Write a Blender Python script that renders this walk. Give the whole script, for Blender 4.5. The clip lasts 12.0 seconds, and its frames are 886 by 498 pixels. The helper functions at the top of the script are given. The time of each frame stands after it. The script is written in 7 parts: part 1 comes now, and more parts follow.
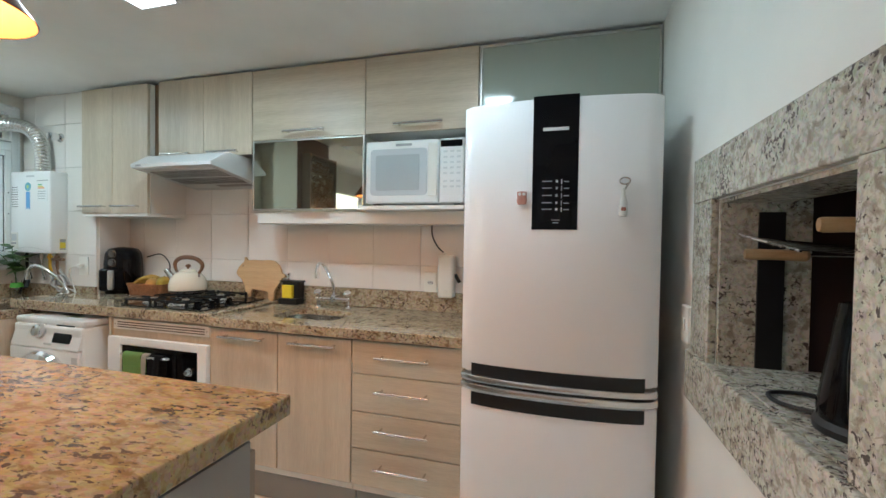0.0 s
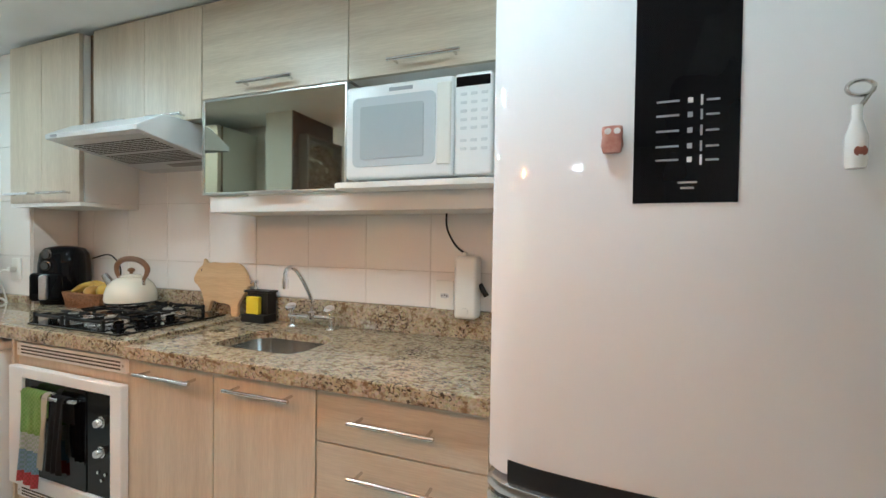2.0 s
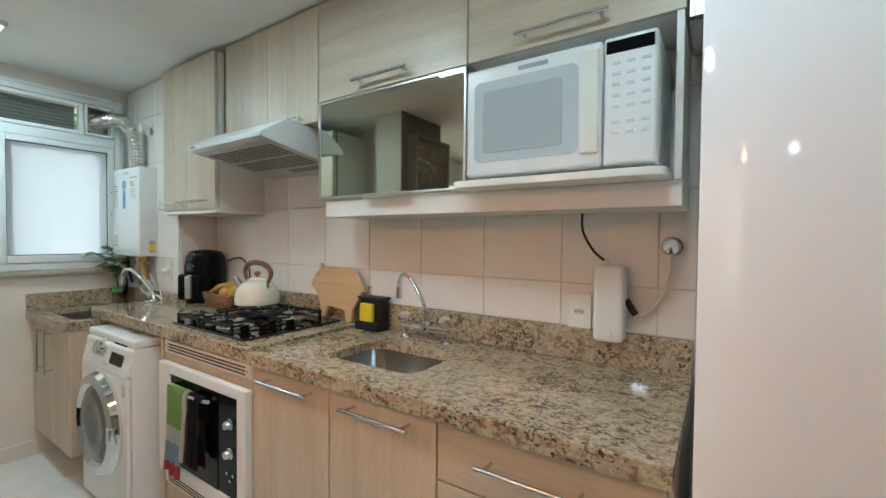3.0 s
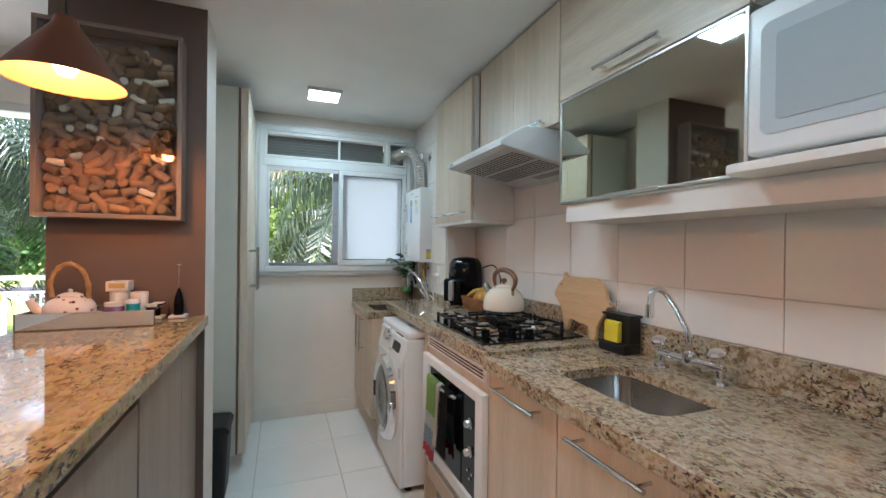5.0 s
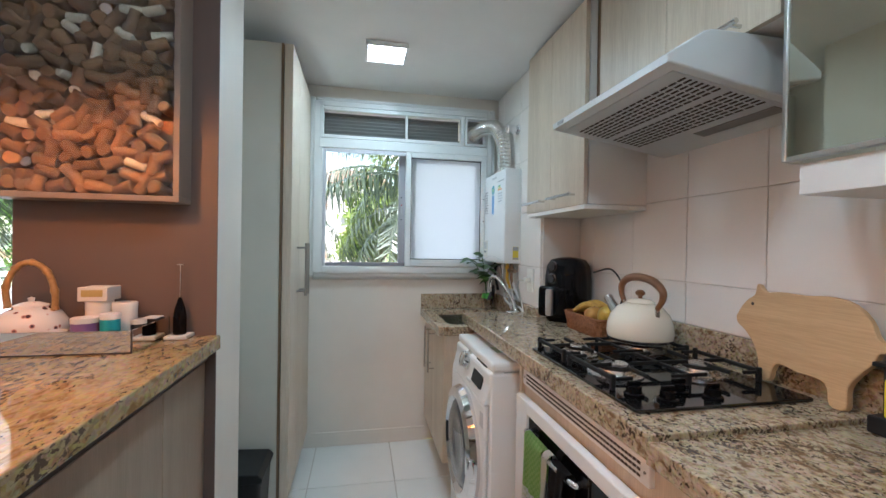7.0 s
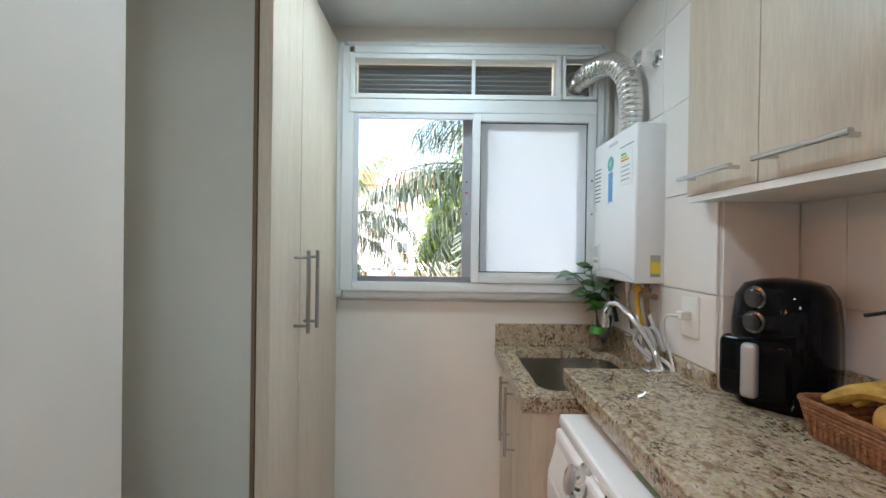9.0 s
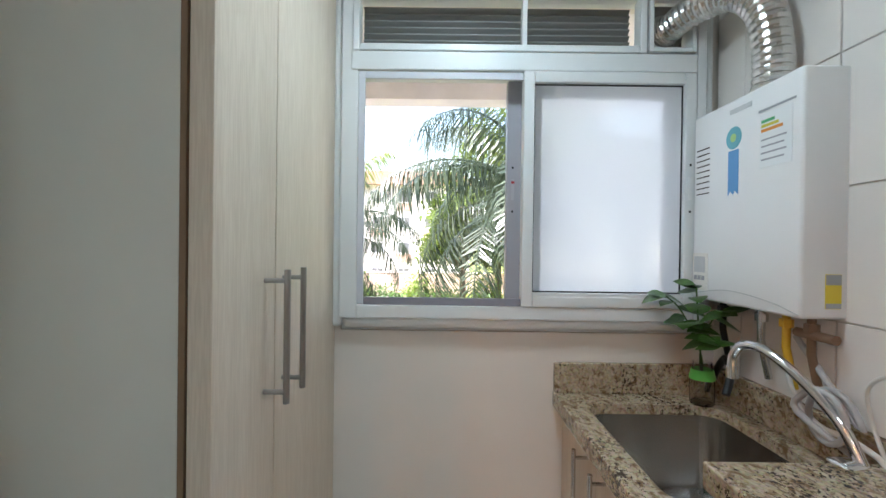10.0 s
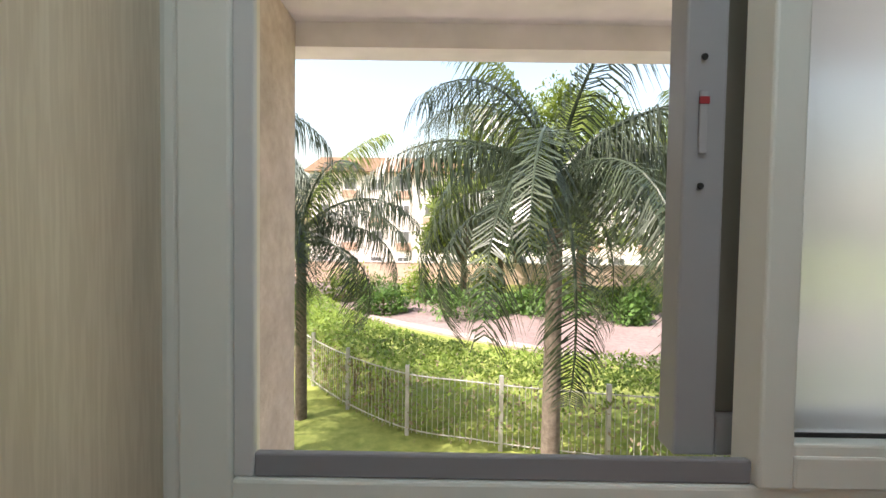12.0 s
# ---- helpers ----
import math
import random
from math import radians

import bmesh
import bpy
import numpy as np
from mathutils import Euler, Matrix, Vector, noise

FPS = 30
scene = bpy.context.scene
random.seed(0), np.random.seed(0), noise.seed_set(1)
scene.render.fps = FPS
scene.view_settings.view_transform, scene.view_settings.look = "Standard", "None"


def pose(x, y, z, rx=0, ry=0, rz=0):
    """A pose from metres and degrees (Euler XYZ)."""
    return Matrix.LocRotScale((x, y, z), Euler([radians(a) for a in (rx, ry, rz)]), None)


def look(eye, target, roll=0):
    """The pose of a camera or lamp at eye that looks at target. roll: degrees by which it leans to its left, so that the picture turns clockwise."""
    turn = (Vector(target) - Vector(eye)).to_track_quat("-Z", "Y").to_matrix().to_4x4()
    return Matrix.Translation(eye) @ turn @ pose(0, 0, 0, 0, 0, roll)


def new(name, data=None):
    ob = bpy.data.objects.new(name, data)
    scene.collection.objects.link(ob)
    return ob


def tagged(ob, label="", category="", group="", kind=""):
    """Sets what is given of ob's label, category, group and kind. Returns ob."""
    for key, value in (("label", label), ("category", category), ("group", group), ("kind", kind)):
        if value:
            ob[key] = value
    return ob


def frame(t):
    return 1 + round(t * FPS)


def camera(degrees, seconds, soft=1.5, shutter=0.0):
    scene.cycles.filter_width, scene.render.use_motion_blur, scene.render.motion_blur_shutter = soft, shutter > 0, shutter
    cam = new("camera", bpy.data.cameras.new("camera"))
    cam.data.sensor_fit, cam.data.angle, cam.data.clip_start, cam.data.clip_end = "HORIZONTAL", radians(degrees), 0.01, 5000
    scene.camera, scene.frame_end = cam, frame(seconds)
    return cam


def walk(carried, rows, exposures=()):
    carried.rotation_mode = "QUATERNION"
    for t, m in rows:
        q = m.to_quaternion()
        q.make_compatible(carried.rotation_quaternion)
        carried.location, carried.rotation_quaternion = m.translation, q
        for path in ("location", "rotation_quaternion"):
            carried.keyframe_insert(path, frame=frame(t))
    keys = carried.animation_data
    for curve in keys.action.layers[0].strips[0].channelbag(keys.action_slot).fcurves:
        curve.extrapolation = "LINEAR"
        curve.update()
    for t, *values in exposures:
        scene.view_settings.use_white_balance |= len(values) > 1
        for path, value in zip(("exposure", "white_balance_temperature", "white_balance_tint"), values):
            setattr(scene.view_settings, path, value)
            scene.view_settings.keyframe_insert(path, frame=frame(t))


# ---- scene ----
cam = camera(93.4, 12.0)
PATH = [
    (0, (0.021, -0.028, 1.313), (-0.535, 1.893, 1.274), 0.9),
    (0.5, (-0.001, 0.156, 1.294), (-0.531, 2.084, 1.263), 1.0),
    (1, (-0.007, 0.352, 1.294), (-0.529, 2.282, 1.259), 0.9),
    (1.5, (-0.039, 0.51, 1.29), (-0.612, 2.426, 1.256), 0.8),
    (2, (-0.145, 0.673, 1.289), (-0.831, 2.552, 1.253), 0.8),
    (2.5, (-0.254, 0.78, 1.299), (-1.121, 2.581, 1.262), 0.7),
    (3, (-0.314, 0.822, 1.312), (-1.421, 2.486, 1.263), 0.5),
    (3.5, (-0.332, 0.875, 1.322), (-1.703, 2.33, 1.276), 0.4),
    (3.7, (-0.335, 0.893, 1.327), (-1.805, 2.247, 1.282), 0.2),
    (5.3, (-0.363, 0.995, 1.289), (-2.264, 1.616, 1.285), 0.8),
    (5.5, (-0.394, 1.006, 1.286), (-2.31, 1.58, 1.28), 0.8),
    (6, (-0.548, 1.026, 1.271), (-2.486, 1.523, 1.266), 0.8),
    (6.5, (-0.745, 1.051, 1.29), (-2.696, 1.492, 1.28), 0.9),
    (7, (-0.973, 1.103, 1.279), (-2.935, 1.491, 1.268), 0.9),
    (7.2, (-1.063, 1.129, 1.287), (-3.03, 1.487, 1.275), 0.9),
    (8.8, (-1.742, 1.259, 1.281), (-3.742, 1.272, 1.29), 0.6),
    (9, (-1.842, 1.265, 1.303), (-3.841, 1.261, 1.293), 0.8),
    (9.5, (-2.085, 1.205, 1.312), (-4.084, 1.218, 1.304), 0.8),
    (10, (-2.354, 1.142, 1.334), (-4.354, 1.135, 1.323), 0.75),
    (10.5, (-2.562, 1.152, 1.335), (-4.560, 1.078, 1.325), 0.5),
    (11, (-2.815, 1.16, 1.350), (-4.813, 1.102, 1.345), 0.6),
    (11.5, (-3.004, 1.128, 1.364), (-5.004, 1.119, 1.342), 0.75),
    (12, (-3.258, 1.074, 1.393), (-5.257, 1.069, 1.327), 0.83),
]
EXPOSURES = [(0, 2.45, 5600, 8), (0.8, 2.64, 5600, 8), (1.5, 2.72, 5600, 8), (2.5, 2.48, 5550, 6), (3.7, 2.3, 5550, 7), (5.5, 2.22, 5400, 14), (7.2, 2.3, 5450, 15), (9.0, 2.38, 5750, 17), (10.0, 2.18, 5750, 18), (11.0, 1.92, 5950, 17), (12.0, 1.34, 6550, 18)]
walk(cam, [(t, look(eye, target, roll)) for t, eye, target, roll in PATH], EXPOSURES)

# ---- world, sun, large lights ----
world = bpy.data.worlds.new("sky")
scene.world = world
world.use_nodes = True
_wn = world.node_tree.nodes
_sky = _wn.new("ShaderNodeTexSky")
_sky.sky_type = "NISHITA"
_sky.sun_disc = False
_sky.sun_elevation = radians(51)
_sky.sun_rotation = radians(151)
_sky.air_density, _sky.dust_density, _sky.ozone_density = 1.8, 3.0, 0.3
_bg = _wn["Background"]
_bg.inputs[1].default_value = 0.15
world.node_tree.links.new(_sky.outputs[0], _bg.inputs[0])

sun_data = bpy.data.lights.new("sun", "SUN")
sun_data.energy, sun_data.angle, sun_data.color = 5.0, radians(0.6), (1.0, 0.95, 0.86)
sun = new("sun", sun_data)
sun.matrix_world = look((-8, 2, 16), (-8 - 0.3, 2 + 0.55, 16 - 0.78))


def area_lamp(name, m, size, watts, colour):
    data = bpy.data.lights.new(name, "AREA")
    data.shape, data.size, data.size_y, data.energy, data.color = "RECTANGLE", size[0], size[1], watts, colour
    ob = new(name, data)
    ob.matrix_world = m
    return ob


LED = (0.75, 1.0, 0.96)
CEIL = 2.283
for _x, _y, _w in ((-3.15, 1.22, 0.98), (-1.6, 1.22, 1.12), (-0.42, 1.18, 0.66)):
    area_lamp("led_light", look((_x, _y, CEIL - 0.03), (_x, _y, 0)), (0.18, 0.18), _w, LED)
for _x, _y in ((-1.15, -2.3),):
    area_lamp("led_light", look((_x, _y, 2.41), (_x, _y, 0)), (0.18, 0.18), 1.2, (0.92, 0.97, 1.0))
for _x in (-1.74, -1.06):
    _d = bpy.data.lights.new("bulb_light", "POINT")
    _d.energy, _d.color, _d.shadow_soft_size = 1.7, (1.0, 0.33, 0.07), 0.025
    _b = new("bulb_light", _d)
    _b.location = (_x, 0.44, 1.736)
# daylight through the two real openings
area_lamp("sky_light_balcony", look((-3.95, -1.7, 1.15), (0, -1.7, 1.0)), (3.0, 2.0), 2.5, (0.88, 0.96, 1.0))

area_lamp("sky_light_window", look((-3.80, 1.66, 1.51), (0, 1.66, 1.51)), (0.52, 0.68), 0.30, (0.90, 0.96, 1.0))

# ---- mesh helpers ----


def base_of(ob):
    while ob.parent:
        ob = ob.parent
    return ob


def part(name, bm, material, parent=None, label="", smooth=False):
    """Links a bmesh, in world coordinates, as one mesh under a thing or a part."""
    if parent:
        bm.transform(base_of(parent).matrix_basis.inverted())
    bmesh.ops.recalc_face_normals(bm, faces=bm.faces)
    me = bpy.data.meshes.new(name)
    bm.to_mesh(me)
    bm.free()
    me.materials.append(material)
    if smooth:
        me.shade_smooth()
        me.set_sharp_from_angle(angle=radians(40))
    ob = new(name, me)
    ob.parent = parent
    if label:
        ob["label"] = label
    return ob


def thing(name, x, y, z, label, category, group="", rz=0.0):
    ob = new(name)
    ob.empty_display_size = 0.05
    ob.matrix_basis = pose(x, y, z, 0, 0, rz)
    return tagged(ob, label, category, group)


def structure(name, bm, material, label, category, smooth=False):
    return tagged(part(name, bm, material, None, "", smooth), label, category, "", "structure")


def box(x0, x1, y0, y1, z0, z1, bevel=0.0, bm=None, seg=2):
    """A box added to a bmesh, with rounded edges where asked."""
    bm = bm or bmesh.new()
    made = bmesh.ops.create_cube(bm, size=1.0)["verts"]
    bmesh.ops.scale(bm, vec=(abs(x1 - x0), abs(y1 - y0), abs(z1 - z0)), verts=made)
    bmesh.ops.translate(bm, vec=((x0 + x1) / 2, (y0 + y1) / 2, (z0 + z1) / 2), verts=made)
    if bevel:
        edges = list({e for v in made for e in v.link_edges})
        bmesh.ops.bevel(bm, geom=edges, offset=bevel, segments=seg, profile=0.5, affect="EDGES", clamp_overlap=True)
    return bm


def tube(points, radius, bm=None, n=10, radii=None, cap=True):
    """A round bar along a polyline."""
    bm = bm or bmesh.new()
    pts = [Vector(p) for p in points]
    rings, side = [], None
    for k, p in enumerate(pts):
        d = (pts[min(k + 1, len(pts) - 1)] - pts[max(k - 1, 0)]).normalized()
        if side is None:
            side = d.cross(Vector((0, 0, 1)) if abs(d.z) < 0.9 else Vector((1, 0, 0))).normalized()
        else:
            side = (side - d * side.dot(d)).normalized()
        up = d.cross(side)
        r = radii[k] if radii else radius
        rings.append([bm.verts.new(p + r * (math.cos(a) * side + math.sin(a) * up)) for a in (2 * math.pi * j / n for j in range(n))])
    for a, b in zip(rings, rings[1:]):
        for j in range(n):
            bm.faces.new((a[j], a[(j + 1) % n], b[(j + 1) % n], b[j]))
    if cap:
        bm.faces.new(rings[0][::-1])
        bm.faces.new(rings[-1])
    return bm


def lathe(profile, cx, cy, cz, bm=None, n=32, m=None):
    """A turned solid from (radius, height) pairs round the z axis."""
    bm = bm or bmesh.new()
    m = m or Matrix.Translation((cx, cy, cz))
    rings = []
    for r, z in profile:
        if r < 1e-5:
            rings.append([bm.verts.new(m @ Vector((0, 0, z)))])
        else:
            rings.append([bm.verts.new(m @ Vector((r * math.cos(2 * math.pi * j / n), r * math.sin(2 * math.pi * j / n), z))) for j in range(n)])
    for a, b in zip(rings, rings[1:]):
        for j in range(n):
            k = (j + 1) % n
            if len(a) == 1 and len(b) > 1:
                bm.faces.new((a[0], b[k], b[j]))
            elif len(b) == 1 and len(a) > 1:
                bm.faces.new((a[j], a[k], b[0]))
            elif len(a) > 1:
                bm.faces.new((a[j], a[k], b[k], b[j]))
    return bm


def outline(points, depth, m, bm=None, bevel=0.0):
    """A plate cut to an outline in its own xy plane, depth thick, placed by m."""
    bm = bm or bmesh.new()
    vs = [bm.verts.new((x, y, 0)) for x, y in points]
    f = bm.faces.new(vs)
    up = bmesh.ops.extrude_face_region(bm, geom=[f])["geom"]
    new_vs = [v for v in up if isinstance(v, bmesh.types.BMVert)]
    bmesh.ops.translate(bm, vec=(0, 0, depth), verts=new_vs)
    allv = vs + new_vs
    if bevel:
        caps = [e for e in {e for v in allv for e in v.link_edges} if abs(e.verts[0].co.z - e.verts[1].co.z) < 1e-6]
        before = set(bm.verts) - set(allv)
        bmesh.ops.bevel(bm, geom=caps, offset=bevel, segments=2, profile=0.5, affect="EDGES", clamp_overlap=True)
        allv = [v for v in bm.verts if v not in before]
    bmesh.ops.transform(bm, matrix=m, verts=allv)
    return bm


def rounded_rect(x0, x1, y0, y1, r, n=6):
    pts = []
    for cx, cy, a0 in ((x1 - r, y1 - r, 0), (x0 + r, y1 - r, 90), (x0 + r, y0 + r, 180), (x1 - r, y0 + r, 270)):
        pts += [(cx + r * math.cos(radians(a0 + 90 * k / n)), cy + r * math.sin(radians(a0 + 90 * k / n))) for k in range(n + 1)]
    return pts


def holed_slab(rect, hole, r, z0, z1):
    """A worktop with one rounded hole right through it: four strips and four corner fillets."""
    x0, x1, y0, y1 = rect
    a, b, c, d = hole
    bm = box(x0, a, y0, y1, z0, z1)
    box(b, x1, y0, y1, z0, z1, 0, bm)
    box(a, b, y0, c, z0, z1, 0, bm)
    box(a, b, d, y1, z0, z1, 0, bm)
    for cx, cy, kx2, ky2, a0 in ((b - r, d - r, b, d, 0), (a + r, d - r, a, d, 90), (a + r, c + r, a, c, 180), (b - r, c + r, b, c, 270)):
        outline([(kx2, ky2)] + arc(cx, cy, r, a0 + 90, a0, 8), z1 - z0, Matrix.Translation((0, 0, z0)), bm)
    bmesh.ops.remove_doubles(bm, verts=bm.verts, dist=1e-4)
    return bm


def bowl(loops):
    """A basin skin lofted through closed loops of equal count, with a floor."""
    bm = bmesh.new()
    rings = [[bm.verts.new(p) for p in loop] for loop in loops]
    for a, b in zip(rings, rings[1:]):
        for j in range(len(a)):
            bm.faces.new((a[j], a[(j + 1) % len(a)], b[(j + 1) % len(a)], b[j]))
    bm.faces.new(rings[-1])
    return bm


def arc(cx, cy, r, a0, a1, n):
    return [(cx + r * math.cos(radians(a0 + (a1 - a0) * k / n)), cy + r * math.sin(radians(a0 + (a1 - a0) * k / n))) for k in range(n + 1)]


def curve3(points, n=8):
    """A smooth line through points (Catmull-Rom)."""
    p = [Vector(q) for q in points]
    p = [2 * p[0] - p[1]] + p + [2 * p[-1] - p[-2]]
    out = []
    for k in range(1, len(p) - 2):
        for j in range(n):
            t = j / n
            a, b, c, d = p[k - 1 : k + 3]
            out.append(0.5 * (2 * b + (c - a) * t + (2 * a - 5 * b + 4 * c - d) * t * t + (3 * b - a - 3 * c + d) * t ** 3))
    return out + [p[-2]]


# ---- materials ----


def material(name, colour, rough=0.5, metal=0.0, spec=0.5):
    mat = bpy.data.materials.new(name)
    mat.use_nodes = True
    b = mat.node_tree.nodes["Principled BSDF"]
    b.inputs["Base Color"].default_value = (*colour, 1)
    b.inputs["Roughness"].default_value = rough
    b.inputs["Metallic"].default_value = metal
    b.inputs["Specular IOR Level"].default_value = spec
    return mat


def nodes_of(mat):
    t = mat.node_tree
    return t, t.nodes, t.links, t.nodes["Principled BSDF"]


def ramp(nodes, stops):
    r = nodes.new("ShaderNodeValToRGB")
    while len(r.color_ramp.elements) < len(stops):
        r.color_ramp.elements.new(0.5)
    for e, (at, c) in zip(r.color_ramp.elements, stops):
        e.position, e.color = at, (*c, 1)
    return r


def coords(t, scale=(1, 1, 1), kind="Object"):
    tc, mp = t.nodes.new("ShaderNodeTexCoord"), t.nodes.new("ShaderNodeMapping")
    mp.inputs["Scale"].default_value = scale
    t.links.new(tc.outputs[kind], mp.inputs["Vector"])
    return mp


def noise_tex(t, mp, scale, detail=4.0, rough=0.55, distort=0.0):
    n = t.nodes.new("ShaderNodeTexNoise")
    n.inputs["Scale"].default_value, n.inputs["Detail"].default_value = scale, detail
    n.inputs["Roughness"].default_value, n.inputs["Distortion"].default_value = rough, distort
    t.links.new(mp.outputs[0], n.inputs["Vector"])
    return n


def mix(t, a, b, fac=0.5, mode="MIX"):
    m = t.nodes.new("ShaderNodeMix")
    m.data_type, m.blend_type = "RGBA", mode
    for sock, v in ((m.inputs[0], fac), (m.inputs[6], a), (m.inputs[7], b)):
        if isinstance(v, bpy.types.NodeSocket):
            t.links.new(v, sock)
        elif isinstance(v, tuple):
            sock.default_value = (*v, 1)
        else:
            sock.default_value = v
    return m.outputs[2]


def bump(t, b, height, strength=0.2, distance=0.01):
    n = t.nodes.new("ShaderNodeBump")
    n.inputs["Strength"].default_value, n.inputs["Distance"].default_value = strength, distance
    t.links.new(height, n.inputs["Height"])
    t.links.new(n.outputs[0], b.inputs["Normal"])


def painted(name, colour, rough=0.6, grain=60.0, depth=0.05, stain=0.06, spec=0.4):
    """Wall paint, enamel or plastic: faint stains at a large scale and fine relief."""
    mat = material(name, colour, rough, 0.0, spec)
    t, nodes, links, b = nodes_of(mat)
    mp = coords(t)
    big = noise_tex(t, mp, 2.2, 3.0)
    low = tuple(c * (1 - stain) for c in colour)
    high = tuple(min(1, c * (1 + stain * 0.6)) for c in colour)
    r = ramp(nodes, [(0.3, low), (0.7, high)])
    links.new(big.outputs[0], r.inputs[0])
    links.new(r.outputs[0], b.inputs["Base Color"])
    fine = noise_tex(t, mp, grain, 3.0)
    bump(t, b, fine.outputs[0], depth, 0.004)
    return mat


def laminate(name, light, dark, along="z", rough=0.38):
    """Wood-print laminate with long grain along one axis."""
    mat = material(name, light, rough)
    t, nodes, links, b = nodes_of(mat)
    sc = {"z": (14, 14, 0.7), "x": (0.7, 14, 14), "y": (14, 0.7, 14)}[along]
    wide = tuple(v * 0.45 for v in sc)
    a = noise_tex(t, coords(t, sc), 2.2, 6.0, 0.6, 0.4)
    c = noise_tex(t, coords(t, wide), 1.1, 3.0, 0.5, 0.7)
    f = noise_tex(t, coords(t, tuple(v * 7 for v in sc)), 3.0, 2.0)
    mid = tuple((p + q) / 2 for p, q in zip(light, dark))
    r1 = ramp(nodes, [(0.32, dark), (0.5, mid), (0.68, light)])
    r2 = ramp(nodes, [(0.3, dark), (0.62, light)])
    links.new(a.outputs[0], r1.inputs[0])
    links.new(c.outputs[0], r2.inputs[0])
    m = mix(t, r1.outputs[0], r2.outputs[0], 0.55)
    rf = ramp(nodes, [(0.42, (0.88, 0.86, 0.84)), (0.6, (1, 1, 1))])
    links.new(f.outputs[0], rf.inputs[0])
    links.new(mix(t, m, rf.outputs[0], 0.7, "MULTIPLY"), b.inputs["Base Color"])
    bump(t, b, f.outputs[0], 0.06, 0.002)
    return mat


def granite(name, ground, pale, brown, dark, stretch=(1, 1, 1), scale=1.0, rough=0.12):
    """Polished granite: pale crystals, brown veils and dark flecks."""
    mat = material(name, ground, rough, 0.0, 0.5)
    t, nodes, links, b = nodes_of(mat)
    mp = coords(t, tuple(1.2 * scale * s for s in stretch))
    n1 = noise_tex(t, mp, 38, 4, 0.6, 0.8)
    n2 = noise_tex(t, mp, 23, 5, 0.65, 0.5)
    n3 = noise_tex(t, mp, 62, 3, 0.6, 0.6)
    n4 = noise_tex(t, mp, 5, 3, 0.5, 0.5)
    v = nodes.new("ShaderNodeTexVoronoi")
    v.inputs["Scale"].default_value = 90
    links.new(mp.outputs[0], v.inputs["Vector"])
    r1 = ramp(nodes, [(0.36, ground), (0.6, pale)])
    links.new(n1.outputs[0], r1.inputs[0])
    cell = mix(t, r1.outputs[0], v.outputs["Color"], 0.07)
    r2 = ramp(nodes, [(0.52, (0, 0, 0)), (0.63, (1, 1, 1))])
    links.new(n2.outputs[0], r2.inputs[0])
    veil = mix(t, cell, brown, r2.outputs[0])
    add = nodes.new("ShaderNodeMath")
    add.operation = "ADD"
    links.new(n3.outputs[0], add.inputs[0])
    half = nodes.new("ShaderNodeMath")
    half.operation = "MULTIPLY"
    half.inputs[1].default_value = 0.55
    links.new(n4.outputs[0], half.inputs[0])
    links.new(half.outputs[0], add.inputs[1])
    r3 = ramp(nodes, [(0.872, (0, 0, 0)), (0.918, (0.95, 0.95, 0.95))])
    links.new(add.outputs[0], r3.inputs[0])
    links.new(mix(t, veil, dark, r3.outputs[0]), b.inputs["Base Color"])
    bump(t, b, n3.outputs[0], 0.02, 0.001)
    return mat


def brushed(name, colour, rough, stretch=(1, 60, 60)):
    mat = material(name, colour, rough, 1.0)
    t, nodes, links, b = nodes_of(mat)
    n = noise_tex(t, coords(t, stretch), 12, 3)
    r = ramp(nodes, [(0.3, (rough * 0.88,) * 3), (0.7, (min(1, rough * 1.12),) * 3)])
    links.new(n.outputs[0], r.inputs[0])
    links.new(r.outputs[0], b.inputs["Roughness"])
    return mat


def glassy(name, colour, rough=0.0, ior=1.45, weight=1.0):
    mat = material(name, colour, rough)
    b = mat.node_tree.nodes["Principled BSDF"]
    b.inputs["Transmission Weight"].default_value, b.inputs["IOR"].default_value = weight, ior
    return mat


def glowing(name, colour, strength):
    mat = material(name, colour, 0.5)
    b = mat.node_tree.nodes["Principled BSDF"]
    b.inputs["Emission Color"].default_value, b.inputs["Emission Strength"].default_value = (*colour, 1), strength
    return mat


def speckled(name, low, high, rough, scale=30.0, spec=0.4, depth=0.2):
    """Leaves, soil, stone, bark: two colours mixed at two scales."""
    mat = material(name, low, rough, 0.0, spec)
    t, nodes, links, b = nodes_of(mat)
    mp = coords(t)
    a, c = noise_tex(t, mp, scale, 5, 0.65), noise_tex(t, mp, scale * 0.13, 3)
    r = ramp(nodes, [(0.3, low), (0.7, high)])
    links.new(a.outputs[0], r.inputs[0])
    r2 = ramp(nodes, [(0.3, (0.7, 0.7, 0.7)), (0.7, (1, 1, 1))])
    links.new(c.outputs[0], r2.inputs[0])
    links.new(mix(t, r.outputs[0], r2.outputs[0], 0.8, "MULTIPLY"), b.inputs["Base Color"])
    bump(t, b, a.outputs[0], depth, 0.01)
    return mat


def by_object(mat, spread=0.25):
    """Brightness that differs from piece to piece."""
    t, nodes, links, b = nodes_of(mat)
    src = b.inputs["Base Color"].links[0].from_socket if b.inputs["Base Color"].links else None
    colour = src or tuple(b.inputs["Base Color"].default_value[:3])
    info = nodes.new("ShaderNodeObjectInfo")
    r = ramp(nodes, [(0.0, (1 - spread,) * 3), (1.0, (1, 1, 1))])
    links.new(info.outputs["Random"], r.inputs[0])
    links.new(mix(t, colour, r.outputs[0], 1.0, "MULTIPLY"), b.inputs["Base Color"])
    return mat


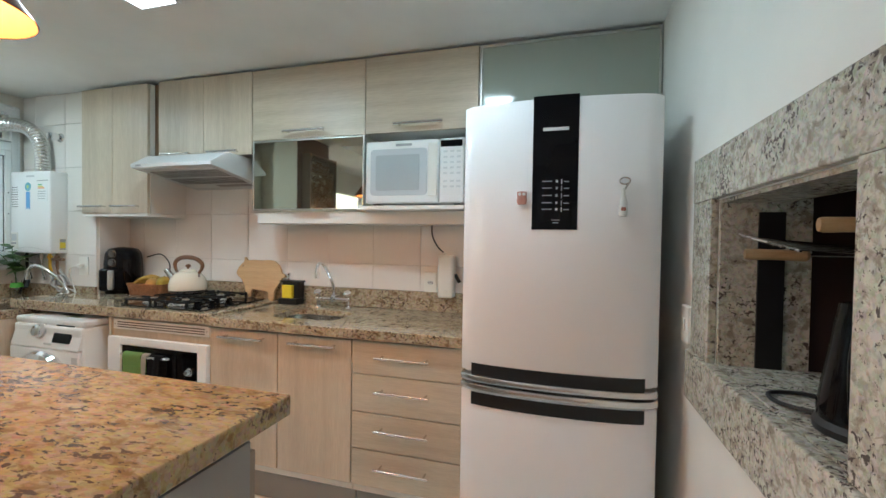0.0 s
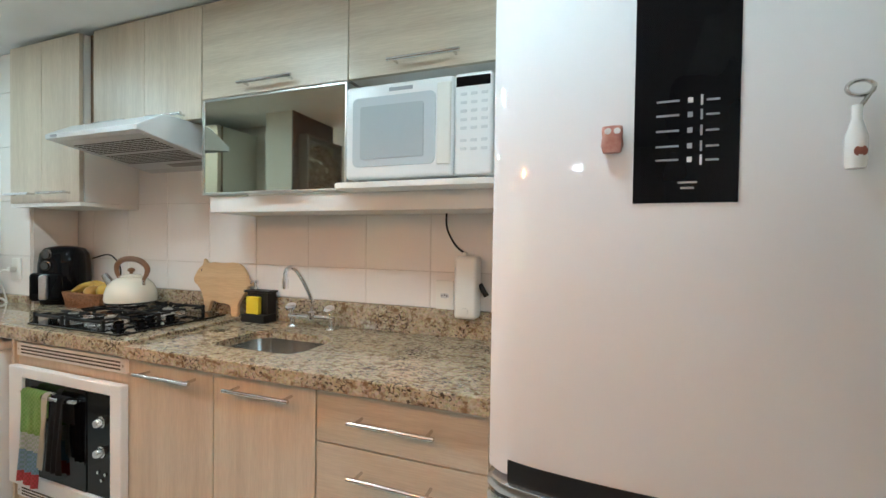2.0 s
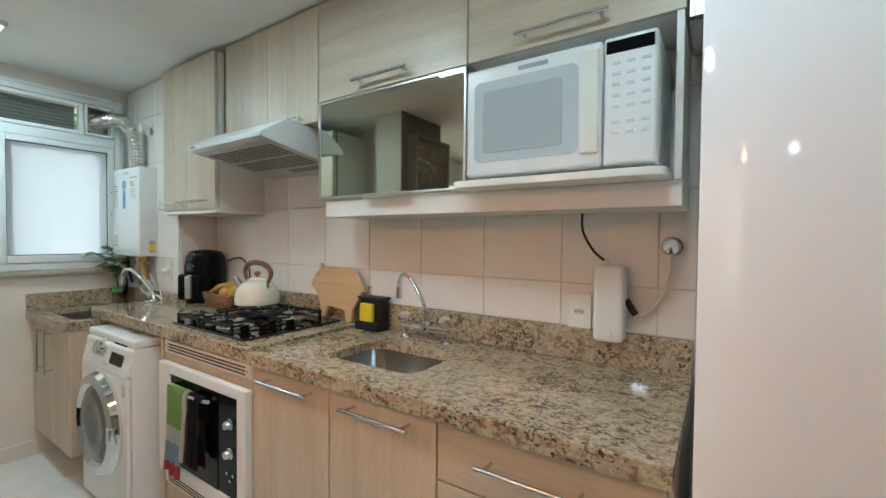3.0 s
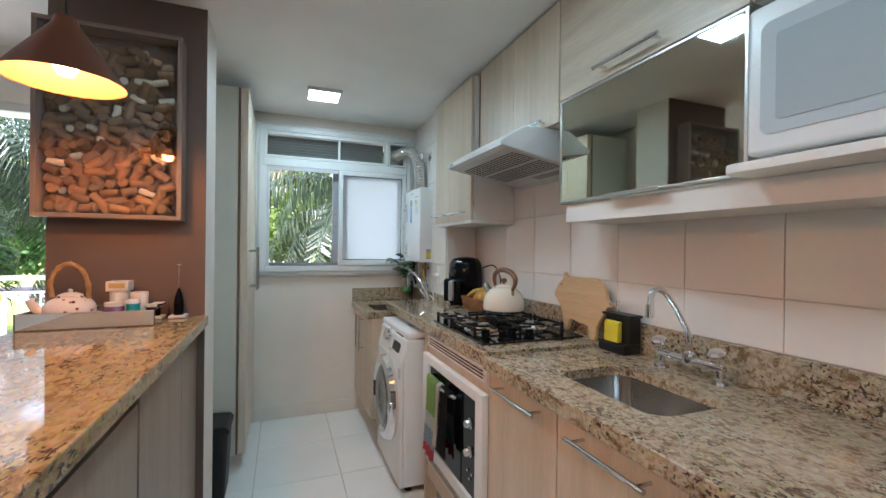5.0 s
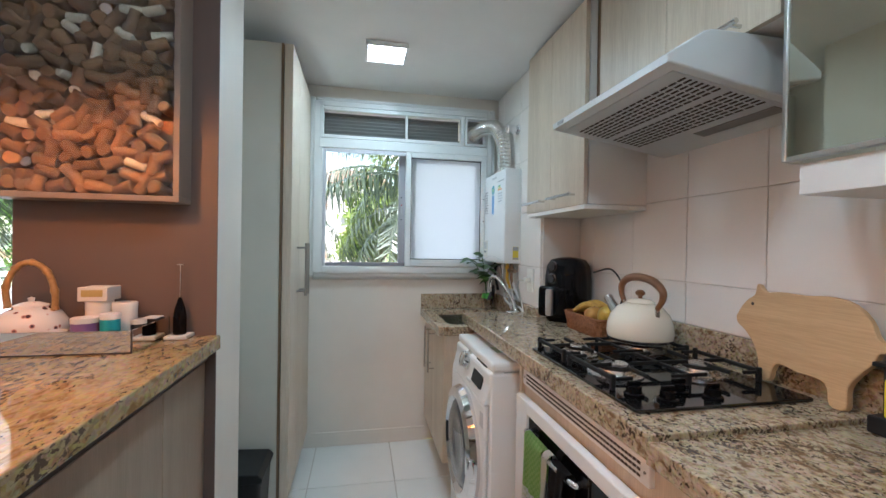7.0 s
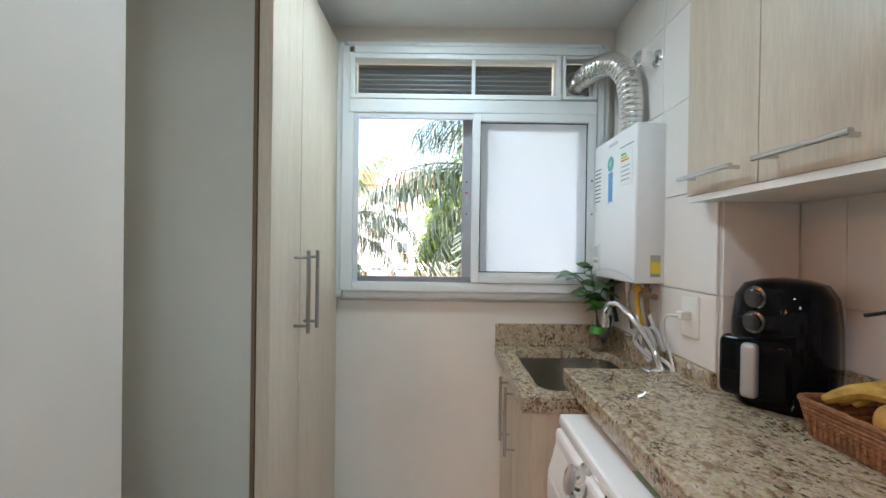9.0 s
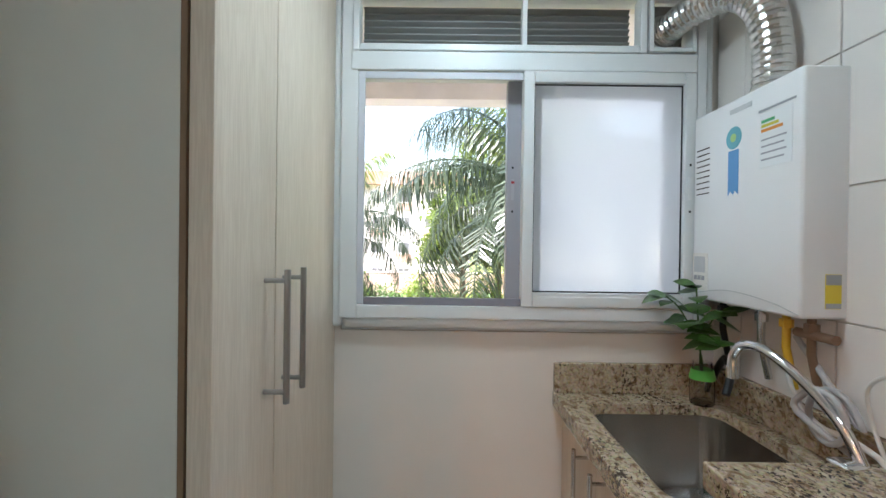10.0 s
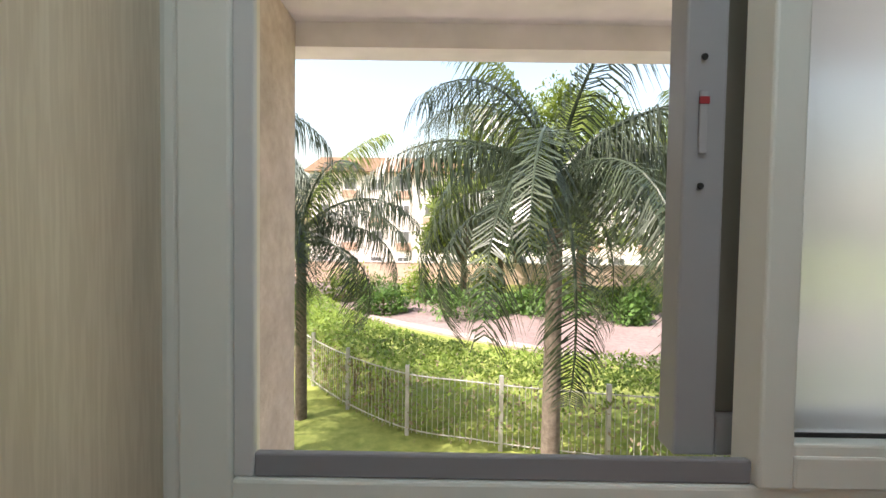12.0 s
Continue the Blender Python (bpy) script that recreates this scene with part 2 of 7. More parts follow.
M_WALL = painted("wall_paint", (0.76, 0.71, 0.64), 0.55, 70, 0.05)
M_WALL_RIGHT = painted("white_wall_paint", (0.82, 0.82, 0.78), 0.55, 70, 0.05)
M_CEIL = painted("ceiling_paint", (0.80, 0.80, 0.78), 0.8, 50, 0.03)
M_TAUPE = painted("taupe_paint", (0.135, 0.09, 0.075), 0.5, 60, 0.05)
M_GREY = painted("grey_panel", (0.30, 0.28, 0.26), 0.5, 60, 0.03)
M_WOOD_V = laminate("ash_laminate_upright", (0.69, 0.59, 0.46), (0.51, 0.42, 0.315), "z")
M_WOOD_H = laminate("ash_laminate_level", (0.67, 0.58, 0.45), (0.49, 0.405, 0.30), "x")
# ash laminate with its colours taken darker for the island doors
M_WOOD_ISLAND = laminate("darker_ash_laminate", (0.34, 0.265, 0.20), (0.24, 0.18, 0.13), "z")
M_PANTRY = laminate("pale_laminate", (0.72, 0.64, 0.53), (0.62, 0.53, 0.42), "z", 0.42)
M_PANTRY_SIDE = painted("pale_side_panel", (0.66, 0.65, 0.58), 0.45, 80, 0.03)
M_EDGE = painted("edge_band", (0.22, 0.14, 0.08), 0.5)
M_BASEW = painted("white_melamine", (0.80, 0.77, 0.72), 0.35, 90, 0.02)
M_GAP = material("dark_gap", (0.05, 0.035, 0.03), 0.8)
M_GRANITE = granite("yellow_granite", (0.29, 0.215, 0.125), (0.49, 0.405, 0.275), (0.19, 0.12, 0.062), (0.055, 0.038, 0.028), (0.9, 1.1, 1.0), 1.45, 0.035)
M_GRANITE_TOP = granite("golden_granite", (0.27, 0.175, 0.072), (0.37, 0.26, 0.115), (0.21, 0.12, 0.042), (0.08, 0.048, 0.032), (0.6, 1.25, 1.0), 1.15, 0.05)
M_GRANITE_NICHE = granite("grey_granite", (0.36, 0.345, 0.285), (0.58, 0.56, 0.48), (0.28, 0.25, 0.20), (0.08, 0.065, 0.065), (1, 1, 1), 1.25, 0.2)
M_FRIDGE = painted("white_enamel", (0.82, 0.81, 0.82), 0.06, 140, 0.003, 0.02, 0.5)
M_WHITE = painted("white_plastic", (0.80, 0.80, 0.79), 0.3, 90, 0.02, 0.03)
M_OFFWHITE = painted("off_white_plastic", (0.78, 0.76, 0.70), 0.4, 90, 0.02, 0.04)
M_BLACK = painted("black_gloss", (0.004, 0.004, 0.005), 0.06, 90, 0.004, 0.1, 0.16)
M_BLACKMAT = painted("black_plastic", (0.010, 0.010, 0.011), 0.45, 90, 0.04, 0.1)
M_STEEL = material("brushed_steel", (0.64, 0.63, 0.62), 0.24, 1.0)
M_STEEL_GREY = material("satin_steel", (0.40, 0.395, 0.38), 0.35, 1.0)
M_SINK = brushed("sink_steel", (0.64, 0.63, 0.61), 0.17, (40, 40, 4))
M_CHROME = material("chrome", (0.82, 0.82, 0.84), 0.06, 1.0)
M_ALU = brushed("satin_aluminium", (0.52, 0.52, 0.50), 0.36)
M_WIN = painted("white_window_aluminium", (0.74, 0.76, 0.75), 0.3, 90, 0.02, 0.03)
M_GLASS = glassy("clear_glass", (1, 1, 1), 0.0)
M_SMOKE = material("grey_reflective_glass", (0.52, 0.525, 0.44), 0.03, 1.0)
M_FROST = material("frosted_glass", (0.9, 0.92, 0.93), 0.35)
_t, _nd, _lk, _bs = nodes_of(M_FROST)
_tr, _ms = _nd.new("ShaderNodeBsdfTranslucent"), _nd.new("ShaderNodeMixShader")
_tr.inputs[0].default_value = (0.74, 0.75, 0.76, 1)
_rf = _nd.new("ShaderNodeBsdfRefraction")
_rf.inputs["Color"].default_value, _rf.inputs["Roughness"].default_value, _rf.inputs["IOR"].default_value = (0.92, 0.92, 0.91, 1), 0.45, 1.12
_ms.inputs[0].default_value = 0.5
_lk.new(_rf.outputs[0], _ms.inputs[1])
_lk.new(_tr.outputs[0], _ms.inputs[2])
_gl, _m2 = _nd.new("ShaderNodeBsdfGlossy"), _nd.new("ShaderNodeMixShader")
_gl.inputs["Roughness"].default_value, _m2.inputs[0].default_value = 0.3, 0.05
_lk.new(_ms.outputs[0], _m2.inputs[1])
_lk.new(_gl.outputs[0], _m2.inputs[2])
_lk.new(_m2.outputs[0], _nd["Material Output"].inputs[0])
M_LED = glowing("led_diffuser", (0.95, 1.0, 0.99), 4.5)
M_BULB = glowing("bulb_glass", (1.0, 0.50, 0.16), 28.0)
M_TILE = by_object(painted("cream_wall_tile", (0.80, 0.75, 0.70), 0.2, 25, 0.02, 0.03), 0.02)
M_FLOORTILE = by_object(painted("white_floor_tile", (0.80, 0.80, 0.77), 0.22, 30, 0.03, 0.05), 0.05)
M_GROUT = painted("grout", (0.52, 0.48, 0.43), 0.9)
M_GROUT_WALL = painted("wall_grout", (0.66, 0.60, 0.54), 0.9)
M_WOODFLOOR = laminate("wood_floor", (0.42, 0.22, 0.11), (0.27, 0.13, 0.06), "x", 0.35)
M_STUCCO = speckled("pink_stucco", (0.64, 0.51, 0.45), (0.80, 0.68, 0.62), 0.9, 14, 0.2, 0.9)
M_SLAB = painted("balcony_soffit", (0.85, 0.81, 0.81), 0.8, 8, 0.2, 0.12)
# dark red-brown brick, taken near black to hold the recess's deep shade
M_GRILL = painted("shaded_brick", (0.022, 0.009, 0.007), 0.8, 40, 0.3)

# ---- structure ----
KY = 2.235  # kitchen back wall
structure("wall_north", box(-2.98, 0.42, KY, 2.38, 0, 2.6), M_GROUT_WALL, "plastered kitchen back wall behind cream tiles", "wall")
structure("wall_laundry", box(-3.71, -2.98, 2.02, 2.38, 0, 2.6), M_GROUT_WALL, "projecting laundry wall clad in cream tiles", "wall")
_b = box(-3.86, -3.71, 0.375, 2.38, 0, 1.06)
box(-3.86, -3.71, 0.375, 2.38, 2.178, 2.6, 0, _b)
box(-3.86, -3.71, 0.375, 0.808, 1.06, 2.178, 0, _b)
box(-3.86, -3.71, 1.958, 2.38, 1.06, 2.178, 0, _b)
structure("wall_west", _b, M_WALL, "cream painted laundry wall under the window", "wall")
_b = box(0.42, 0.57, -3.6, 0.67, 0, 2.6)
box(0.42, 0.57, 1.253, 2.38, 0, 2.6, 0, _b)
box(0.42, 0.57, 0.67, 1.253, 0, 0.985, 0, _b)
box(0.42, 0.57, 0.67, 1.253, 1.435, 2.6, 0, _b)
structure("wall_east", _b, M_WALL_RIGHT, "white painted wall with a barbecue opening", "wall")
_pw = structure("wall_partition", box(-2.61, -2.355, 0.15, 0.675, 0, 2.6), M_WALL, "white pillar with one taupe face between kitchen and living room", "wall")
part("painted_face", box(-2.3548, -2.35, 0.149, 0.676, 0, 2.3), M_TAUPE, _pw, "taupe painted face")
structure("wall_niche", box(-3.71, -2.61, 0.16, 0.375, 0, 2.6), M_WALL, "cream painted wall beside the tall cabinet", "wall")
_b = box(-3.86, -3.71, -3.6, 0.375, 2.16, 2.6)
box(-3.86, -3.71, 0.02, 0.375, 0, 2.16, 0, _b)
box(-3.86, -3.71, -3.6, -3.35, 0, 2.16, 0, _b)
structure("wall_balcony", _b, M_WALL_RIGHT, "white wall round the wide balcony opening", "wall")
structure("wall_south", box(-3.86, 0.57, -3.75, -3.6, 0, 2.6), M_WALL, "cream painted living room end wall", "wall")
structure("ceiling", box(-3.71, 0.42, 0.10, KY, CEIL, 2.38), M_CEIL, "smooth white kitchen ceiling", "ceiling")
structure("ceiling_living", box(-3.71, 0.42, -3.6, 0.10, 2.50, 2.6), M_CEIL, "white living room ceiling", "ceiling")
structure("ceiling_beam", box(-2.66, -2.36, -3.6, 0.10, 2.33, 2.50), M_CEIL, "white plaster ceiling beam", "beam")
_floor = structure("floor", box(-3.71, 0.42, 0.10, KY, -0.12, -0.006), M_GROUT, "white ceramic tile floor with grey joints", "floor")
structure("floor_living", box(-3.86, 0.42, -3.6, 0.10, -0.12, 0.0), M_WOODFLOOR, "reddish wooden living room floor", "floor")
structure("baseboard", box(-3.71, -3.698, 0.76, 1.535, 0, 0.09, 0.002), M_WALL, "low cream skirting under the window", "baseboard")


def pieces(name, boxes, mat, parent):
    """Tiles as objects of their own that share a mesh wherever they are of one size."""
    shared = {}
    for x0, x1, y0, y1, z0, z1 in boxes:
        key = tuple(round(v, 3) for v in (x1 - x0, y1 - y0, z1 - z0))
        if key not in shared:
            bm = box(-key[0] / 2, key[0] / 2, -key[1] / 2, key[1] / 2, -key[2] / 2, key[2] / 2, 0.0015, None, 1)
            me = bpy.data.meshes.new(name)
            bm.to_mesh(me)
            bm.free()
            me.materials.append(mat)
            shared[key] = me
        ob = new(name, shared[key])
        ob.parent = parent
        ob.location = ((x0 + x1) / 2, (y0 + y1) / 2, (z0 + z1) / 2)


def cells(a, b, start, pitch, gap):
    """Spans between joints, cut to the stretch a to b."""
    k = math.floor((a - start) / pitch)
    out = []
    while start + k * pitch < b - 0.01:
        lo, hi = max(a, start + k * pitch + gap / 2), min(b, start + (k + 1) * pitch - gap / 2)
        if hi - lo > 0.012:
            out.append((lo, hi))
        k += 1
    return out


# window in the laundry wall
WX = -3.71
window = tagged(new("window_1"), "white aluminium window with a louvred top and one frosted sash", "window", "", "structure")
window.location = (WX, 1.38, 1.10)


def ring(x0, x1, y0, y1, z0, z1, w, bevel=0.003, bm=None):
    """A rectangular frame in the yz plane, w wide."""
    bm = bm or bmesh.new()
    box(x0, x1, y0, y0 + w, z0, z1, bevel, bm)
    box(x0, x1, y1 - w, y1, z0, z1, bevel, bm)
    box(x0, x1, y0 + w, y1 - w, z0, z0 + w, bevel, bm)
    box(x0, x1, y0 + w, y1 - w, z1 - w, z1, bevel, bm)
    return bm


part("window_trim", ring(-3.711, -3.674, 0.782, 1.985, 1.075, 2.205, 0.036, 0.014), M_WIN, window)
_b = box(-3.772, -3.664, 1.925, 1.955, 1.106, 2.175, 0.003)
box(-3.772, -3.686, 0.812, 0.842, 1.106, 2.175, 0.003, _b)
box(-3.772, -3.664, 0.842, 1.925, 2.145, 2.175, 0.003, _b)
box(-3.772, -3.712, 0.81, 1.956, 1.062, 1.106, 0.002, _b)
box(-3.772, -3.686, 0.842, 1.925, 1.106, 1.112, 0.001, _b)
box(-3.686, -3.664, 0.812, 0.866, 1.106, 2.175, 0.004, _b)
box(-3.686, -3.664, 0.866, 1.925, 1.106, 1.148, 0.004, _b)
part("window_frame", _b, M_WIN, window)
part("transom", box(-3.768, -3.660, 0.843, 1.924, 1.886, 1.944, 0.004), M_WIN, window)
part("louvre_frame", ring(-3.705, -3.657, 0.847, 1.765, 1.945, 2.140, 0.022, 0.003, box(-3.70, -3.665, 1.378, 1.392, 1.967, 2.118)), M_WIN, window)
for _k in range(7):
    _z = 1.973 + _k * 0.0215
    _b = bmesh.new()
    _vs = [_b.verts.new(p) for p in ((-3.775, 0.865, _z - 0.006), (-3.742, 0.865, _z + 0.020), (-3.742, 1.745, _z + 0.020), (-3.775, 1.745, _z - 0.006))]
    _f = _b.faces.new(_vs)
    _g = bmesh.ops.extrude_face_region(_b, geom=[_f])["geom"]
    bmesh.ops.translate(_b, vec=(0.0, 0, 0.004), verts=[v for v in _g if isinstance(v, bmesh.types.BMVert)])
    part("slat", _b, painted("louvre_grey", (0.24, 0.245, 0.24), 0.4) if _k == 0 else bpy.data.materials["louvre_grey"], window)
part("vent_frame", ring(-3.705, -3.657, 1.772, 1.92, 1.950, 2.140, 0.014), M_WIN, window)
part("vent_panel", box(-3.745, -3.738, 1.78, 1.915, 1.955, 2.135), painted("dark_vent_panel", (0.28, 0.27, 0.25), 0.6), window)
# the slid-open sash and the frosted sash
# white sash coloured grey: its backlit shade is put into the base colour
part("open_sash", ring(-3.775, -3.738, 1.345, 1.920, 1.140, 1.884, 0.048, 0.003), painted("backlit_sash_grey", (0.36, 0.36, 0.39), 0.35), window)
part("track", box(-3.770, -3.694, 0.843, 1.382, 1.1125, 1.1155, 0.001), bpy.data.materials["backlit_sash_grey"], window)
part("screen_stile", box(-3.676, -3.667, 0.8665, 0.887, 1.149, 1.8835, 0.002), painted("screen_frame_white", (0.62, 0.63, 0.67), 0.35), window, "slim pale frame beside the opening")
# bottom rail of the pale screen frame, darkened in colour for shade
part("screen_rail", box(-3.676, -3.667, 0.8875, 1.3835, 1.149, 1.173, 0.002), painted("screen_frame_shaded", (0.26, 0.26, 0.30), 0.4), window, "rail under the opening in a shaded grey")
part("screen_rail", box(-3.676, -3.667, 0.8875, 1.3835, 1.860, 1.8835, 0.002), bpy.data.materials["screen_frame_white"], window)
part("open_pane", box(-3.759, -3.755, 1.393, 1.872, 1.189, 1.836), M_GLASS, window, "clear glass").visible_shadow = False
part("latch", box(-3.736, -3.7335, 1.360, 1.369, 1.49, 1.56, 0.001), painted("latch_grey", (0.42, 0.42, 0.45), 0.4), window)
part("latch_mark", box(-3.7345, -3.7325, 1.359, 1.370, 1.545, 1.553), material("red_plastic", (0.35, 0.03, 0.04), 0.4), window)
for _z in (1.453, 1.598):
    part("screw", lathe([(0, 0), (0.004, 0), (0.003, 0.002), (0, 0.002)], 0, 0, 0, None, 10, pose(-3.735, 1.364, _z, 0, 90, 0)), M_BLACKMAT, window)
    part("screw", lathe([(0, 0), (0.004, 0), (0.003, 0.002), (0, 0.002)], 0, 0, 0, None, 10, pose(-3.658, 1.905, _z, 0, 90, 0)), M_BLACKMAT, window)
# dark strip added to stand for the shaded gap between the sashes
part("sash_gap_strip", box(-3.765, -3.745, 1.3935, 1.46, 1.189, 1.835, 0.002), painted("sash_gap_shade", (0.16, 0.15, 0.12), 0.5), window)
_s = part("frosted_sash", ring(-3.700, -3.658, 1.384, 1.922, 1.149, 1.885, 0.034, 0.003, box(-3.698, -3.660, 1.418, 1.888, 1.169, 1.194, 0.003)), M_WIN, window)
part("frosted_pane", box(-3.682, -3.677, 1.417, 1.889, 1.193, 1.852), M_FROST, window, "frosted glass").visible_shadow = False
part("gasket", ring(-3.6765, -3.6745, 1.4175, 1.8885, 1.1935, 1.8515, 0.005, 0), M_BLACKMAT, window, "black rubber gasket")
part("sash_latch", box(-3.659, -3.6555, 1.899, 1.911, 1.49, 1.56, 0.001), M_WHITE, window)

# balcony side: sliding door, soffit, side wall, railing
slide = tagged(new("door_1"), "white framed sliding glass door to the balcony", "sliding door", "", "structure")
slide.location = (-3.78, -1.6, 0)
part("door_frame", ring(-3.82, -3.72, -3.35, 0.02, 0.0, 2.16, 0.05), M_WIN, slide)
part("door_stile", box(-3.80, -3.76, -1.10, -1.03, 0.05, 2.11, 0.004), M_WIN, slide)
part("pane", box(-3.782, -3.777, -3.30, -1.10, 0.05, 2.11), M_GLASS, slide).visible_shadow = False
structure("balcony_floor", box(-6.32, -3.86, -3.75, -0.145, -0.25, -0.03), M_GROUT, "grey balcony floor slab", "floor")
structure("balcony_wall", box(-6.20, -3.86, -0.14, 0.02, -3.4, 2.858), M_STUCCO, "rough pink stucco wall beside the window", "wall")
_b = box(-6.42, -3.86, -3.75, 9.0, 2.86, 3.0)
box(-6.42, -6.20, -3.75, 9.0, 2.69, 2.86, 0, _b)
structure("balcony_soffit", _b, M_SLAB, "pale plastered overhang with a downstand beam", "soffit")
structure("facade", box(-3.90, -3.86, 2.38, 9.0, -3.4, 2.86), M_STUCCO, "pink stucco outer wall of the building", "facade")
structure("facade_low", box(-3.90, -3.86, 0.13, 2.38, -3.4, -0.2), M_STUCCO, "pink stucco outer wall below the window", "facade")

rail = thing("balcony_railing", -6.25, -1.8, -0.03, "white painted metal balcony railing with thin bars", "railing")
part("handrail", box(-6.29, -6.22, -3.75, -0.145, 0.89, 0.94, 0.004), M_WHITE, rail)
part("mid_rail", box(-6.27, -6.24, -3.75, -0.145, 0.74, 0.77, 0.003), M_WHITE, rail)
part("bottom_rail", box(-6.27, -6.24, -3.75, -0.145, 0.05, 0.08, 0.003), M_WHITE, rail)
for _k in range(23):
    _y = -3.68 + _k * 0.155
    part("baluster", box(-6.263, -6.247, _y - 0.008, _y + 0.008, 0.08, 0.74), M_WHITE, rail)
for _y in (-3.6, -2.15, -0.2):
    part("post", box(-6.275, -6.235, _y - 0.03, _y + 0.03, -0.03, 0.89, 0.003), M_WHITE, rail)

# ---- kitchen fixed furniture ----


def bar_handle(parent, p0, p1, out, r=0.006, mat=None):
    """A round bar pull on two short posts; out is the way from the door to the bar."""
    a, b, o = Vector(p0), Vector(p1), Vector(out)
    d = (b - a).normalized()
    bm = tube([a, b], r, None, 12)
    for q in (a + d * 0.022, b - d * 0.022):
        tube([q - o, q], r * 0.75, bm, 10)
    return part("handle", bm, mat or M_STEEL, parent, "brushed steel bar handle", True)


FY = 1.685  # faces of the base doors
DOOR = 0.018

# worktop
worktop = thing("kitchen_worktop", -1.8, 1.95, 0.87, "polished yellow-brown granite worktop with splashback and sink hole", "worktop")
SINK = rounded_rect(-1.43, -1.055, 1.775, 2.035, 0.06)
part("sink_slab", holed_slab((-1.68, -0.375, 1.65, KY - 0.002), (-1.43, -1.055, 1.775, 2.035), 0.06, 0.885, 0.913), M_GRANITE, worktop)
part("front_apron", box(-1.68, -0.375, 1.645, 1.675, 0.868, 0.9125, 0.003), M_GRANITE, worktop)
part("hob_slab", box(-3.165, -1.68, 1.648, KY - 0.002, 0.872, 0.925, 0.004), M_GRANITE, worktop)
part("rim", box(-1.70, -1.672, 1.652, KY - 0.004, 0.88, 0.927, 0.003), M_GRANITE, worktop)
part("splashback", box(-2.975, -0.375, 2.213, KY - 0.001, 0.9135, 1.022, 0.003), M_GRANITE, worktop)
_l = lambda z, d: [(x + (-1.2425 - x) * d, y + (1.905 - y) * d, z) for x, y in SINK]
sink = thing("kitchen_sink", -1.2425, 1.905, 0.755, "brushed stainless steel sink bowl set in the worktop", "sink")
part("basin", bowl([_l(0.912, -0.02), _l(0.885, -0.02), _l(0.885, 0.02), _l(0.80, 0.05), _l(0.768, 0.12), _l(0.762, 0.3)]), M_SINK, sink, "", True)
part("drain", lathe([(0, 0.004), (0.018, 0.003), (0.026, 0.006), (0.032, 0.005), (0.034, 0)], -1.2425, 1.905, 0.762, None, 24), M_CHROME, sink, "chrome drain ring", True)

# base units
unit = thing("sink_base_cabinet", -1.31, 1.95, 0.0, "ash laminate base cabinet with two doors under the sink", "cabinet", "base cabinets")
part("carcass", box(-1.712, -0.903, FY + 0.004 + DOOR, KY - 0.004, 0.15, 0.75), M_BASEW, unit)
part("top_rail", box(-1.712, -0.903, FY + 0.004 + DOOR, FY + 0.04, 0.75, 0.866), M_BASEW, unit)
part("plinth", box(-1.712, -0.903, 1.74, 1.76, 0, 0.15), M_GREY, unit)
for _x0, _x1, _h in ((-1.712, -1.305, (-1.62, -1.36)), (-1.299, -0.905, (-1.216, -0.968))):
    _d = part("door", box(_x0, _x1, FY, FY + DOOR, 0.19, 0.853, 0.0015), M_WOOD_V, unit)
    bar_handle(_d, (_h[0], 1.642, 0.82), (_h[1], 1.642, 0.82), (0, -0.043, 0))

unit = thing("drawer_cabinet", -0.645, 1.95, 0.0, "ash laminate base cabinet with four drawers", "cabinet", "base cabinets")
part("carcass", box(-0.897, -0.385, FY + 0.004 + DOOR, KY - 0.004, 0.15, 0.866), M_BASEW, unit)
part("plinth", box(-0.897, -0.385, 1.74, 1.76, 0, 0.15), M_GREY, unit)
part("side_panel", box(-0.385, -0.377, 1.70, KY - 0.004, 0, 0.866), M_WOOD_V, unit)
for _z0, _z1 in ((0.705, 0.853), (0.531, 0.700), (0.361, 0.526), (0.19, 0.356)):
    _d = part("drawer", box(-0.899, -0.386, FY, FY + DOOR, _z0, _z1, 0.0015), M_WOOD_H, unit)
    bar_handle(_d, (-0.77, 1.642, _z1 - 0.062), (-0.517, 1.642, _z1 - 0.062), (0, -0.043, 0))

unit = thing("oven_cabinet", -2.05, 1.95, 0.0, "ash laminate housing round the built-in oven", "cabinet", "base cabinets")
part("carcass", box(-2.392, -1.716, FY + 0.004, FY + 0.03, 0.12, 0.868), M_WOOD_V, unit)
part("side_panel", box(-2.396, -2.38, FY - 0.01, KY - 0.004, 0.0, 0.868), M_WOOD_V, unit)
part("side_panel", box(-1.735, -1.717, FY + 0.032, KY - 0.004, 0.0, 0.868), M_WOOD_V, unit)
part("plinth", box(-2.38, -1.716, 1.74, 1.76, 0, 0.12), M_GREY, unit)


def oven_vent(z0, z1):
    vent = thing("oven_vent", -2.03, 1.68, z0, "white metal ventilation strip with rows of slots", "vent grille", "oven vents")
    part("plate", box(-2.358, -1.703, 1.672, FY + 0.003, z0, z1, 0.003), M_WHITE, vent)
    bm = bmesh.new()
    for k in range(44):
        x = -2.325 + k * 0.0136
        for r in range(3):
            z = z0 + (z1 - z0) * (0.26 + 0.24 * r)
            box(x, x + 0.0105, 1.6708, 1.6735, z - 0.0028, z + 0.0028, 0, bm)
    tagged(part("grille", bm, M_GAP, vent, "dark slots"), "", "", "", "stuff")
    for x in (-2.343, -1.716):
        part("screw", lathe([(0, 0), (0.004, 0), (0.003, 0.002), (0, 0.002)], 0, 0, 0, None, 10, pose(x, 1.672, (z0 + z1) / 2, 90, 0, 0)), M_STEEL, vent)
    return vent


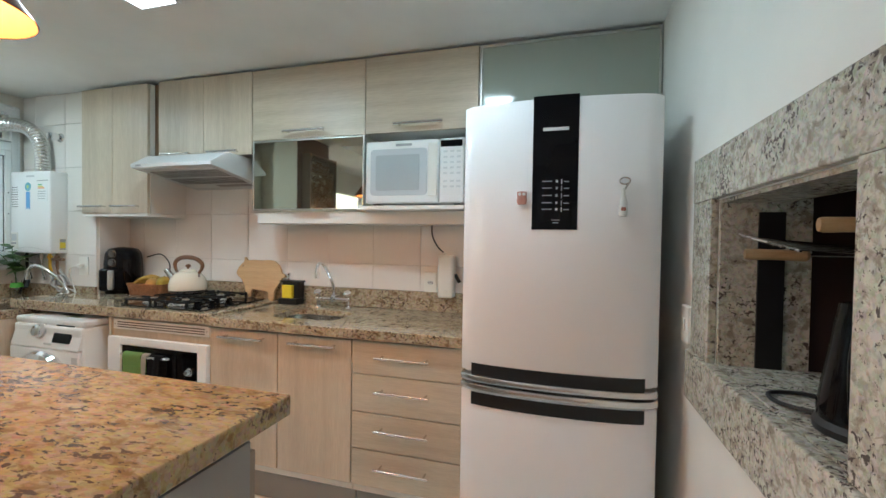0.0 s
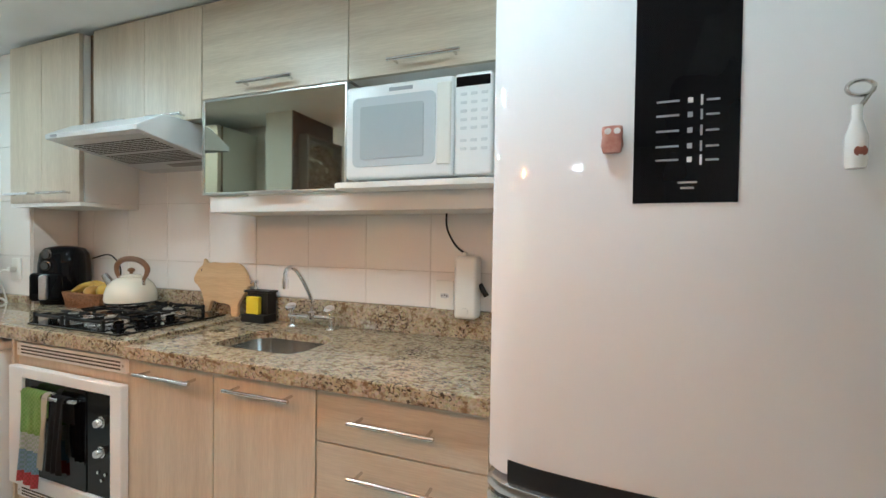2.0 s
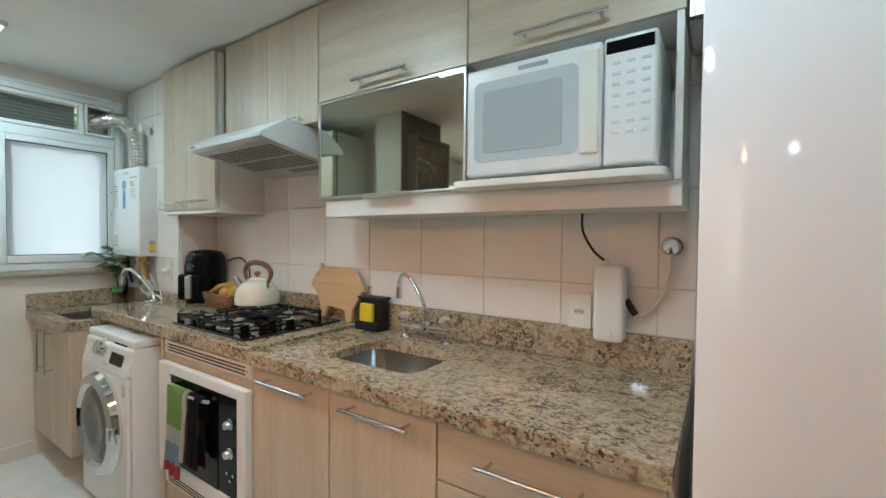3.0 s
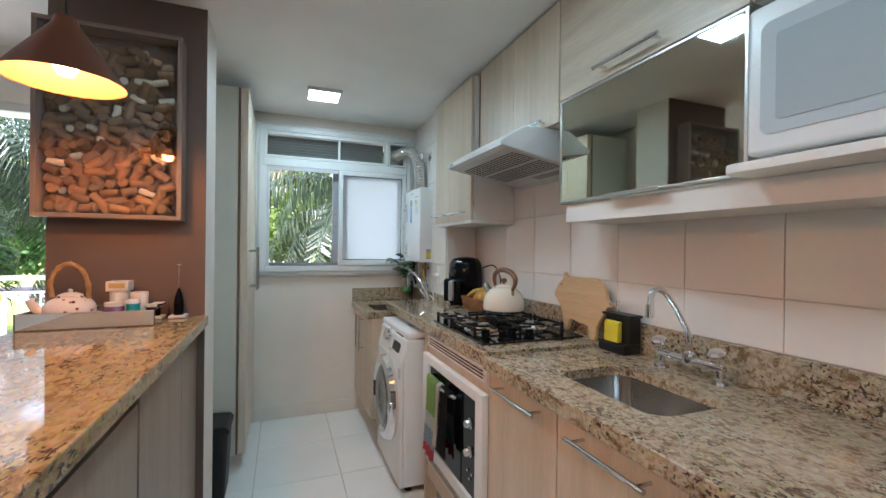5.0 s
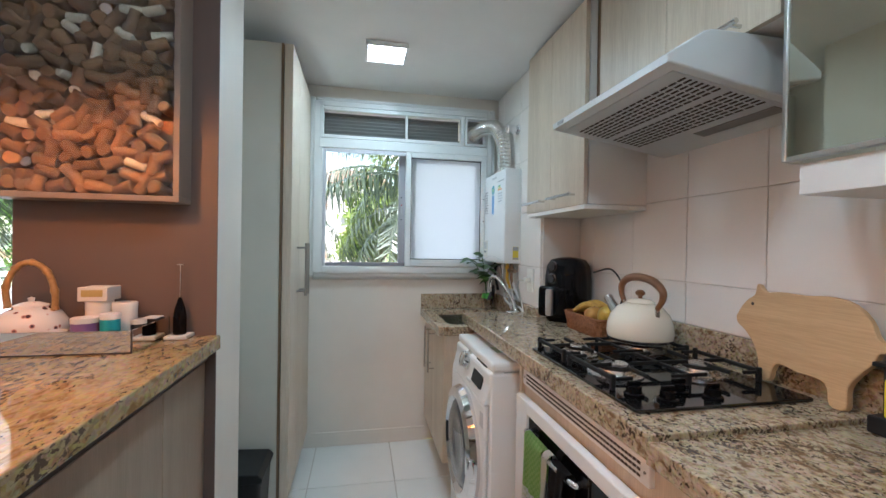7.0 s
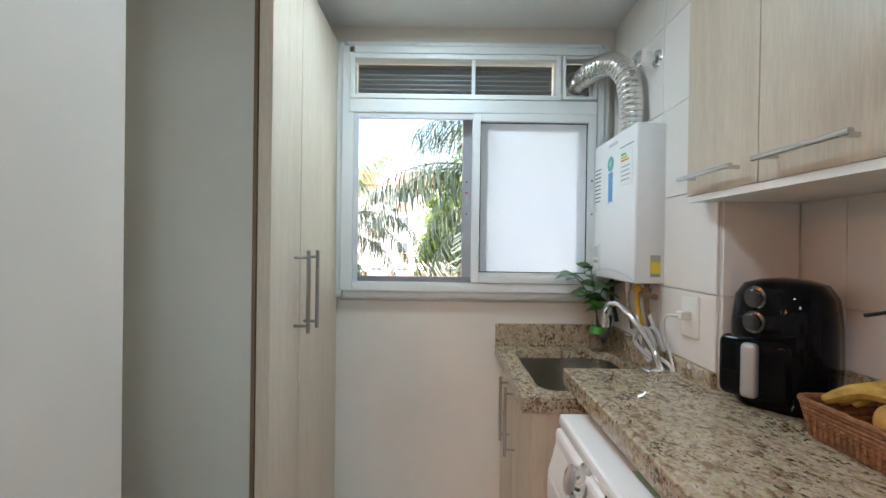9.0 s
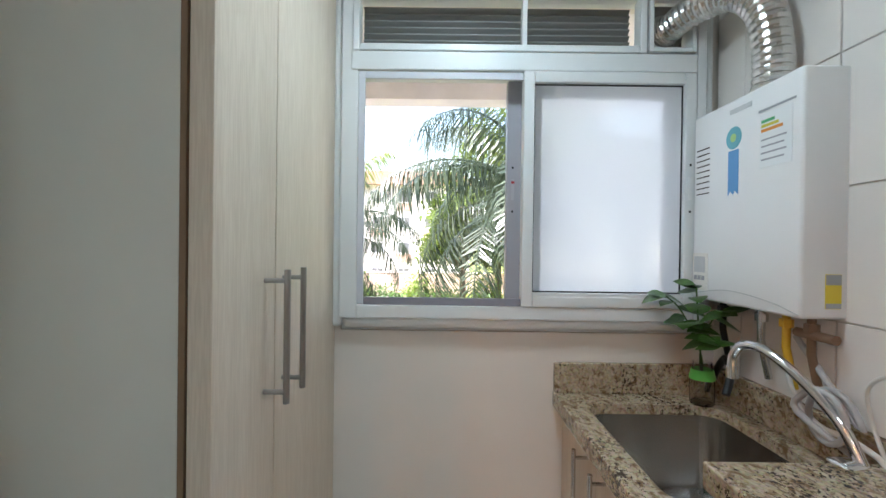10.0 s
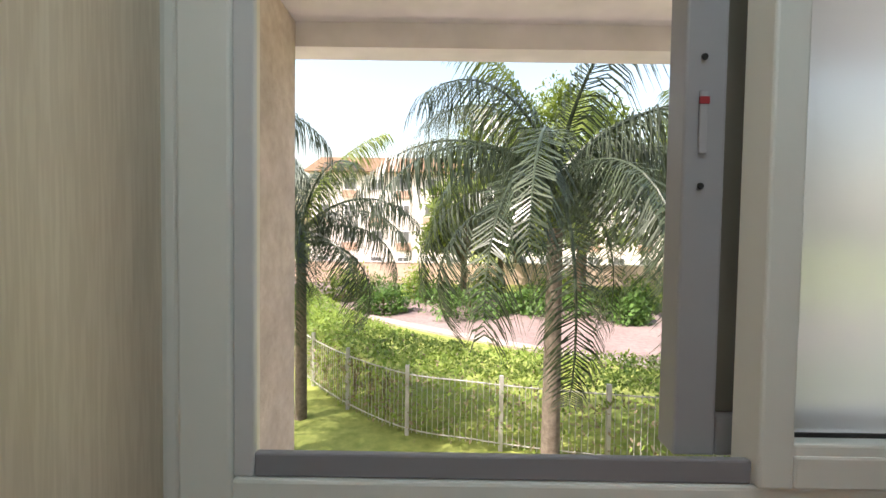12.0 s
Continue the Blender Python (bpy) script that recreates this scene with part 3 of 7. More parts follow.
oven_vent(0.802, 0.856)
oven_vent(0.225, 0.275)
oven = thing("built_in_oven", -2.04, 1.68, 0.28, "white framed built-in electric oven with black glass", "oven")
_b = box(-2.378, -2.285, 1.655, 1.684, 0.285, 0.763, 0.004)
box(-1.76, -1.703, 1.655, 1.684, 0.285, 0.763, 0.004, _b)
box(-2.285, -1.76, 1.655, 1.684, 0.722, 0.763, 0.004, _b)
box(-2.285, -1.76, 1.655, 1.684, 0.285, 0.335, 0.004, _b)
part("frame", _b, M_WHITE, oven)
_d = part("glass_door", box(-2.284, -1.905, 1.664, 1.683, 0.336, 0.721, 0.002), M_BLACK, oven, "black glass oven door")
_p = part("control_panel", box(-1.904, -1.761, 1.667, 1.684, 0.336, 0.721, 0.002), M_BLACK, oven, "black control panel")
for _z in (0.615, 0.505):
    part("knob", lathe([(0, 0), (0.021, 0), (0.021, 0.004), (0.017, 0.006), (0.015, 0.022), (0.012, 0.025), (0, 0.025)], 0, 0, 0, None, 24, pose(-1.82, 1.667, _z, 90, 0, 0)), M_STEEL, _p, "steel knob", True)
for _x, _z in ((-1.84, 0.425), (-1.80, 0.425), (-1.82, 0.40)):
    part("button", lathe([(0, 0), (0.006, 0), (0.006, 0.004), (0, 0.004)], 0, 0, 0, None, 12, pose(_x, 1.667, _z, 90, 0, 0)), M_STEEL, _p)
_b = tube(curve3([(-2.262, 1.664, 0.675), (-2.255, 1.645, 0.675), (-2.10, 1.634, 0.675), (-1.955, 1.645, 0.675), (-1.948, 1.664, 0.675)], 8), 0.008, None, 12)
part("handle", _b, M_STEEL, _d, "bowed steel handle", True)

# fridge
FR0, FR1 = -0.340, 0.330
fridge = thing("fridge", 0.0, 1.83, 0.0, "tall white bottom-freezer fridge with a black display", "fridge")


def bulge(x):
    u = (x - (FR0 + FR1) / 2) / ((FR1 - FR0) / 2)
    return 1.442 + 0.034 * u * u + 0.012 * (max(0, abs(u) - 0.7) / 0.3) ** 2 + (0.012 * max(0, abs(u) - 0.93) / 0.07)


def bowed(x0, x1, z0, z1, front, back, bevel=0.004, n=24):
    """A door panel whose face bows outwards in plan."""
    pts = [(x0 + (x1 - x0) * k / n, bulge(x0 + (x1 - x0) * k / n) + front) for k in range(n + 1)]
    pts += [(x1, back), (x0, back)] if back is not None else [(x, y + 0.004) for x, y in pts[::-1]]
    return outline(pts, z1 - z0, Matrix.Translation((0, 0, z0)), None, bevel)


part("body", box(FR0 + 0.004, FR1 - 0.004, 1.545, 2.19, 0.02, 1.785, 0.006), M_FRIDGE, fridge)
_u = part("upper_door", bowed(FR0, FR1, 0.835, 1.805, 0.0, 1.54, 0.006), M_FRIDGE, fridge, "", True)
_l2 = part("freezer_door", bowed(FR0, FR1, 0.06, 0.765, 0.0, 1.54, 0.006), M_FRIDGE, fridge, "", True)
part("display", bowed(-0.088, 0.062, 1.357, 1.812, -0.002, None, 0.0), M_BLACK, _u, "glossy black display panel", True)
part("grip", bowed(-0.297, 0.287, 0.822, 0.868, -0.002, None, 0.0), M_BLACKMAT, _u, "black recessed grip", True)
part("grip", bowed(-0.297, 0.287, 0.716, 0.762, -0.002, None, 0.0), M_BLACKMAT, _l2, "black recessed grip", True)
part("handle_strip", bowed(FR0, FR1, 0.803, 0.826, -0.014, 1.54, 0.004), M_STEEL, _u, "curved steel handle strip", True)
part("handle_strip", bowed(FR0, FR1, 0.771, 0.795, -0.014, 1.54, 0.004), M_STEEL, _l2, "curved steel handle strip", True)
part("toe_grille", box(FR0 + 0.01, FR1 - 0.01, 1.50, 1.54, 0.0, 0.055), M_BLACKMAT, fridge)
part("hinge_cover", box(0.24, 0.32, 1.56, 1.66, 1.785, 1.806, 0.006), M_WHITE, fridge)

# upper cabinets
UY = 1.985


def wall_unit(name, x0, x1, y, z0, z1, doors, mat, label, handles=True, drop=0.02, group="wall cabinets", hz=0.035):
    u = thing(name, (x0 + x1) / 2, (y + KY) / 2, z0, label, "cabinet", group)
    part("carcass", box(x0 + 0.001, x1 - 0.001, y + DOOR + 0.003, KY - 0.003, z0 + 0.002, z1), M_BASEW, u)
    n = len(doors) - 1
    for k in range(n):
        a, b = doors[k] + 0.0015, doors[k + 1] - 0.0015
        d = part("door", box(a, b, y, y + DOOR, z0, z1, 0.0015), mat, u)
        if handles:
            w = 0.26 if n == 1 else 0.215
            c = (a + b) / 2 if n == 1 else (a + b) / 2 - 0.01
            bar_handle(d, (c - w / 2, y - 0.035, z0 + hz), (c + w / 2, y - 0.035, z0 + hz), (0, -0.035, 0), 0.0065)
    return u


wall_unit("lift_up_cabinet", -1.715, -1.001, UY, 1.871, 2.268, (-1.715, -1.001), M_WOOD_H, "ash laminate wall cabinet with a lift-up door")
wall_unit("lift_up_cabinet", -0.999, -0.392, UY, 1.871, 2.268, (-0.999, -0.392), M_WOOD_H, "ash laminate wall cabinet over the microwave")
wall_unit("hood_cabinet", -2.418, -1.718, UY, 1.795, 2.27, (-2.418, -2.067, -1.718), M_WOOD_V, "ash laminate wall cabinet with two doors over the hood", True, 0.02, "wall cabinets", 0.02)
_u = wall_unit("corner_cabinet", -3.035, -2.465, 1.955, 1.455, 2.258, (-3.035, -2.765, -2.468), M_WOOD_V, "tall ash laminate wall cabinet with two doors", True, 0.02, "wall cabinets", 0.045)
part("bottom_panel", box(-3.033, -2.467, 1.958, 2.018, 1.437, 1.4545), M_BASEW, _u)
part("bottom_panel", box(-2.978, -2.467, 2.018, KY - 0.003, 1.437, 1.4545), M_BASEW, _u)
part("edge_strip", box(-2.462, -2.422, 2.0, KY - 0.003, 1.80, 2.262), M_EDGE, _u, "dark brown filler strip")

# frosted cabinet above the fridge
_u = thing("glass_front_cabinet", 0.01, 2.1, 1.84, "aluminium framed frosted glass cabinet above the fridge", "cabinet", "wall cabinets")
part("carcass", box(-0.388, 0.418, UY + 0.03, KY - 0.003, 1.842, 2.266), M_BASEW, _u)


def xz_ring(x0, x1, z0, z1, y0, y1, w, bevel=0.002):
    bm = bmesh.new()
    box(x0, x0 + w, y0, y1, z0, z1, bevel, bm)
    box(x1 - w, x1, y0, y1, z0, z1, bevel, bm)
    box(x0 + w, x1 - w, y0, y1, z0, z0 + w, bevel, bm)
    box(x0 + w, x1 - w, y0, y1, z1 - w, z1, bevel, bm)
    return bm


part("door_frame", xz_ring(-0.388, 0.416, 1.845, 2.266, UY, UY + 0.02, 0.012), M_ALU, _u, "aluminium door frame")
part("pane", box(-0.376, 0.404, UY + 0.006, UY + 0.011, 1.857, 2.254), painted("lacquered_glass", (0.33, 0.36, 0.31), 0.1, 60, 0.0, 0.04, 0.6), _u, "grey-green lacquered glass")

# glass cabinet and open niche for the microwave
_u = thing("display_cabinet", -1.36, 2.1, 1.465, "wall cabinet with an aluminium framed glass flap", "cabinet", "wall cabinets")
_b = box(-1.713, -1.698, UY + 0.022, KY - 0.003, 1.470, 1.868)
box(-1.698, -1.02, 2.222, KY - 0.003, 1.47, 1.868, 0, _b)
box(-1.698, -1.02, UY + 0.022, 2.222, 1.855, 1.868, 0, _b)
box(-1.02, -1.005, UY + 0.022, KY - 0.003, 1.47, 1.868, 0, _b)
part("carcass", _b, painted("inside_melamine", (0.60, 0.56, 0.46), 0.5), _u)
_d = part("flap_frame", xz_ring(-1.713, -1.003, 1.470, 1.868, UY, UY + 0.02, 0.010), M_ALU, _u, "aluminium flap frame")
_g = part("pane", box(-1.703, -1.013, UY + 0.004, UY + 0.009, 1.480, 1.858), M_SMOKE, _u, "grey reflective glass")
_g.visible_shadow = False
part("pull", box(-1.44, -1.23, UY - 0.022, UY, 1.470, 1.474, 0.001, box(-1.44, -1.23, UY - 0.024, UY - 0.020, 1.466, 1.478, 0.001)), M_ALU, _u, "aluminium finger pull")
_u = thing("microwave_niche", -1.05, 2.1, 1.40, "white melamine shelf and niche that carry the microwave", "shelf", "wall cabinets")
part("shelf_board", box(-1.685, -0.395, 2.0, KY - 0.003, 1.398, 1.463, 0.002), M_BASEW, _u)
part("side_panel", box(-0.413, -0.396, UY, KY - 0.003, 1.463, 1.869, 0.001), M_BASEW, _u)
part("back_panel", box(-1.002, -0.414, 2.222, KY - 0.003, 1.484, 1.869), M_BASEW, _u)
_pts = [(-1.003, 2.22), (-1.003, 1.885 + 0.04)] + arc(-0.963, 1.925, 0.04, 180, 270, 8)[1:] + arc(-0.46, 1.925, 0.04, 270, 360, 8) + [(-0.42, 2.22)]
part("tray_board", outline(_pts, 0.02, Matrix.Translation((0, 0, 1.464)), None, 0.002), M_BASEW, _u, "white board with rounded corners")

# pantry
pantry = thing("pantry_cabinet", -3.35, 0.57, 0.0, "tall pale laminate cabinet with long bar handles", "cabinet")
part("carcass", box(-3.705, -3.007, 0.379, 0.738, 0.10, 2.19), M_BASEW, pantry)
part("side_panel", box(-3.005, -2.987, 0.379, 0.738, 0.10, 2.195), M_PANTRY_SIDE, pantry, "pale greenish side panel")
part("edge", box(-3.005, -2.986, 0.739, 0.749, 0.10, 2.195), M_EDGE, pantry, "dark brown edge")
part("plinth", box(-3.70, -3.05, 0.40, 0.70, 0, 0.10), M_BASEW, pantry)
for _x0, _x1, _hx in ((-3.222, -2.987, -3.172), (-3.704, -3.226, -3.265)):
    _d = part("door", box(_x0, _x1, 0.752, 0.790, 0.105, 2.195, 0.0015), M_PANTRY, pantry)
    bar_handle(_d, (_hx, 0.835, 1.022), (_hx, 0.835, 1.285), (0, 0.046, 0), 0.0065, M_STEEL_GREY)

# island
island = thing("island_counter", -1.43, 0.42, 0.0, "bar counter with a granite top over ash laminate doors", "counter")
part("granite_top", box(-2.349, -0.50, 0.145, 0.69, 0.958, 1.0, 0.004), M_GRANITE_TOP, island, "polished yellow-brown granite top")
part("carcass", box(-2.345, -0.545, 0.19, 0.628, 0.0, 0.925), M_GREY, island, "brown-grey end panel")
part("top_gap", box(-2.345, -0.56, 0.20, 0.655, 0.925, 0.957), M_GAP, island)
for _x0, _x1 in ((-2.345, -2.075), (-2.072, -1.60), (-1.585, -1.07), (-1.067, -0.55)):
    part("door", box(_x0, _x1, 0.63, 0.648, 0.10, 0.918 if _x1 < -1.59 else 0.90, 0.0015), M_WOOD_ISLAND, island)

# ceiling lights
for _x, _y, _z in ((-3.15, 1.22, CEIL), (-1.6, 1.22, CEIL), (-0.42, 1.18, CEIL), (-1.15, -2.3, 2.5)):
    _c = thing("ceiling_light", _x, _y, _z - 0.025, "square white led panel light on the ceiling", "ceiling light", "ceiling lights")
    _b = bmesh.new()
    for _q in ((-0.105, -0.092, -0.105, 0.105), (0.092, 0.105, -0.105, 0.105), (-0.092, 0.092, -0.105, -0.092), (-0.092, 0.092, 0.092, 0.105)):
        box(_x + _q[0], _x + _q[1], _y + _q[2], _y + _q[3], _z - 0.022, _z, 0.002, _b)
    part("frame", _b, M_WHITE, _c)
    part("diffuser", box(_x - 0.092, _x + 0.092, _y - 0.092, _y + 0.092, _z - 0.016, _z - 0.002), M_LED, _c)

# ---- kitchen things ----
M_IVORY = painted("ivory_enamel", (0.78, 0.74, 0.62), 0.2, 80, 0.02, 0.05)
M_BROWNWOOD = laminate("brown_handle_wood", (0.27, 0.13, 0.055), (0.15, 0.065, 0.028), "x", 0.35)
M_BOARD = laminate("pine_board", (0.66, 0.45, 0.24), (0.52, 0.33, 0.16), "x", 0.55)
M_IRON = painted("cast_iron", (0.012, 0.012, 0.012), 0.6, 120, 0.2, 0.06, 0.22)
M_HOBGLASS = painted("hob_glass", (0.008, 0.008, 0.009), 0.05, 90, 0.005, 0.1, 0.6)
M_MWGLASS = painted("microwave_window", (0.56, 0.60, 0.62), 0.04, 200, 0.01, 0.03, 0.6)
M_LGREY = painted("light_grey_plastic", (0.55, 0.56, 0.56), 0.35)
M_KEYS = painted("pale_keys", (0.66, 0.67, 0.67), 0.4)
M_MARK = material("grey_print", (0.35, 0.36, 0.38), 0.5)
M_WHITEPRINT = material("white_print", (0.75, 0.75, 0.75), 0.5)
M_YELLOW = painted("yellow_sponge", (0.75, 0.60, 0.03), 0.9, 60, 0.5)
M_RUBBERHOSE = painted("white_hose", (0.70, 0.68, 0.63), 0.4)

# extractor hood
hood = thing("cooker_hood", -2.085, 2.0, 1.56, "white slanted cooker hood with a slotted underside", "cooker hood")
_prof = [(1.775, 1.704), (1.773, 1.722), (1.785, 1.731)] + arc(1.905, 1.70, 0.092, 112, 84, 5) + [(KY - 0.004, 1.793), (KY - 0.004, 1.628)]
_m = Matrix(((0, 0, 1, -2.372), (1, 0, 0, 0), (0, 1, 0, 0), (0, 0, 0, 1)))
part("canopy", outline(_prof, 0.574, _m, None, 0.004), painted("hood_white", (0.74, 0.75, 0.75), 0.25, 90, 0.02, 0.03), hood)
_sl = Vector((0, KY - 0.004 - 1.775, 1.628 - 1.704)).normalized()
_nn = Vector((0, _sl.z, -_sl.y))
part("grille", outline([(-2.345, 0.035), (-1.825, 0.035), (-1.825, 0.40), (-2.345, 0.40)], 0.003, Matrix(((1, 0, 0, 0), (0, _sl.y, _nn.y, 1.775), (0, _sl.z, _nn.z, 1.704), (0, 0, 0, 1))), None), M_LGREY, hood, "light grey slotted filter")
_b = bmesh.new()
for _i in range(15):
    for _j in range(16):
        if _i == 7:
            continue
        _u0, _v0 = -2.315 + _j * 0.0305, 0.075 + _i * 0.0165
        outline([(_u0, _v0), (_u0 + 0.023, _v0), (_u0 + 0.023, _v0 + 0.0062), (_u0, _v0 + 0.0062)], 0.0015, Matrix(((1, 0, 0, 0), (0, _sl.y, _nn.y, 1.775 + 0.003 * _nn.y), (0, _sl.z, _nn.z, 1.704 + 0.003 * _nn.z), (0, 0, 0, 1))), _b)
tagged(part("grille", _b, M_GAP, hood, "dark slots"), "", "", "", "stuff")
part("lamp_cover", outline([(-2.10, 0.345), (-1.84, 0.345), (-1.84, 0.385), (-2.10, 0.385)], 0.002, Matrix(((1, 0, 0, 0), (0, _sl.y, _nn.y, 1.775 + 0.003 * _nn.y), (0, _sl.z, _nn.z, 1.704 + 0.003 * _nn.z), (0, 0, 0, 1))), None), painted("lamp_cover_grey", (0.20, 0.19, 0.18), 0.3), hood, "grey lamp cover")
part("front_badge", box(-2.33, -2.29, 1.7715, 1.776, 1.709, 1.719), M_MARK, hood)

# microwave
mw = thing("microwave_oven", -0.70, 2.05, 1.484, "white microwave oven on the shelf board", "microwave")
part("case", box(-0.953, -0.442, 1.935, 2.205, 1.496, 1.806, 0.006), M_WHITE, mw)
part("foot", box(-0.93, -0.90, 1.95, 2.19, 1.484, 1.497), M_BLACKMAT, mw)
part("foot", box(-0.50, -0.47, 1.95, 2.19, 1.484, 1.497), M_BLACKMAT, mw)
_d = part("door", box(-0.955, -0.566, 1.903, 1.936, 1.496, 1.807, 0.012, None, 4), M_WHITE, mw, "", True)
part("window", outline(rounded_rect(-0.925, -0.625, 1.535, 1.765, 0.02), 0.003, Matrix(((1, 0, 0, 0), (0, 0, -1, 1.904), (0, 1, 0, 0), (0, 0, 0, 1)))), M_MWGLASS, _d, "grey mirrored window")
part("window_inset", outline(rounded_rect(-0.895, -0.665, 1.560, 1.735, 0.008), 0.002, Matrix(((1, 0, 0, 0), (0, 0, -1, 1.901), (0, 1, 0, 0), (0, 0, 0, 1)))), painted("window_mesh_grey", (0.44, 0.48, 0.50), 0.05, 200, 0.01, 0.03, 0.6), _d)
part("grip", box(-0.618, -0.572, 1.893, 1.904, 1.53, 1.785, 0.004), M_OFFWHITE, _d, "pale door grip")
part("badge", box(-0.79, -0.705, 1.9015, 1.904, 1.778, 1.790, 0.001), M_MARK, _d)
_p = part("control_panel", box(-0.563, -0.442, 1.903, 1.936, 1.496, 1.807, 0.010, None, 4), M_WHITE, mw, "", True)
part("display", box(-0.557, -0.45, 1.9015, 1.905, 1.765, 1.795), M_BLACK, _p, "black display")
for _i in range(7):
    for _j in range(3):
        _x, _z = -0.545 + _j * 0.033, 1.742 - _i * 0.026 - (0.012 if _i > 4 else 0)
        part("button", box(_x + 0.002, _x + 0.022, 1.9015, 1.904, _z - 0.0045, _z + 0.0045, 0.001, None, 1), M_KEYS, _p)

# hob
M_BURNER = brushed("burner_steel", (0.62, 0.61, 0.60), 0.26, (30, 30, 30))
hob = thing("gas_hob", -2.05, 1.93, 0.926, "black glass four-burner gas hob with cast iron grates", "hob")
part("glass_plate", outline(rounded_rect(-2.333, -1.767, 1.690, 2.165, 0.012, 4), 0.008, Matrix.Translation((0, 0, 0.926)), None, 0.002), M_HOBGLASS, hob)
for _x, _y, _r in ((-2.235, 1.815, 0.040), (-2.02, 1.805, 0.050), (-2.245, 2.05, 0.050), (-1.99, 2.05, 0.046)):
    _bn = part("burner", lathe([(0, 0), (_r * 1.5, 0), (_r * 1.5, 0.004), (_r * 1.38, 0.007), (_r * 1.34, 0.004), (_r * 1.2, 0.004), (_r * 1.14, 0.010), (_r * 1.05, 0.010), (_r, 0.018), (0, 0.018)], _x, _y, 0.934, None, 32), M_BURNER, hob, "dished steel burner ring", True)
    part("burner_crown", lathe([(_r * 0.80, 0.016), (_r * 0.98, 0.017), (_r * 0.96, 0.025), (_r * 0.86, 0.027), (_r * 0.80, 0.025)], _x, _y, 0.934, None, 32), M_IRON, _bn, "black flame crown", True)
    part("burner_cap", lathe([(0, 0.018), (_r * 0.74, 0.018), (_r * 0.74, 0.026), (_r * 0.62, 0.030), (_r * 0.5, 0.0305), (0, 0.029)], _x, _y, 0.934, None, 28), M_BURNER, _bn, "", True)
for _x0, _x1 in ((-2.325, -2.14), (-2.115, -1.89)):
    _b = bmesh.new()
    _c = (_x0 + _x1) / 2
    for _y in (1.715, 2.145):
        box(_x0, _x1, _y - 0.005, _y + 0.005, 0.957, 0.968, 0.002, _b, 1)
        for _x in (_x0 + 0.005, _x1 - 0.005):
            box(_x - 0.006, _x + 0.006, _y - 0.006, _y + 0.006, 0.934, 0.972, 0.002, _b, 1)
    for _x in (_x0 + 0.005, _x1 - 0.005):
        for _y0, _y1 in ((1.720, 1.770), (1.88, 1.985), (2.095, 2.140)):
            box(_x - 0.004, _x + 0.004, _y0, _y1, 0.956, 0.965, 0.002, _b, 1)
        box(_x - 0.005, _x + 0.005, 1.925, 1.937, 0.934, 0.966, 0.002, _b, 1)
    box(_x0, _x1, 1.926, 1.936, 0.957, 0.966, 0.002, _b, 1)
    for _yc in (1.81, 2.05):
        for _q in (-1, 1):
            _end = 1.931 if (_q > 0) == (_yc < 1.9) else _yc + _q * 0.095
            box(_c - 0.004, _c + 0.004, _yc + _q * 0.028, _end, 0.958, 0.969, 0.002, _b, 1)
            box(_c + _q * 0.030, _c + _q * (_x1 - _x0) / 2, _yc - 0.004, _yc + 0.004, 0.958, 0.969, 0.002, _b, 1)
    part("grate", _b, M_IRON, hob, "black cast iron grate")
for _x, _y in ((-1.855, 1.745), (-1.81, 1.80), (-1.855, 1.865), (-1.81, 1.92)):
    _kb = part("knob", lathe([(0, 0), (0.023, 0), (0.023, 0.005), (0.018, 0.008), (0.017, 0.022), (0.014, 0.025), (0, 0.025)], _x, _y, 0.934, None, 20), M_BLACK, hob, "", True)
    part("knob_grip", box(_x - 0.004, _x + 0.004, _y - 0.018, _y + 0.018, 0.956, 0.968, 0.002, None, 1), M_BLACK, _kb)

# kettle
kx, ky, kz = -2.25, 2.05, 0.9695
kettle = thing("stovetop_kettle", kx, ky, kz, "ivory enamel kettle with a brown wooden handle on the hob", "kettle")
part("body", lathe([(0, 0), (0.098, 0), (0.103, 0.006), (0.107, 0.028), (0.104, 0.058), (0.094, 0.088), (0.072, 0.114), (0.044, 0.126), (0, 0.128)], kx, ky, kz, None, 40), M_IVORY, kettle, "", True)
part("base_band", lathe([(0.099, 0.001), (0.1045, 0.003), (0.1065, 0.012), (0.1045, 0.013)], kx, ky, kz, None, 40), M_STEEL, kettle, "steel base band", True)
_l3 = part("lid", lathe([(0.044, 0.125), (0.046, 0.130), (0.036, 0.138), (0.018, 0.142), (0, 0.143)], kx, ky, kz, None, 28), M_IVORY, kettle, "", True)
part("lid_knob", lathe([(0, 0.141), (0.007, 0.142), (0.007, 0.150), (0.015, 0.156), (0.016, 0.164), (0.009, 0.171), (0, 0.173)], kx, ky, kz, None, 20), M_BROWNWOOD, _l3, "dark round knob", True)
part("spout", tube([(kx - 0.075, ky - 0.02, kz + 0.065), (kx - 0.108, ky - 0.028, kz + 0.098), (kx - 0.135, ky - 0.036, kz + 0.135)], 0.02, None, 14, [0.026, 0.019, 0.015]), M_STEEL, kettle, "steel spout", True)
for _q in (-1, 1):
    part("handle_bracket", box(kx + _q * 0.086 - 0.005, kx + _q * 0.086 + 0.005, ky - 0.007, ky + 0.007, kz + 0.085, kz + 0.128, 0.003), M_STEEL, kettle, "steel handle bracket")
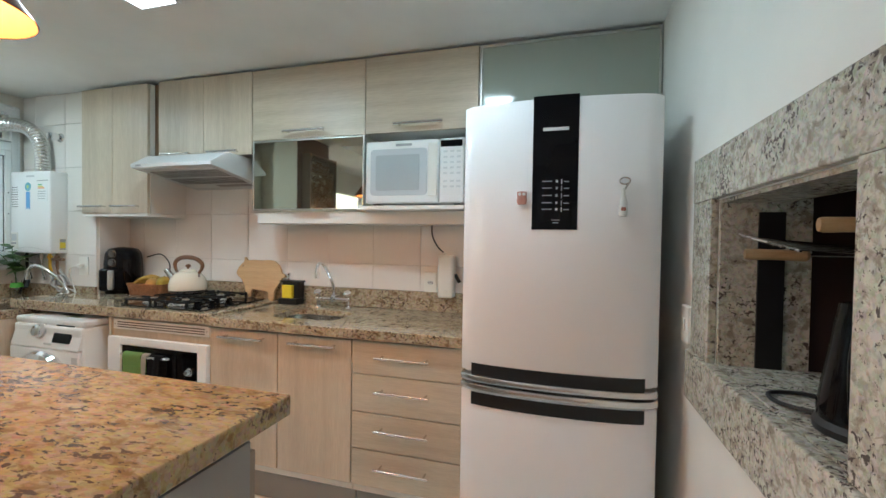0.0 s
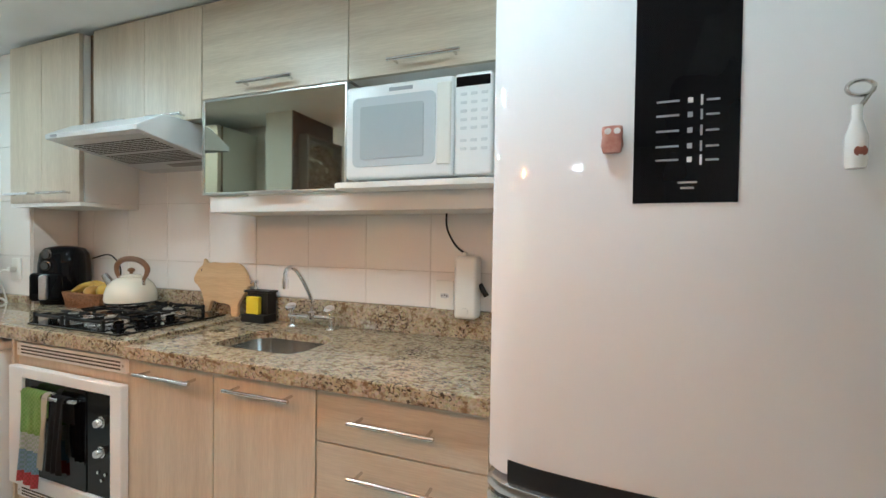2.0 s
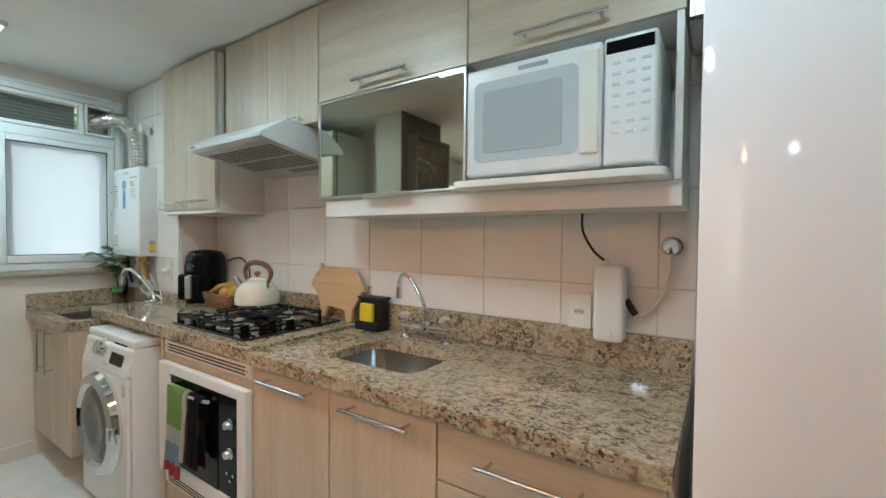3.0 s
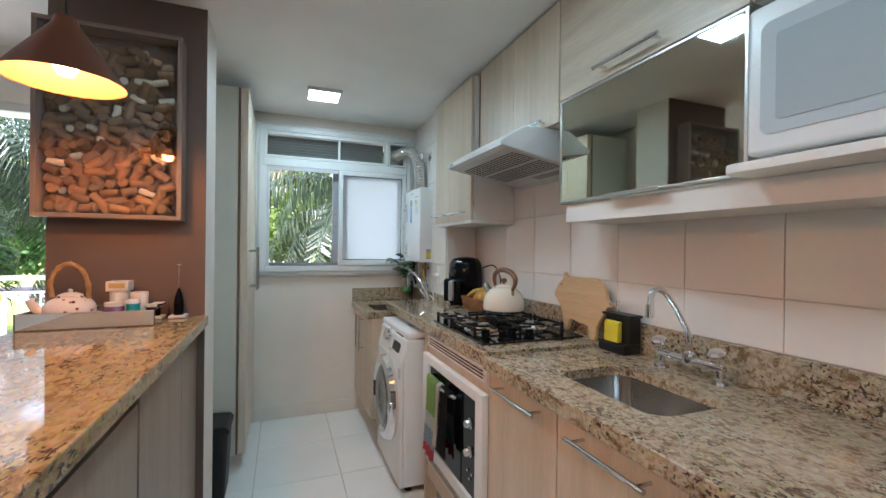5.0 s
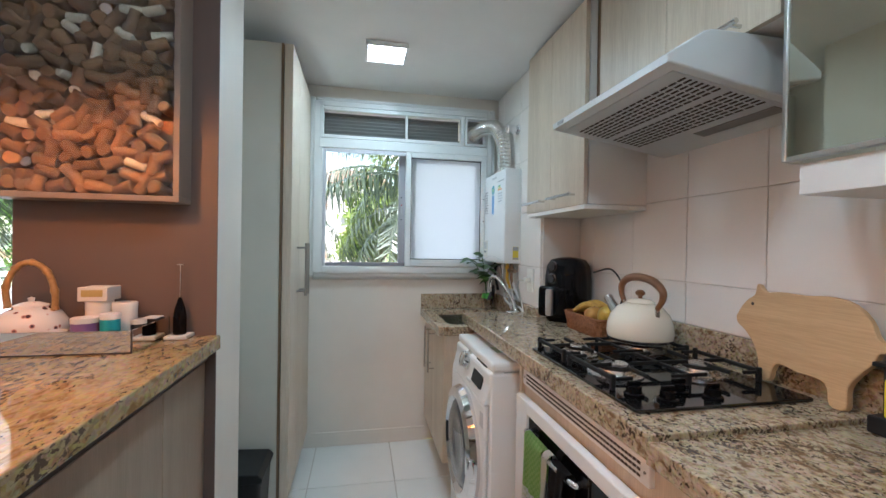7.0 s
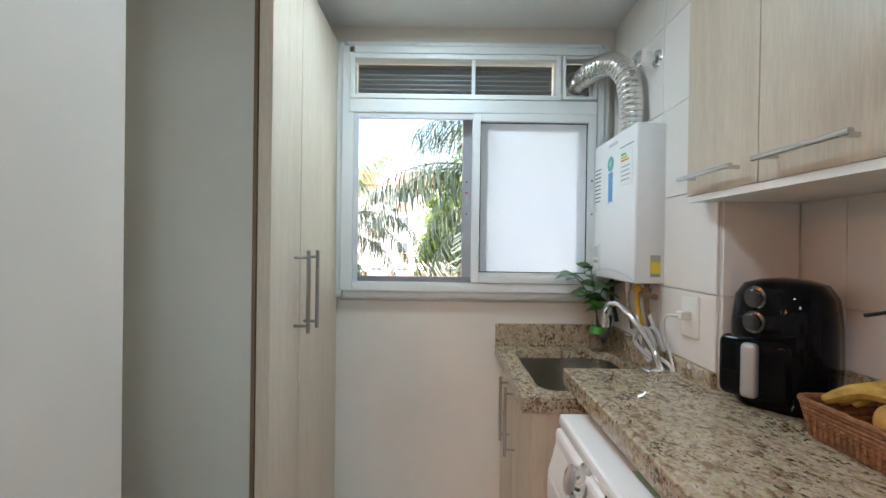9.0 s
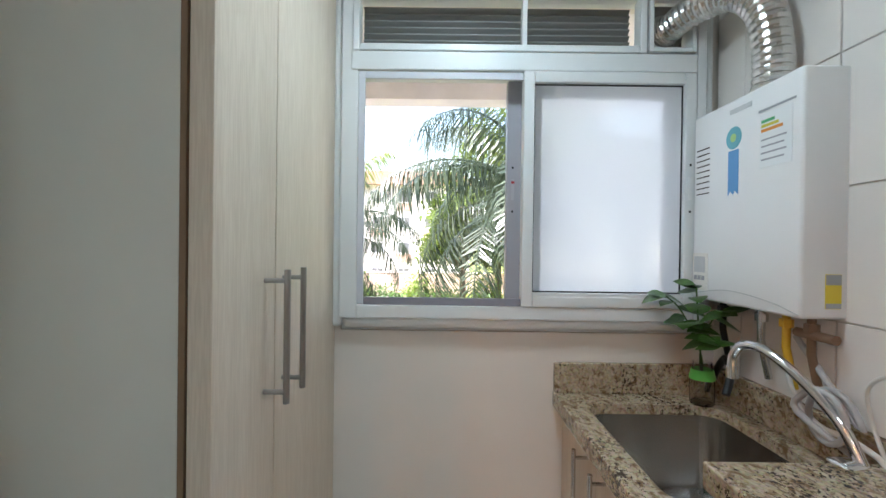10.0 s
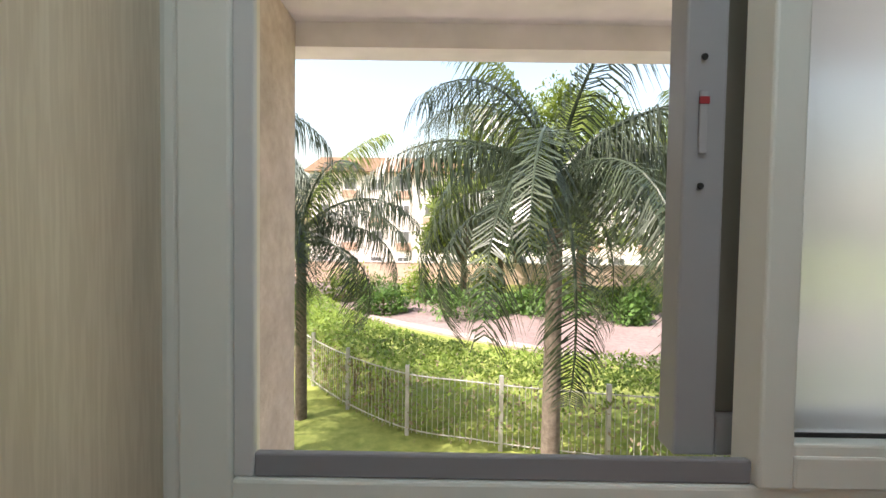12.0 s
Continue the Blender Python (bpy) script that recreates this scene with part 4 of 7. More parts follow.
_h = curve3([(kx - 0.086, ky, kz + 0.118), (kx - 0.104, ky, kz + 0.150), (kx - 0.100, ky, kz + 0.184), (kx - 0.062, ky, kz + 0.208), (kx, ky, kz + 0.215), (kx + 0.066, ky, kz + 0.205), (kx + 0.108, ky, kz + 0.178), (kx + 0.108, ky, kz + 0.148), (kx + 0.086, ky, kz + 0.118)], 6)
part("handle", tube(_h, 0.011, None, 12, [0.008 + 0.006 * math.sin(math.pi * k / (len(_h) - 1)) for k in range(len(_h))]), M_BROWNWOOD, kettle, "curved wooden handle", True)

# pig-shaped chopping board leaning on the tiles
pig = thing("chopping_board", -1.80, 2.165, 0.9265, "pale wooden chopping board cut in the shape of a pig", "chopping board")
_pp = [(-0.185, 0.165), (-0.170, 0.195), (-0.155, 0.215), (-0.135, 0.232), (-0.130, 0.262), (-0.105, 0.242), (-0.06, 0.246), (0.0, 0.244), (0.06, 0.248), (0.105, 0.236), (0.138, 0.205), (0.155, 0.17), (0.178, 0.16), (0.182, 0.142), (0.162, 0.138), (0.152, 0.115), (0.13, 0.085), (0.112, 0.05), (0.112, 0.002), (0.078, 0.0), (0.062, 0.045), (0.0, 0.052), (-0.045, 0.06), (-0.06, 0.045), (-0.068, 0.012), (-0.095, 0.012), (-0.105, 0.06), (-0.125, 0.10), (-0.155, 0.13), (-0.178, 0.145)]
_sm = [(p.x, p.y) for p in curve3([(x, y, 0) for x, y in _pp + _pp[:1]], 4)][:-1]
_m = pose(-1.815, 2.178, 0.9275, 90 - 7, 0, 0)
part("board", outline(_sm, 0.018, _m, None, 0.003), M_BOARD, pig)
part("eye", lathe([(0, 0), (0.004, 0), (0.004, 0.0205), (0, 0.0205)], 0, 0, 0, None, 12, _m @ pose(-0.137, 0.205, -0.001)), M_GAP, pig, "small drilled eye")

# soap caddy
soap = thing("soap_dispenser", -1.575, 2.165, 0.914, "black soap dispenser with a yellow sponge", "soap dispenser")
_b = box(-1.642, -1.512, 2.125, 2.205, 0.914, 0.95, 0.004)
box(-1.632, -1.512, 2.15, 2.205, 0.95, 1.052, 0.005, _b)
part("body", _b, M_BLACKMAT, soap)
part("lip", box(-1.648, -1.505, 2.145, 2.208, 1.046, 1.056, 0.003), M_BLACKMAT, soap)
part("sponge", box(-1.615, -1.545, 2.126, 2.149, 0.952, 1.03, 0.005), M_YELLOW, soap, "bright yellow sponge")
part("pump", lathe([(0, 0), (0.011, 0), (0.011, 0.01), (0.005, 0.012), (0.005, 0.03), (0.010, 0.032), (0.010, 0.044), (0, 0.046)], -1.602, 2.178, 1.056, None, 16), M_CHROME, soap, "chrome pump", True)
part("nozzle", tube([(-1.602, 2.178, 1.094), (-1.602, 2.15, 1.096), (-1.602, 2.143, 1.088)], 0.004, None, 10), M_CHROME, soap, "", True)

# kitchen tap
tap = thing("kitchen_tap", -1.275, 2.15, 0.9135, "chrome two-handle bridge tap behind the sink", "tap")
part("bridge", tube([(-1.39, 2.15, 0.958), (-1.165, 2.15, 0.958)], 0.012, lathe([(0, -0.016), (0.018, -0.016), (0.02, 0.0), (0.018, 0.018), (0.011, 0.024), (0, 0.024)], -1.275, 2.15, 0.962, None, 20), 14), M_CHROME, tap, "", True)
for _x in (-1.375, -1.18):
    part("foot", lathe([(0, 0), (0.023, 0), (0.022, 0.006), (0.012, 0.010), (0.011, 0.04), (0, 0.045)], _x, 2.15, 0.9135, None, 20), M_CHROME, tap, "", True)
    part("stem", tube([(_x, 2.15, 0.955), (_x, 2.143, 0.99)], 0.008, None, 12), M_CHROME, tap, "", True)
    part("knob", lathe([(0, 0), (0.014, 0.0), (0.022, 0.006), (0.024, 0.018), (0.019, 0.026), (0, 0.028)], 0, 0, 0, None, 8, pose(_x, 2.143, 0.985, 20, 0, 0)), M_CHROME, tap, "faceted chrome knob")
part("spout", tube(curve3([(-1.275, 2.15, 0.97), (-1.275, 2.148, 1.03), (-1.282, 2.115, 1.10), (-1.290, 2.075, 1.158), (-1.296, 2.045, 1.176), (-1.300, 2.022, 1.165), (-1.301, 2.016, 1.13)], 8), 0.0095, None, 14), M_CHROME, tap, "curved chrome spout", True)
part("aerator", tube([(-1.301, 2.016, 1.132), (-1.301, 2.0155, 1.092)], 0.0125, None, 14), M_CHROME, tap, "", True)

# air fryer
M_DIAL = material("dark_chrome", (0.16, 0.16, 0.17), 0.18, 1.0)
af = thing("air_fryer", -2.80, 2.085, 0.926, "glossy black air fryer with a silver pull handle", "air fryer")
_prof = [(0, 0), (0.100, 0), (0.108, 0.015), (0.114, 0.10), (0.112, 0.19), (0.104, 0.25), (0.085, 0.278), (0.05, 0.288), (0, 0.293)]
_b = lathe(_prof, 0, 0, 0, None, 40)
for _v in _b.verts:
    _s = 1.0 + 0.10 * abs(math.sin(2 * math.atan2(_v.co.y, _v.co.x)))
    _v.co.x, _v.co.y = _v.co.x * _s - 2.765, _v.co.y * _s + 2.085
    _v.co.z += 0.926
part("body", _b, M_BLACK, af, "", True)
part("drawer", box(-2.88, -2.72, 1.958, 2.01, 0.945, 1.085, 0.02, None, 4), M_BLACK, af, "", True)
part("handle", box(-2.818, -2.782, 1.928, 1.960, 0.955, 1.075, 0.010, None, 4), material("silver_plastic", (0.50, 0.50, 0.50), 0.35, 0.6), af, "silver pull handle", True)
for _z in (1.175, 1.120):
    part("dial", lathe([(0, 0), (0.025, 0), (0.025, 0.006), (0.019, 0.008), (0.017, 0.018), (0, 0.019)], 0, 0, 0, None, 22, pose(-2.80, 1.980 if _z > 1.15 else 1.972, _z, 96 if _z > 1.15 else 92, 0, 0)), M_DIAL, af, "chrome dial", True)
af.matrix_basis = pose(-2.905, 2.095, 0.926, 0, 0, 36) @ Matrix.Diagonal((0.92, 0.90, 1.07, 1))
_cord = curve3([(-2.73, 2.16, 1.17), (-2.655, 2.20, 1.19), (-2.60, 2.218, 1.13), (-2.60, 2.218, 1.05), (-2.63, 2.21, 0.97), (-2.64, 2.20, 0.932)], 8)
part("cord", tube(_cord, 0.004, None, 8), M_BLACKMAT, af, "", True)

# fruit basket
basket = thing("fruit_basket", -2.565, 2.10, 0.926, "brown woven wicker basket of fruit", "basket", "", -4)
M_WICKER = speckled("wicker", (0.20, 0.08, 0.035), (0.38, 0.18, 0.08), 0.7, 90, 0.3, 0.6)
_b = bmesh.new()
for _i in range(8):
    _z = 0.930 + _i * 0.0075
    _r = rounded_rect(-2.565 - 0.108 - 0.0016 * _i, -2.565 + 0.108 + 0.0016 * _i, 2.03 - 0.0012 * _i, 2.17 + 0.0012 * _i, 0.02, 4)
    _pts = []
    for _k, (_x, _y) in enumerate(_r + _r[:2]):
        _pts.append((_x, _y, _z + (0.001 if (_k + _i) % 2 else -0.001)))
    tube(_pts, 0.0048, _b, 6)
part("weave", _b, M_WICKER, basket, "", True)
_b = bmesh.new()
_r = rounded_rect(-2.565 - 0.121, -2.565 + 0.121, 2.02, 2.18, 0.022, 5)
tube([(x, y, 0.990) for x, y in _r + _r[:2]], 0.006, _b, 8)
part("rim", _b, M_WICKER, basket, "", True)
part("bottom", box(-2.645, -2.445, 2.04, 2.16, 0.926, 0.932), M_WICKER, basket)
_b = bmesh.new()
for _k in range(22):
    _x = -2.655 + _k * 0.0105
    box(_x - 0.002, _x + 0.002, 2.020, 2.027, 0.930, 0.986, 0, _b)
tagged(part("wicker_stake", _b, M_WICKER, basket), "", "", "", "stuff")


basket.matrix_basis = pose(-2.585, 2.10, 0.926, 0, 0, -4) @ Matrix.Diagonal((1.2, 1.08, 1.12, 1))


def fruit(name, x, y, z, r, stretch, colour, label, rz=0.0):
    mat = speckled(name + "_skin", tuple(c * 0.72 for c in colour), colour, 0.45, 25, 0.4, 0.1)
    f = thing(name, x, y, z, label, "fruit", "", rz)
    prof = [(0, -1), (0.35, -0.95), (0.75, -0.65), (0.98, -0.15), (0.95, 0.3), (0.7, 0.72), (0.3, 0.93), (0, 0.9)]
    bm = lathe([(r * a, r * stretch * b) for a, b in prof], 0, 0, 0, None, 20, pose(x, y, z, 80, 0, rz))
    part("flesh", bm, mat, f, "", True)
    part("stalk", tube([(x, y, z + r * 0.85), (x + 0.004, y, z + r * 1.1)], 0.002, None, 6), M_GAP, f)


fruit("papaya", -2.49, 2.085, 1.010, 0.043, 1.3, (0.68, 0.47, 0.07), "ripe yellow papaya in the basket", 60)
fruit("mango", -2.575, 2.075, 1.000, 0.037, 1.2, (0.62, 0.34, 0.08), "orange mango in the basket", 20)
fruit("pear", -2.555, 2.145, 1.004, 0.036, 1.2, (0.50, 0.36, 0.14), "yellow-brown pear in the basket", 70)
bananas = thing("banana_bunch", -2.61, 2.10, 0.975, "small bunch of ripe bananas in the basket", "fruit")
for _k in range(3):
    _c = curve3([(-2.70 + 0.012 * _k, 2.05 + 0.018 * _k, 1.000), (-2.655, 2.085 + 0.02 * _k, 1.032 + 0.004 * _k), (-2.60, 2.12 + 0.018 * _k, 1.028)], 6)
    part("banana", tube(_c, 0.016, None, 8, [0.016 * (0.35 + 0.65 * math.sin(math.pi * (0.1 + 0.8 * j / (len(_c) - 1)))) for j in range(len(_c))]), speckled("banana_skin", (0.40, 0.22, 0.05), (0.66, 0.45, 0.08), 0.5, 40) if _k == 0 else bpy.data.materials["banana_skin"], bananas, "", True)

# washing machine
wm = thing("washing_machine", -2.73, 1.83, 0.0, "white front-loading washing machine with a chrome porthole", "washing machine")
WF = 1.56
part("body", box(-3.0, -2.455, WF + 0.02, 2.12, 0.03, 0.81, 0.012), M_WHITE, wm)
part("top", box(-3.003, -2.452, WF + 0.03, 2.12, 0.812, 0.846, 0.010), M_WHITE, wm)
part("front_panel", box(-3.0, -2.455, WF, WF + 0.02, 0.03, 0.685, 0.008), M_WHITE, wm)
_m = Matrix(((0, 0, 1, -2.997), (1, 0, 0, 0), (0, 1, 0, 0), (0, 0, 0, 1)))
_c = part("control_panel", outline([(WF, 0.69), (WF + 0.045, 0.845), (WF + 0.08, 0.845), (WF + 0.08, 0.69)], 0.539, _m, None, 0.006), M_WHITE, wm)
for _x in (-2.95, -2.50):
    for _y in (1.62, 2.06):
        part("foot", lathe([(0, 0), (0.02, 0), (0.018, 0.03), (0, 0.03)], _x, _y, 0.0, None, 14), M_BLACKMAT, wm)
_tilt = math.degrees(math.atan2(0.045, 0.155))


def on_panel(x, z, off=0.0):
    return pose(x, WF + (z - 0.69) * 0.045 / 0.155 - off, z, 90 - _tilt, 0, 0)


part("dial", lathe([(0, 0), (0.044, 0), (0.044, 0.006), (0.036, 0.010), (0.034, 0.032), (0.029, 0.036), (0, 0.036)], 0, 0, 0, None, 32, on_panel(-2.775, 0.775)), M_CHROME, _c, "chrome programme dial", True)
part("display", outline(rounded_rect(-0.068, 0.068, -0.052, 0.052, 0.008), 0.004, on_panel(-2.60, 0.772)), M_BLACK, _c, "black display")
part("detergent_drawer", outline(rounded_rect(-0.055, 0.055, -0.03, 0.04, 0.008), 0.004, on_panel(-2.93, 0.77)), M_WHITE, _c)
part("badge", outline([(-0.025, -0.006), (0.025, -0.006), (0.025, 0.006), (-0.025, 0.006)], 0.003, on_panel(-2.955, 0.825)), M_MARK, _c)
for _k in range(4):
    part("button", lathe([(0, 0), (0.006, 0), (0.005, 0.005), (0, 0.005)], 0, 0, 0, None, 12, on_panel(-2.72 + 0.014 * _k, 0.712)), M_LGREY, _c)
_dr = part("porthole_ring", lathe([(0.175, 0.0), (0.238, 0.0), (0.241, 0.014), (0.228, 0.038), (0.192, 0.046), (0.175, 0.030), (0.175, 0.0)], 0, 0, 0, None, 48, pose(-2.725, WF, 0.435, 90, 0, 0)), M_CHROME, wm, "chrome porthole ring", True)
part("porthole_glass", lathe([(0.177, 0.028), (0.15, 0.042), (0.09, 0.034), (0, 0.022)], 0, 0, 0, None, 40, pose(-2.725, WF, 0.435, 90, 0, 0)), painted("porthole_smoke", (0.10, 0.10, 0.11), 0.06, 90, 0.0, 0.05, 0.7), wm, "dark curved porthole glass", True)
part("porthole_grip", box(-2.54, -2.49, WF - 0.05, WF - 0.004, 0.395, 0.475, 0.01, None, 3), M_CHROME, wm, "", True)
part("energy_label", box(-2.506, -2.464, WF - 0.001, WF + 0.002, 0.60, 0.655), M_LGREY, wm, "small grey label")
part("top_label", box(-2.80, -2.67, 1.70, 1.735, 0.8455, 0.8475), painted("dark_green_label", (0.03, 0.09, 0.06), 0.4), wm, "dark green sticker")
part("top_label", box(-2.70, -2.61, 1.660, 1.696, 0.8455, 0.8475), painted("pale_green_label", (0.30, 0.48, 0.36), 0.4), wm, "pale green sticker")
part("filter_flap", box(-2.60, -2.49, WF - 0.002, WF + 0.004, 0.07, 0.16, 0.004), M_WHITE, wm)

# laundry tank
tank_top = thing("laundry_worktop", -3.38, 1.76, 0.83, "granite laundry worktop with a steel tank hole", "worktop")
TK = rounded_rect(-3.60, -3.11, 1.565, 1.955, 0.06)
part("slab", holed_slab((-3.707, -3.052, 1.502, 2.017), (-3.60, -3.11, 1.565, 1.955), 0.06, 0.842, 0.870), M_GRANITE, tank_top)
part("front_apron", box(-3.707, -3.046, 1.498, 1.525, 0.825, 0.8715, 0.003), M_GRANITE, tank_top)
part("side_apron", box(-3.078, -3.0465, 1.5255, 2.015, 0.825, 0.8712, 0.003), M_GRANITE, tank_top)
part("splashback", box(-3.707, -3.687, 1.50, 2.0, 0.8705, 0.967, 0.003), M_GRANITE, tank_top)
part("splashback", box(-3.687, -2.985, 1.998, 2.0185, 0.8705, 0.967, 0.003), M_GRANITE, tank_top)
tank = thing("laundry_tank", -3.34, 1.775, 0.62, "deep stainless steel laundry tank", "sink")
_l = lambda z, d: [(x + (-3.34 - x) * d, y + (1.775 - y) * d, z) for x, y in TK]
part("basin", bowl([_l(0.869, -0.015), _l(0.842, -0.015), _l(0.842, 0.01), _l(0.69, 0.06), _l(0.645, 0.14), _l(0.638, 0.35)]), M_SINK, tank, "", True)
part("drain", lathe([(0, 0.004), (0.02, 0.003), (0.03, 0.006), (0.036, 0.004), (0.038, 0)], -3.34, 1.775, 0.638, None, 24), M_CHROME, tank, "", True)
unit = thing("laundry_cabinet", -3.38, 1.78, 0.17, "ash laminate cabinet hung under the laundry tank", "cabinet", "base cabinets")
_b = box(-3.70, -3.078, 1.548, 1.552, 0.17, 0.824)
box(-3.70, -3.078, 1.985, 2.015, 0.17, 0.824, 0, _b)
box(-3.70, -3.078, 1.552, 1.985, 0.17, 0.19, 0, _b)
part("carcass", _b, M_BASEW, unit)
part("side_panel", box(-3.077, -3.06, 1.53, 2.015, 0.17, 0.824, 0.001), M_WOOD_V, unit)
for _x0, _x1, _h in ((-3.70, -3.40, -3.462), (-3.397, -3.078, -3.338)):
    _d = part("door", box(_x0, _x1, 1.529, 1.547, 0.17, 0.822, 0.0015), M_WOOD_V, unit)
    bar_handle(_d, (_h, 1.492, 0.80), (_h, 1.492, 0.555), (0, -0.037, 0), 0.006)

# tank tap and hoses
lt = thing("laundry_tap", -3.16, 1.955, 0.8705, "chrome laundry tap with a long curved spout", "tap")
part("body", lathe([(0, 0), (0.024, 0), (0.024, 0.008), (0.017, 0.012), (0.017, 0.05), (0.012, 0.055), (0, 0.055)], -3.16, 1.955, 0.8705, None, 20), M_CHROME, lt, "", True)
part("lever", box(-3.185, -3.135, 1.90, 1.95, 0.90, 0.93, 0.008, None, 3), M_CHROME, lt, "", True)
part("spout", tube(curve3([(-3.16, 1.955, 0.92), (-3.20, 1.945, 0.99), (-3.27, 1.92, 1.06), (-3.34, 1.90, 1.10), (-3.39, 1.885, 1.10), (-3.415, 1.88, 1.07), (-3.42, 1.88, 1.035)], 8), 0.011, None, 14), M_CHROME, lt, "curved chrome spout", True)
part("aerator", tube([(-3.42, 1.88, 1.04), (-3.42, 1.88, 1.01)], 0.014, None, 14), M_CHROME, lt, "", True)
hose = thing("washer_hose", -3.25, 1.97, 0.88, "coiled grey inlet hose hanging by the tap", "hose")
_c = [(-3.24 + 0.05 * math.cos(a), 1.975 - 0.004 * a, 0.985 + 0.055 * math.sin(a)) for a in (k * 0.4 for k in range(26))]
part("coil", tube(curve3([(-3.36, 1.99, 1.13)] + _c[::2] + [(-3.17, 1.98, 0.91)], 4), 0.007, None, 10), painted("grey_hose", (0.42, 0.41, 0.40), 0.4), hose, "", True)
_h2 = thing("white_hose", -3.3, 1.99, 0.88, "thin white plastic hose under the heater", "hose")
part("run", tube(curve3([(-3.37, 1.985, 1.17), (-3.375, 1.98, 1.08), (-3.34, 1.97, 1.0), (-3.27, 1.965, 0.955), (-3.2, 1.975, 0.95), (-3.15, 1.985, 0.93), (-3.13, 1.985, 0.885)], 7), 0.006, None, 10), M_RUBBERHOSE, _h2, "", True)
_h3 = thing("drain_hose", -3.5, 1.95, 0.88, "dark corrugated drain hose over the tank", "hose")
part("run", tube(curve3([(-3.66, 1.97, 0.90), (-3.60, 1.965, 0.99), (-3.53, 1.94, 1.03), (-3.47, 1.91, 1.0), (-3.45, 1.885, 0.955)], 8), 0.010, None, 10), M_BLACKMAT, _h3, "", True)

# water heater with flue
heater = thing("gas_water_heater", -3.46, 1.965, 1.187, "white wall-mounted gas water heater with stickers", "water heater")
part("case", box(-3.652, -3.258, 1.912, 2.018, 1.187, 1.738, 0.008, None, 3), M_WHITE, heater, "", True)
for _k in range(9):
    _z = 1.500 + _k * 0.0165
    part("slot", box(-3.635, -3.575, 1.9105, 1.913, _z, _z + 0.003), M_GAP, heater)
part("rosette_sticker", lathe([(0, 0), (0.030, 0), (0.028, 0.0015), (0, 0.0015)], 0, 0, 0, None, 28, pose(-3.475, 1.912, 1.635, 90, 0, 0)), painted("teal_sticker", (0.15, 0.42, 0.50), 0.5), heater, "round teal award sticker")
part("rosette_centre", lathe([(0, 0), (0.019, 0), (0, 0.0025)], 0, 0, 0, None, 24, pose(-3.475, 1.9115, 1.635, 90, 0, 0)), painted("green_sticker", (0.42, 0.62, 0.22), 0.5), heater)
part("ribbon", outline([(-0.02, 0), (0.02, 0), (0.02, -0.12), (0.007, -0.108), (0.0, -0.12), (-0.01, -0.108), (-0.02, -0.12)], 0.0012, pose(-3.475, 1.9125, 1.602, 90, 0, 0)), painted("blue_sticker", (0.12, 0.32, 0.62), 0.5), heater, "blue ribbon sticker")
_e = part("energy_label", box(-3.38, -3.285, 1.9105, 1.9125, 1.535, 1.665), painted("label_paper", (0.78, 0.80, 0.80), 0.6), heater, "printed energy label")
part("title_bar", box(-3.385, -3.275, 1.9098, 1.9108, 1.672, 1.677), M_MARK, _e)
for _k, _col in enumerate(((0.10, 0.42, 0.18), (0.62, 0.55, 0.05), (0.75, 0.30, 0.04))):
    part("bar", box(-3.375, -3.335 + 0.012 * _k, 1.9095, 1.9108, 1.643 - 0.011 * _k, 1.650 - 0.011 * _k), material("label_bar", _col, 0.6), _e)
for _k in range(4):
    part("text_bar", box(-3.375, -3.30 - 0.006 * (_k % 2), 1.9097, 1.9108, 1.600 - 0.016 * _k, 1.604 - 0.016 * _k), M_MARK, _e)
_cp = part("control_panel", box(-3.645, -3.575, 1.9085, 1.9125, 1.215, 1.325, 0.002), M_OFFWHITE, heater, "control panel")
part("screen", box(-3.635, -3.585, 1.9073, 1.909, 1.268, 1.315), M_LGREY, _cp, "grey screen")
for _k in range(3):
    part("button", box(-3.635 + 0.018 * _k, -3.622 + 0.018 * _k, 1.9072, 1.909, 1.245, 1.258), M_MARK, _cp)
part("lower_curve", tube(curve3([(-3.655, 1.9115, 1.20), (-3.5, 1.9105, 1.225), (-3.35, 1.9105, 1.215), (-3.262, 1.9115, 1.195)], 8), 0.0012, None, 6), M_LGREY, heater)
_y = part("gas_label", box(-3.2585, -3.2570, 1.965, 2.0, 1.21, 1.285), painted("yellow_label", (0.75, 0.60, 0.05), 0.6), heater, "yellow gas label")
part("label_band", box(-3.2575, -3.2562, 1.966, 1.999, 1.262, 1.284), M_MARK, _y)
part("label_band", box(-3.2575, -3.2562, 1.966, 1.999, 1.211, 1.222), M_MARK, _y)
part("brand_bar", box(-3.49, -3.41, 1.9105, 1.9125, 1.70, 1.712), M_LGREY, heater)
for _x, _col in ((-3.60, M_BLACKMAT), (-3.45, M_STEEL), (-3.37, painted("yellow_valve", (0.70, 0.42, 0.03), 0.4)), (-3.30, painted("bronze", (0.20, 0.12, 0.07), 0.4))):
    _pt = tube([(_x, 1.975, 1.19), (_x, 1.975, 1.10), (_x, 1.997, 1.0)], 0.009, None, 12)
    lathe([(0, 0), (0.015, 0), (0.015, 0.02), (0, 0.02)], _x, 1.975, 1.15, _pt, 6)
    part("pipe", _pt, _col, heater, "", True)
part("cross_valve", tube([(-3.34, 1.975, 1.145), (-3.24, 1.975, 1.145)], 0.011, None, 12), bpy.data.materials["bronze"], heater, "", True)

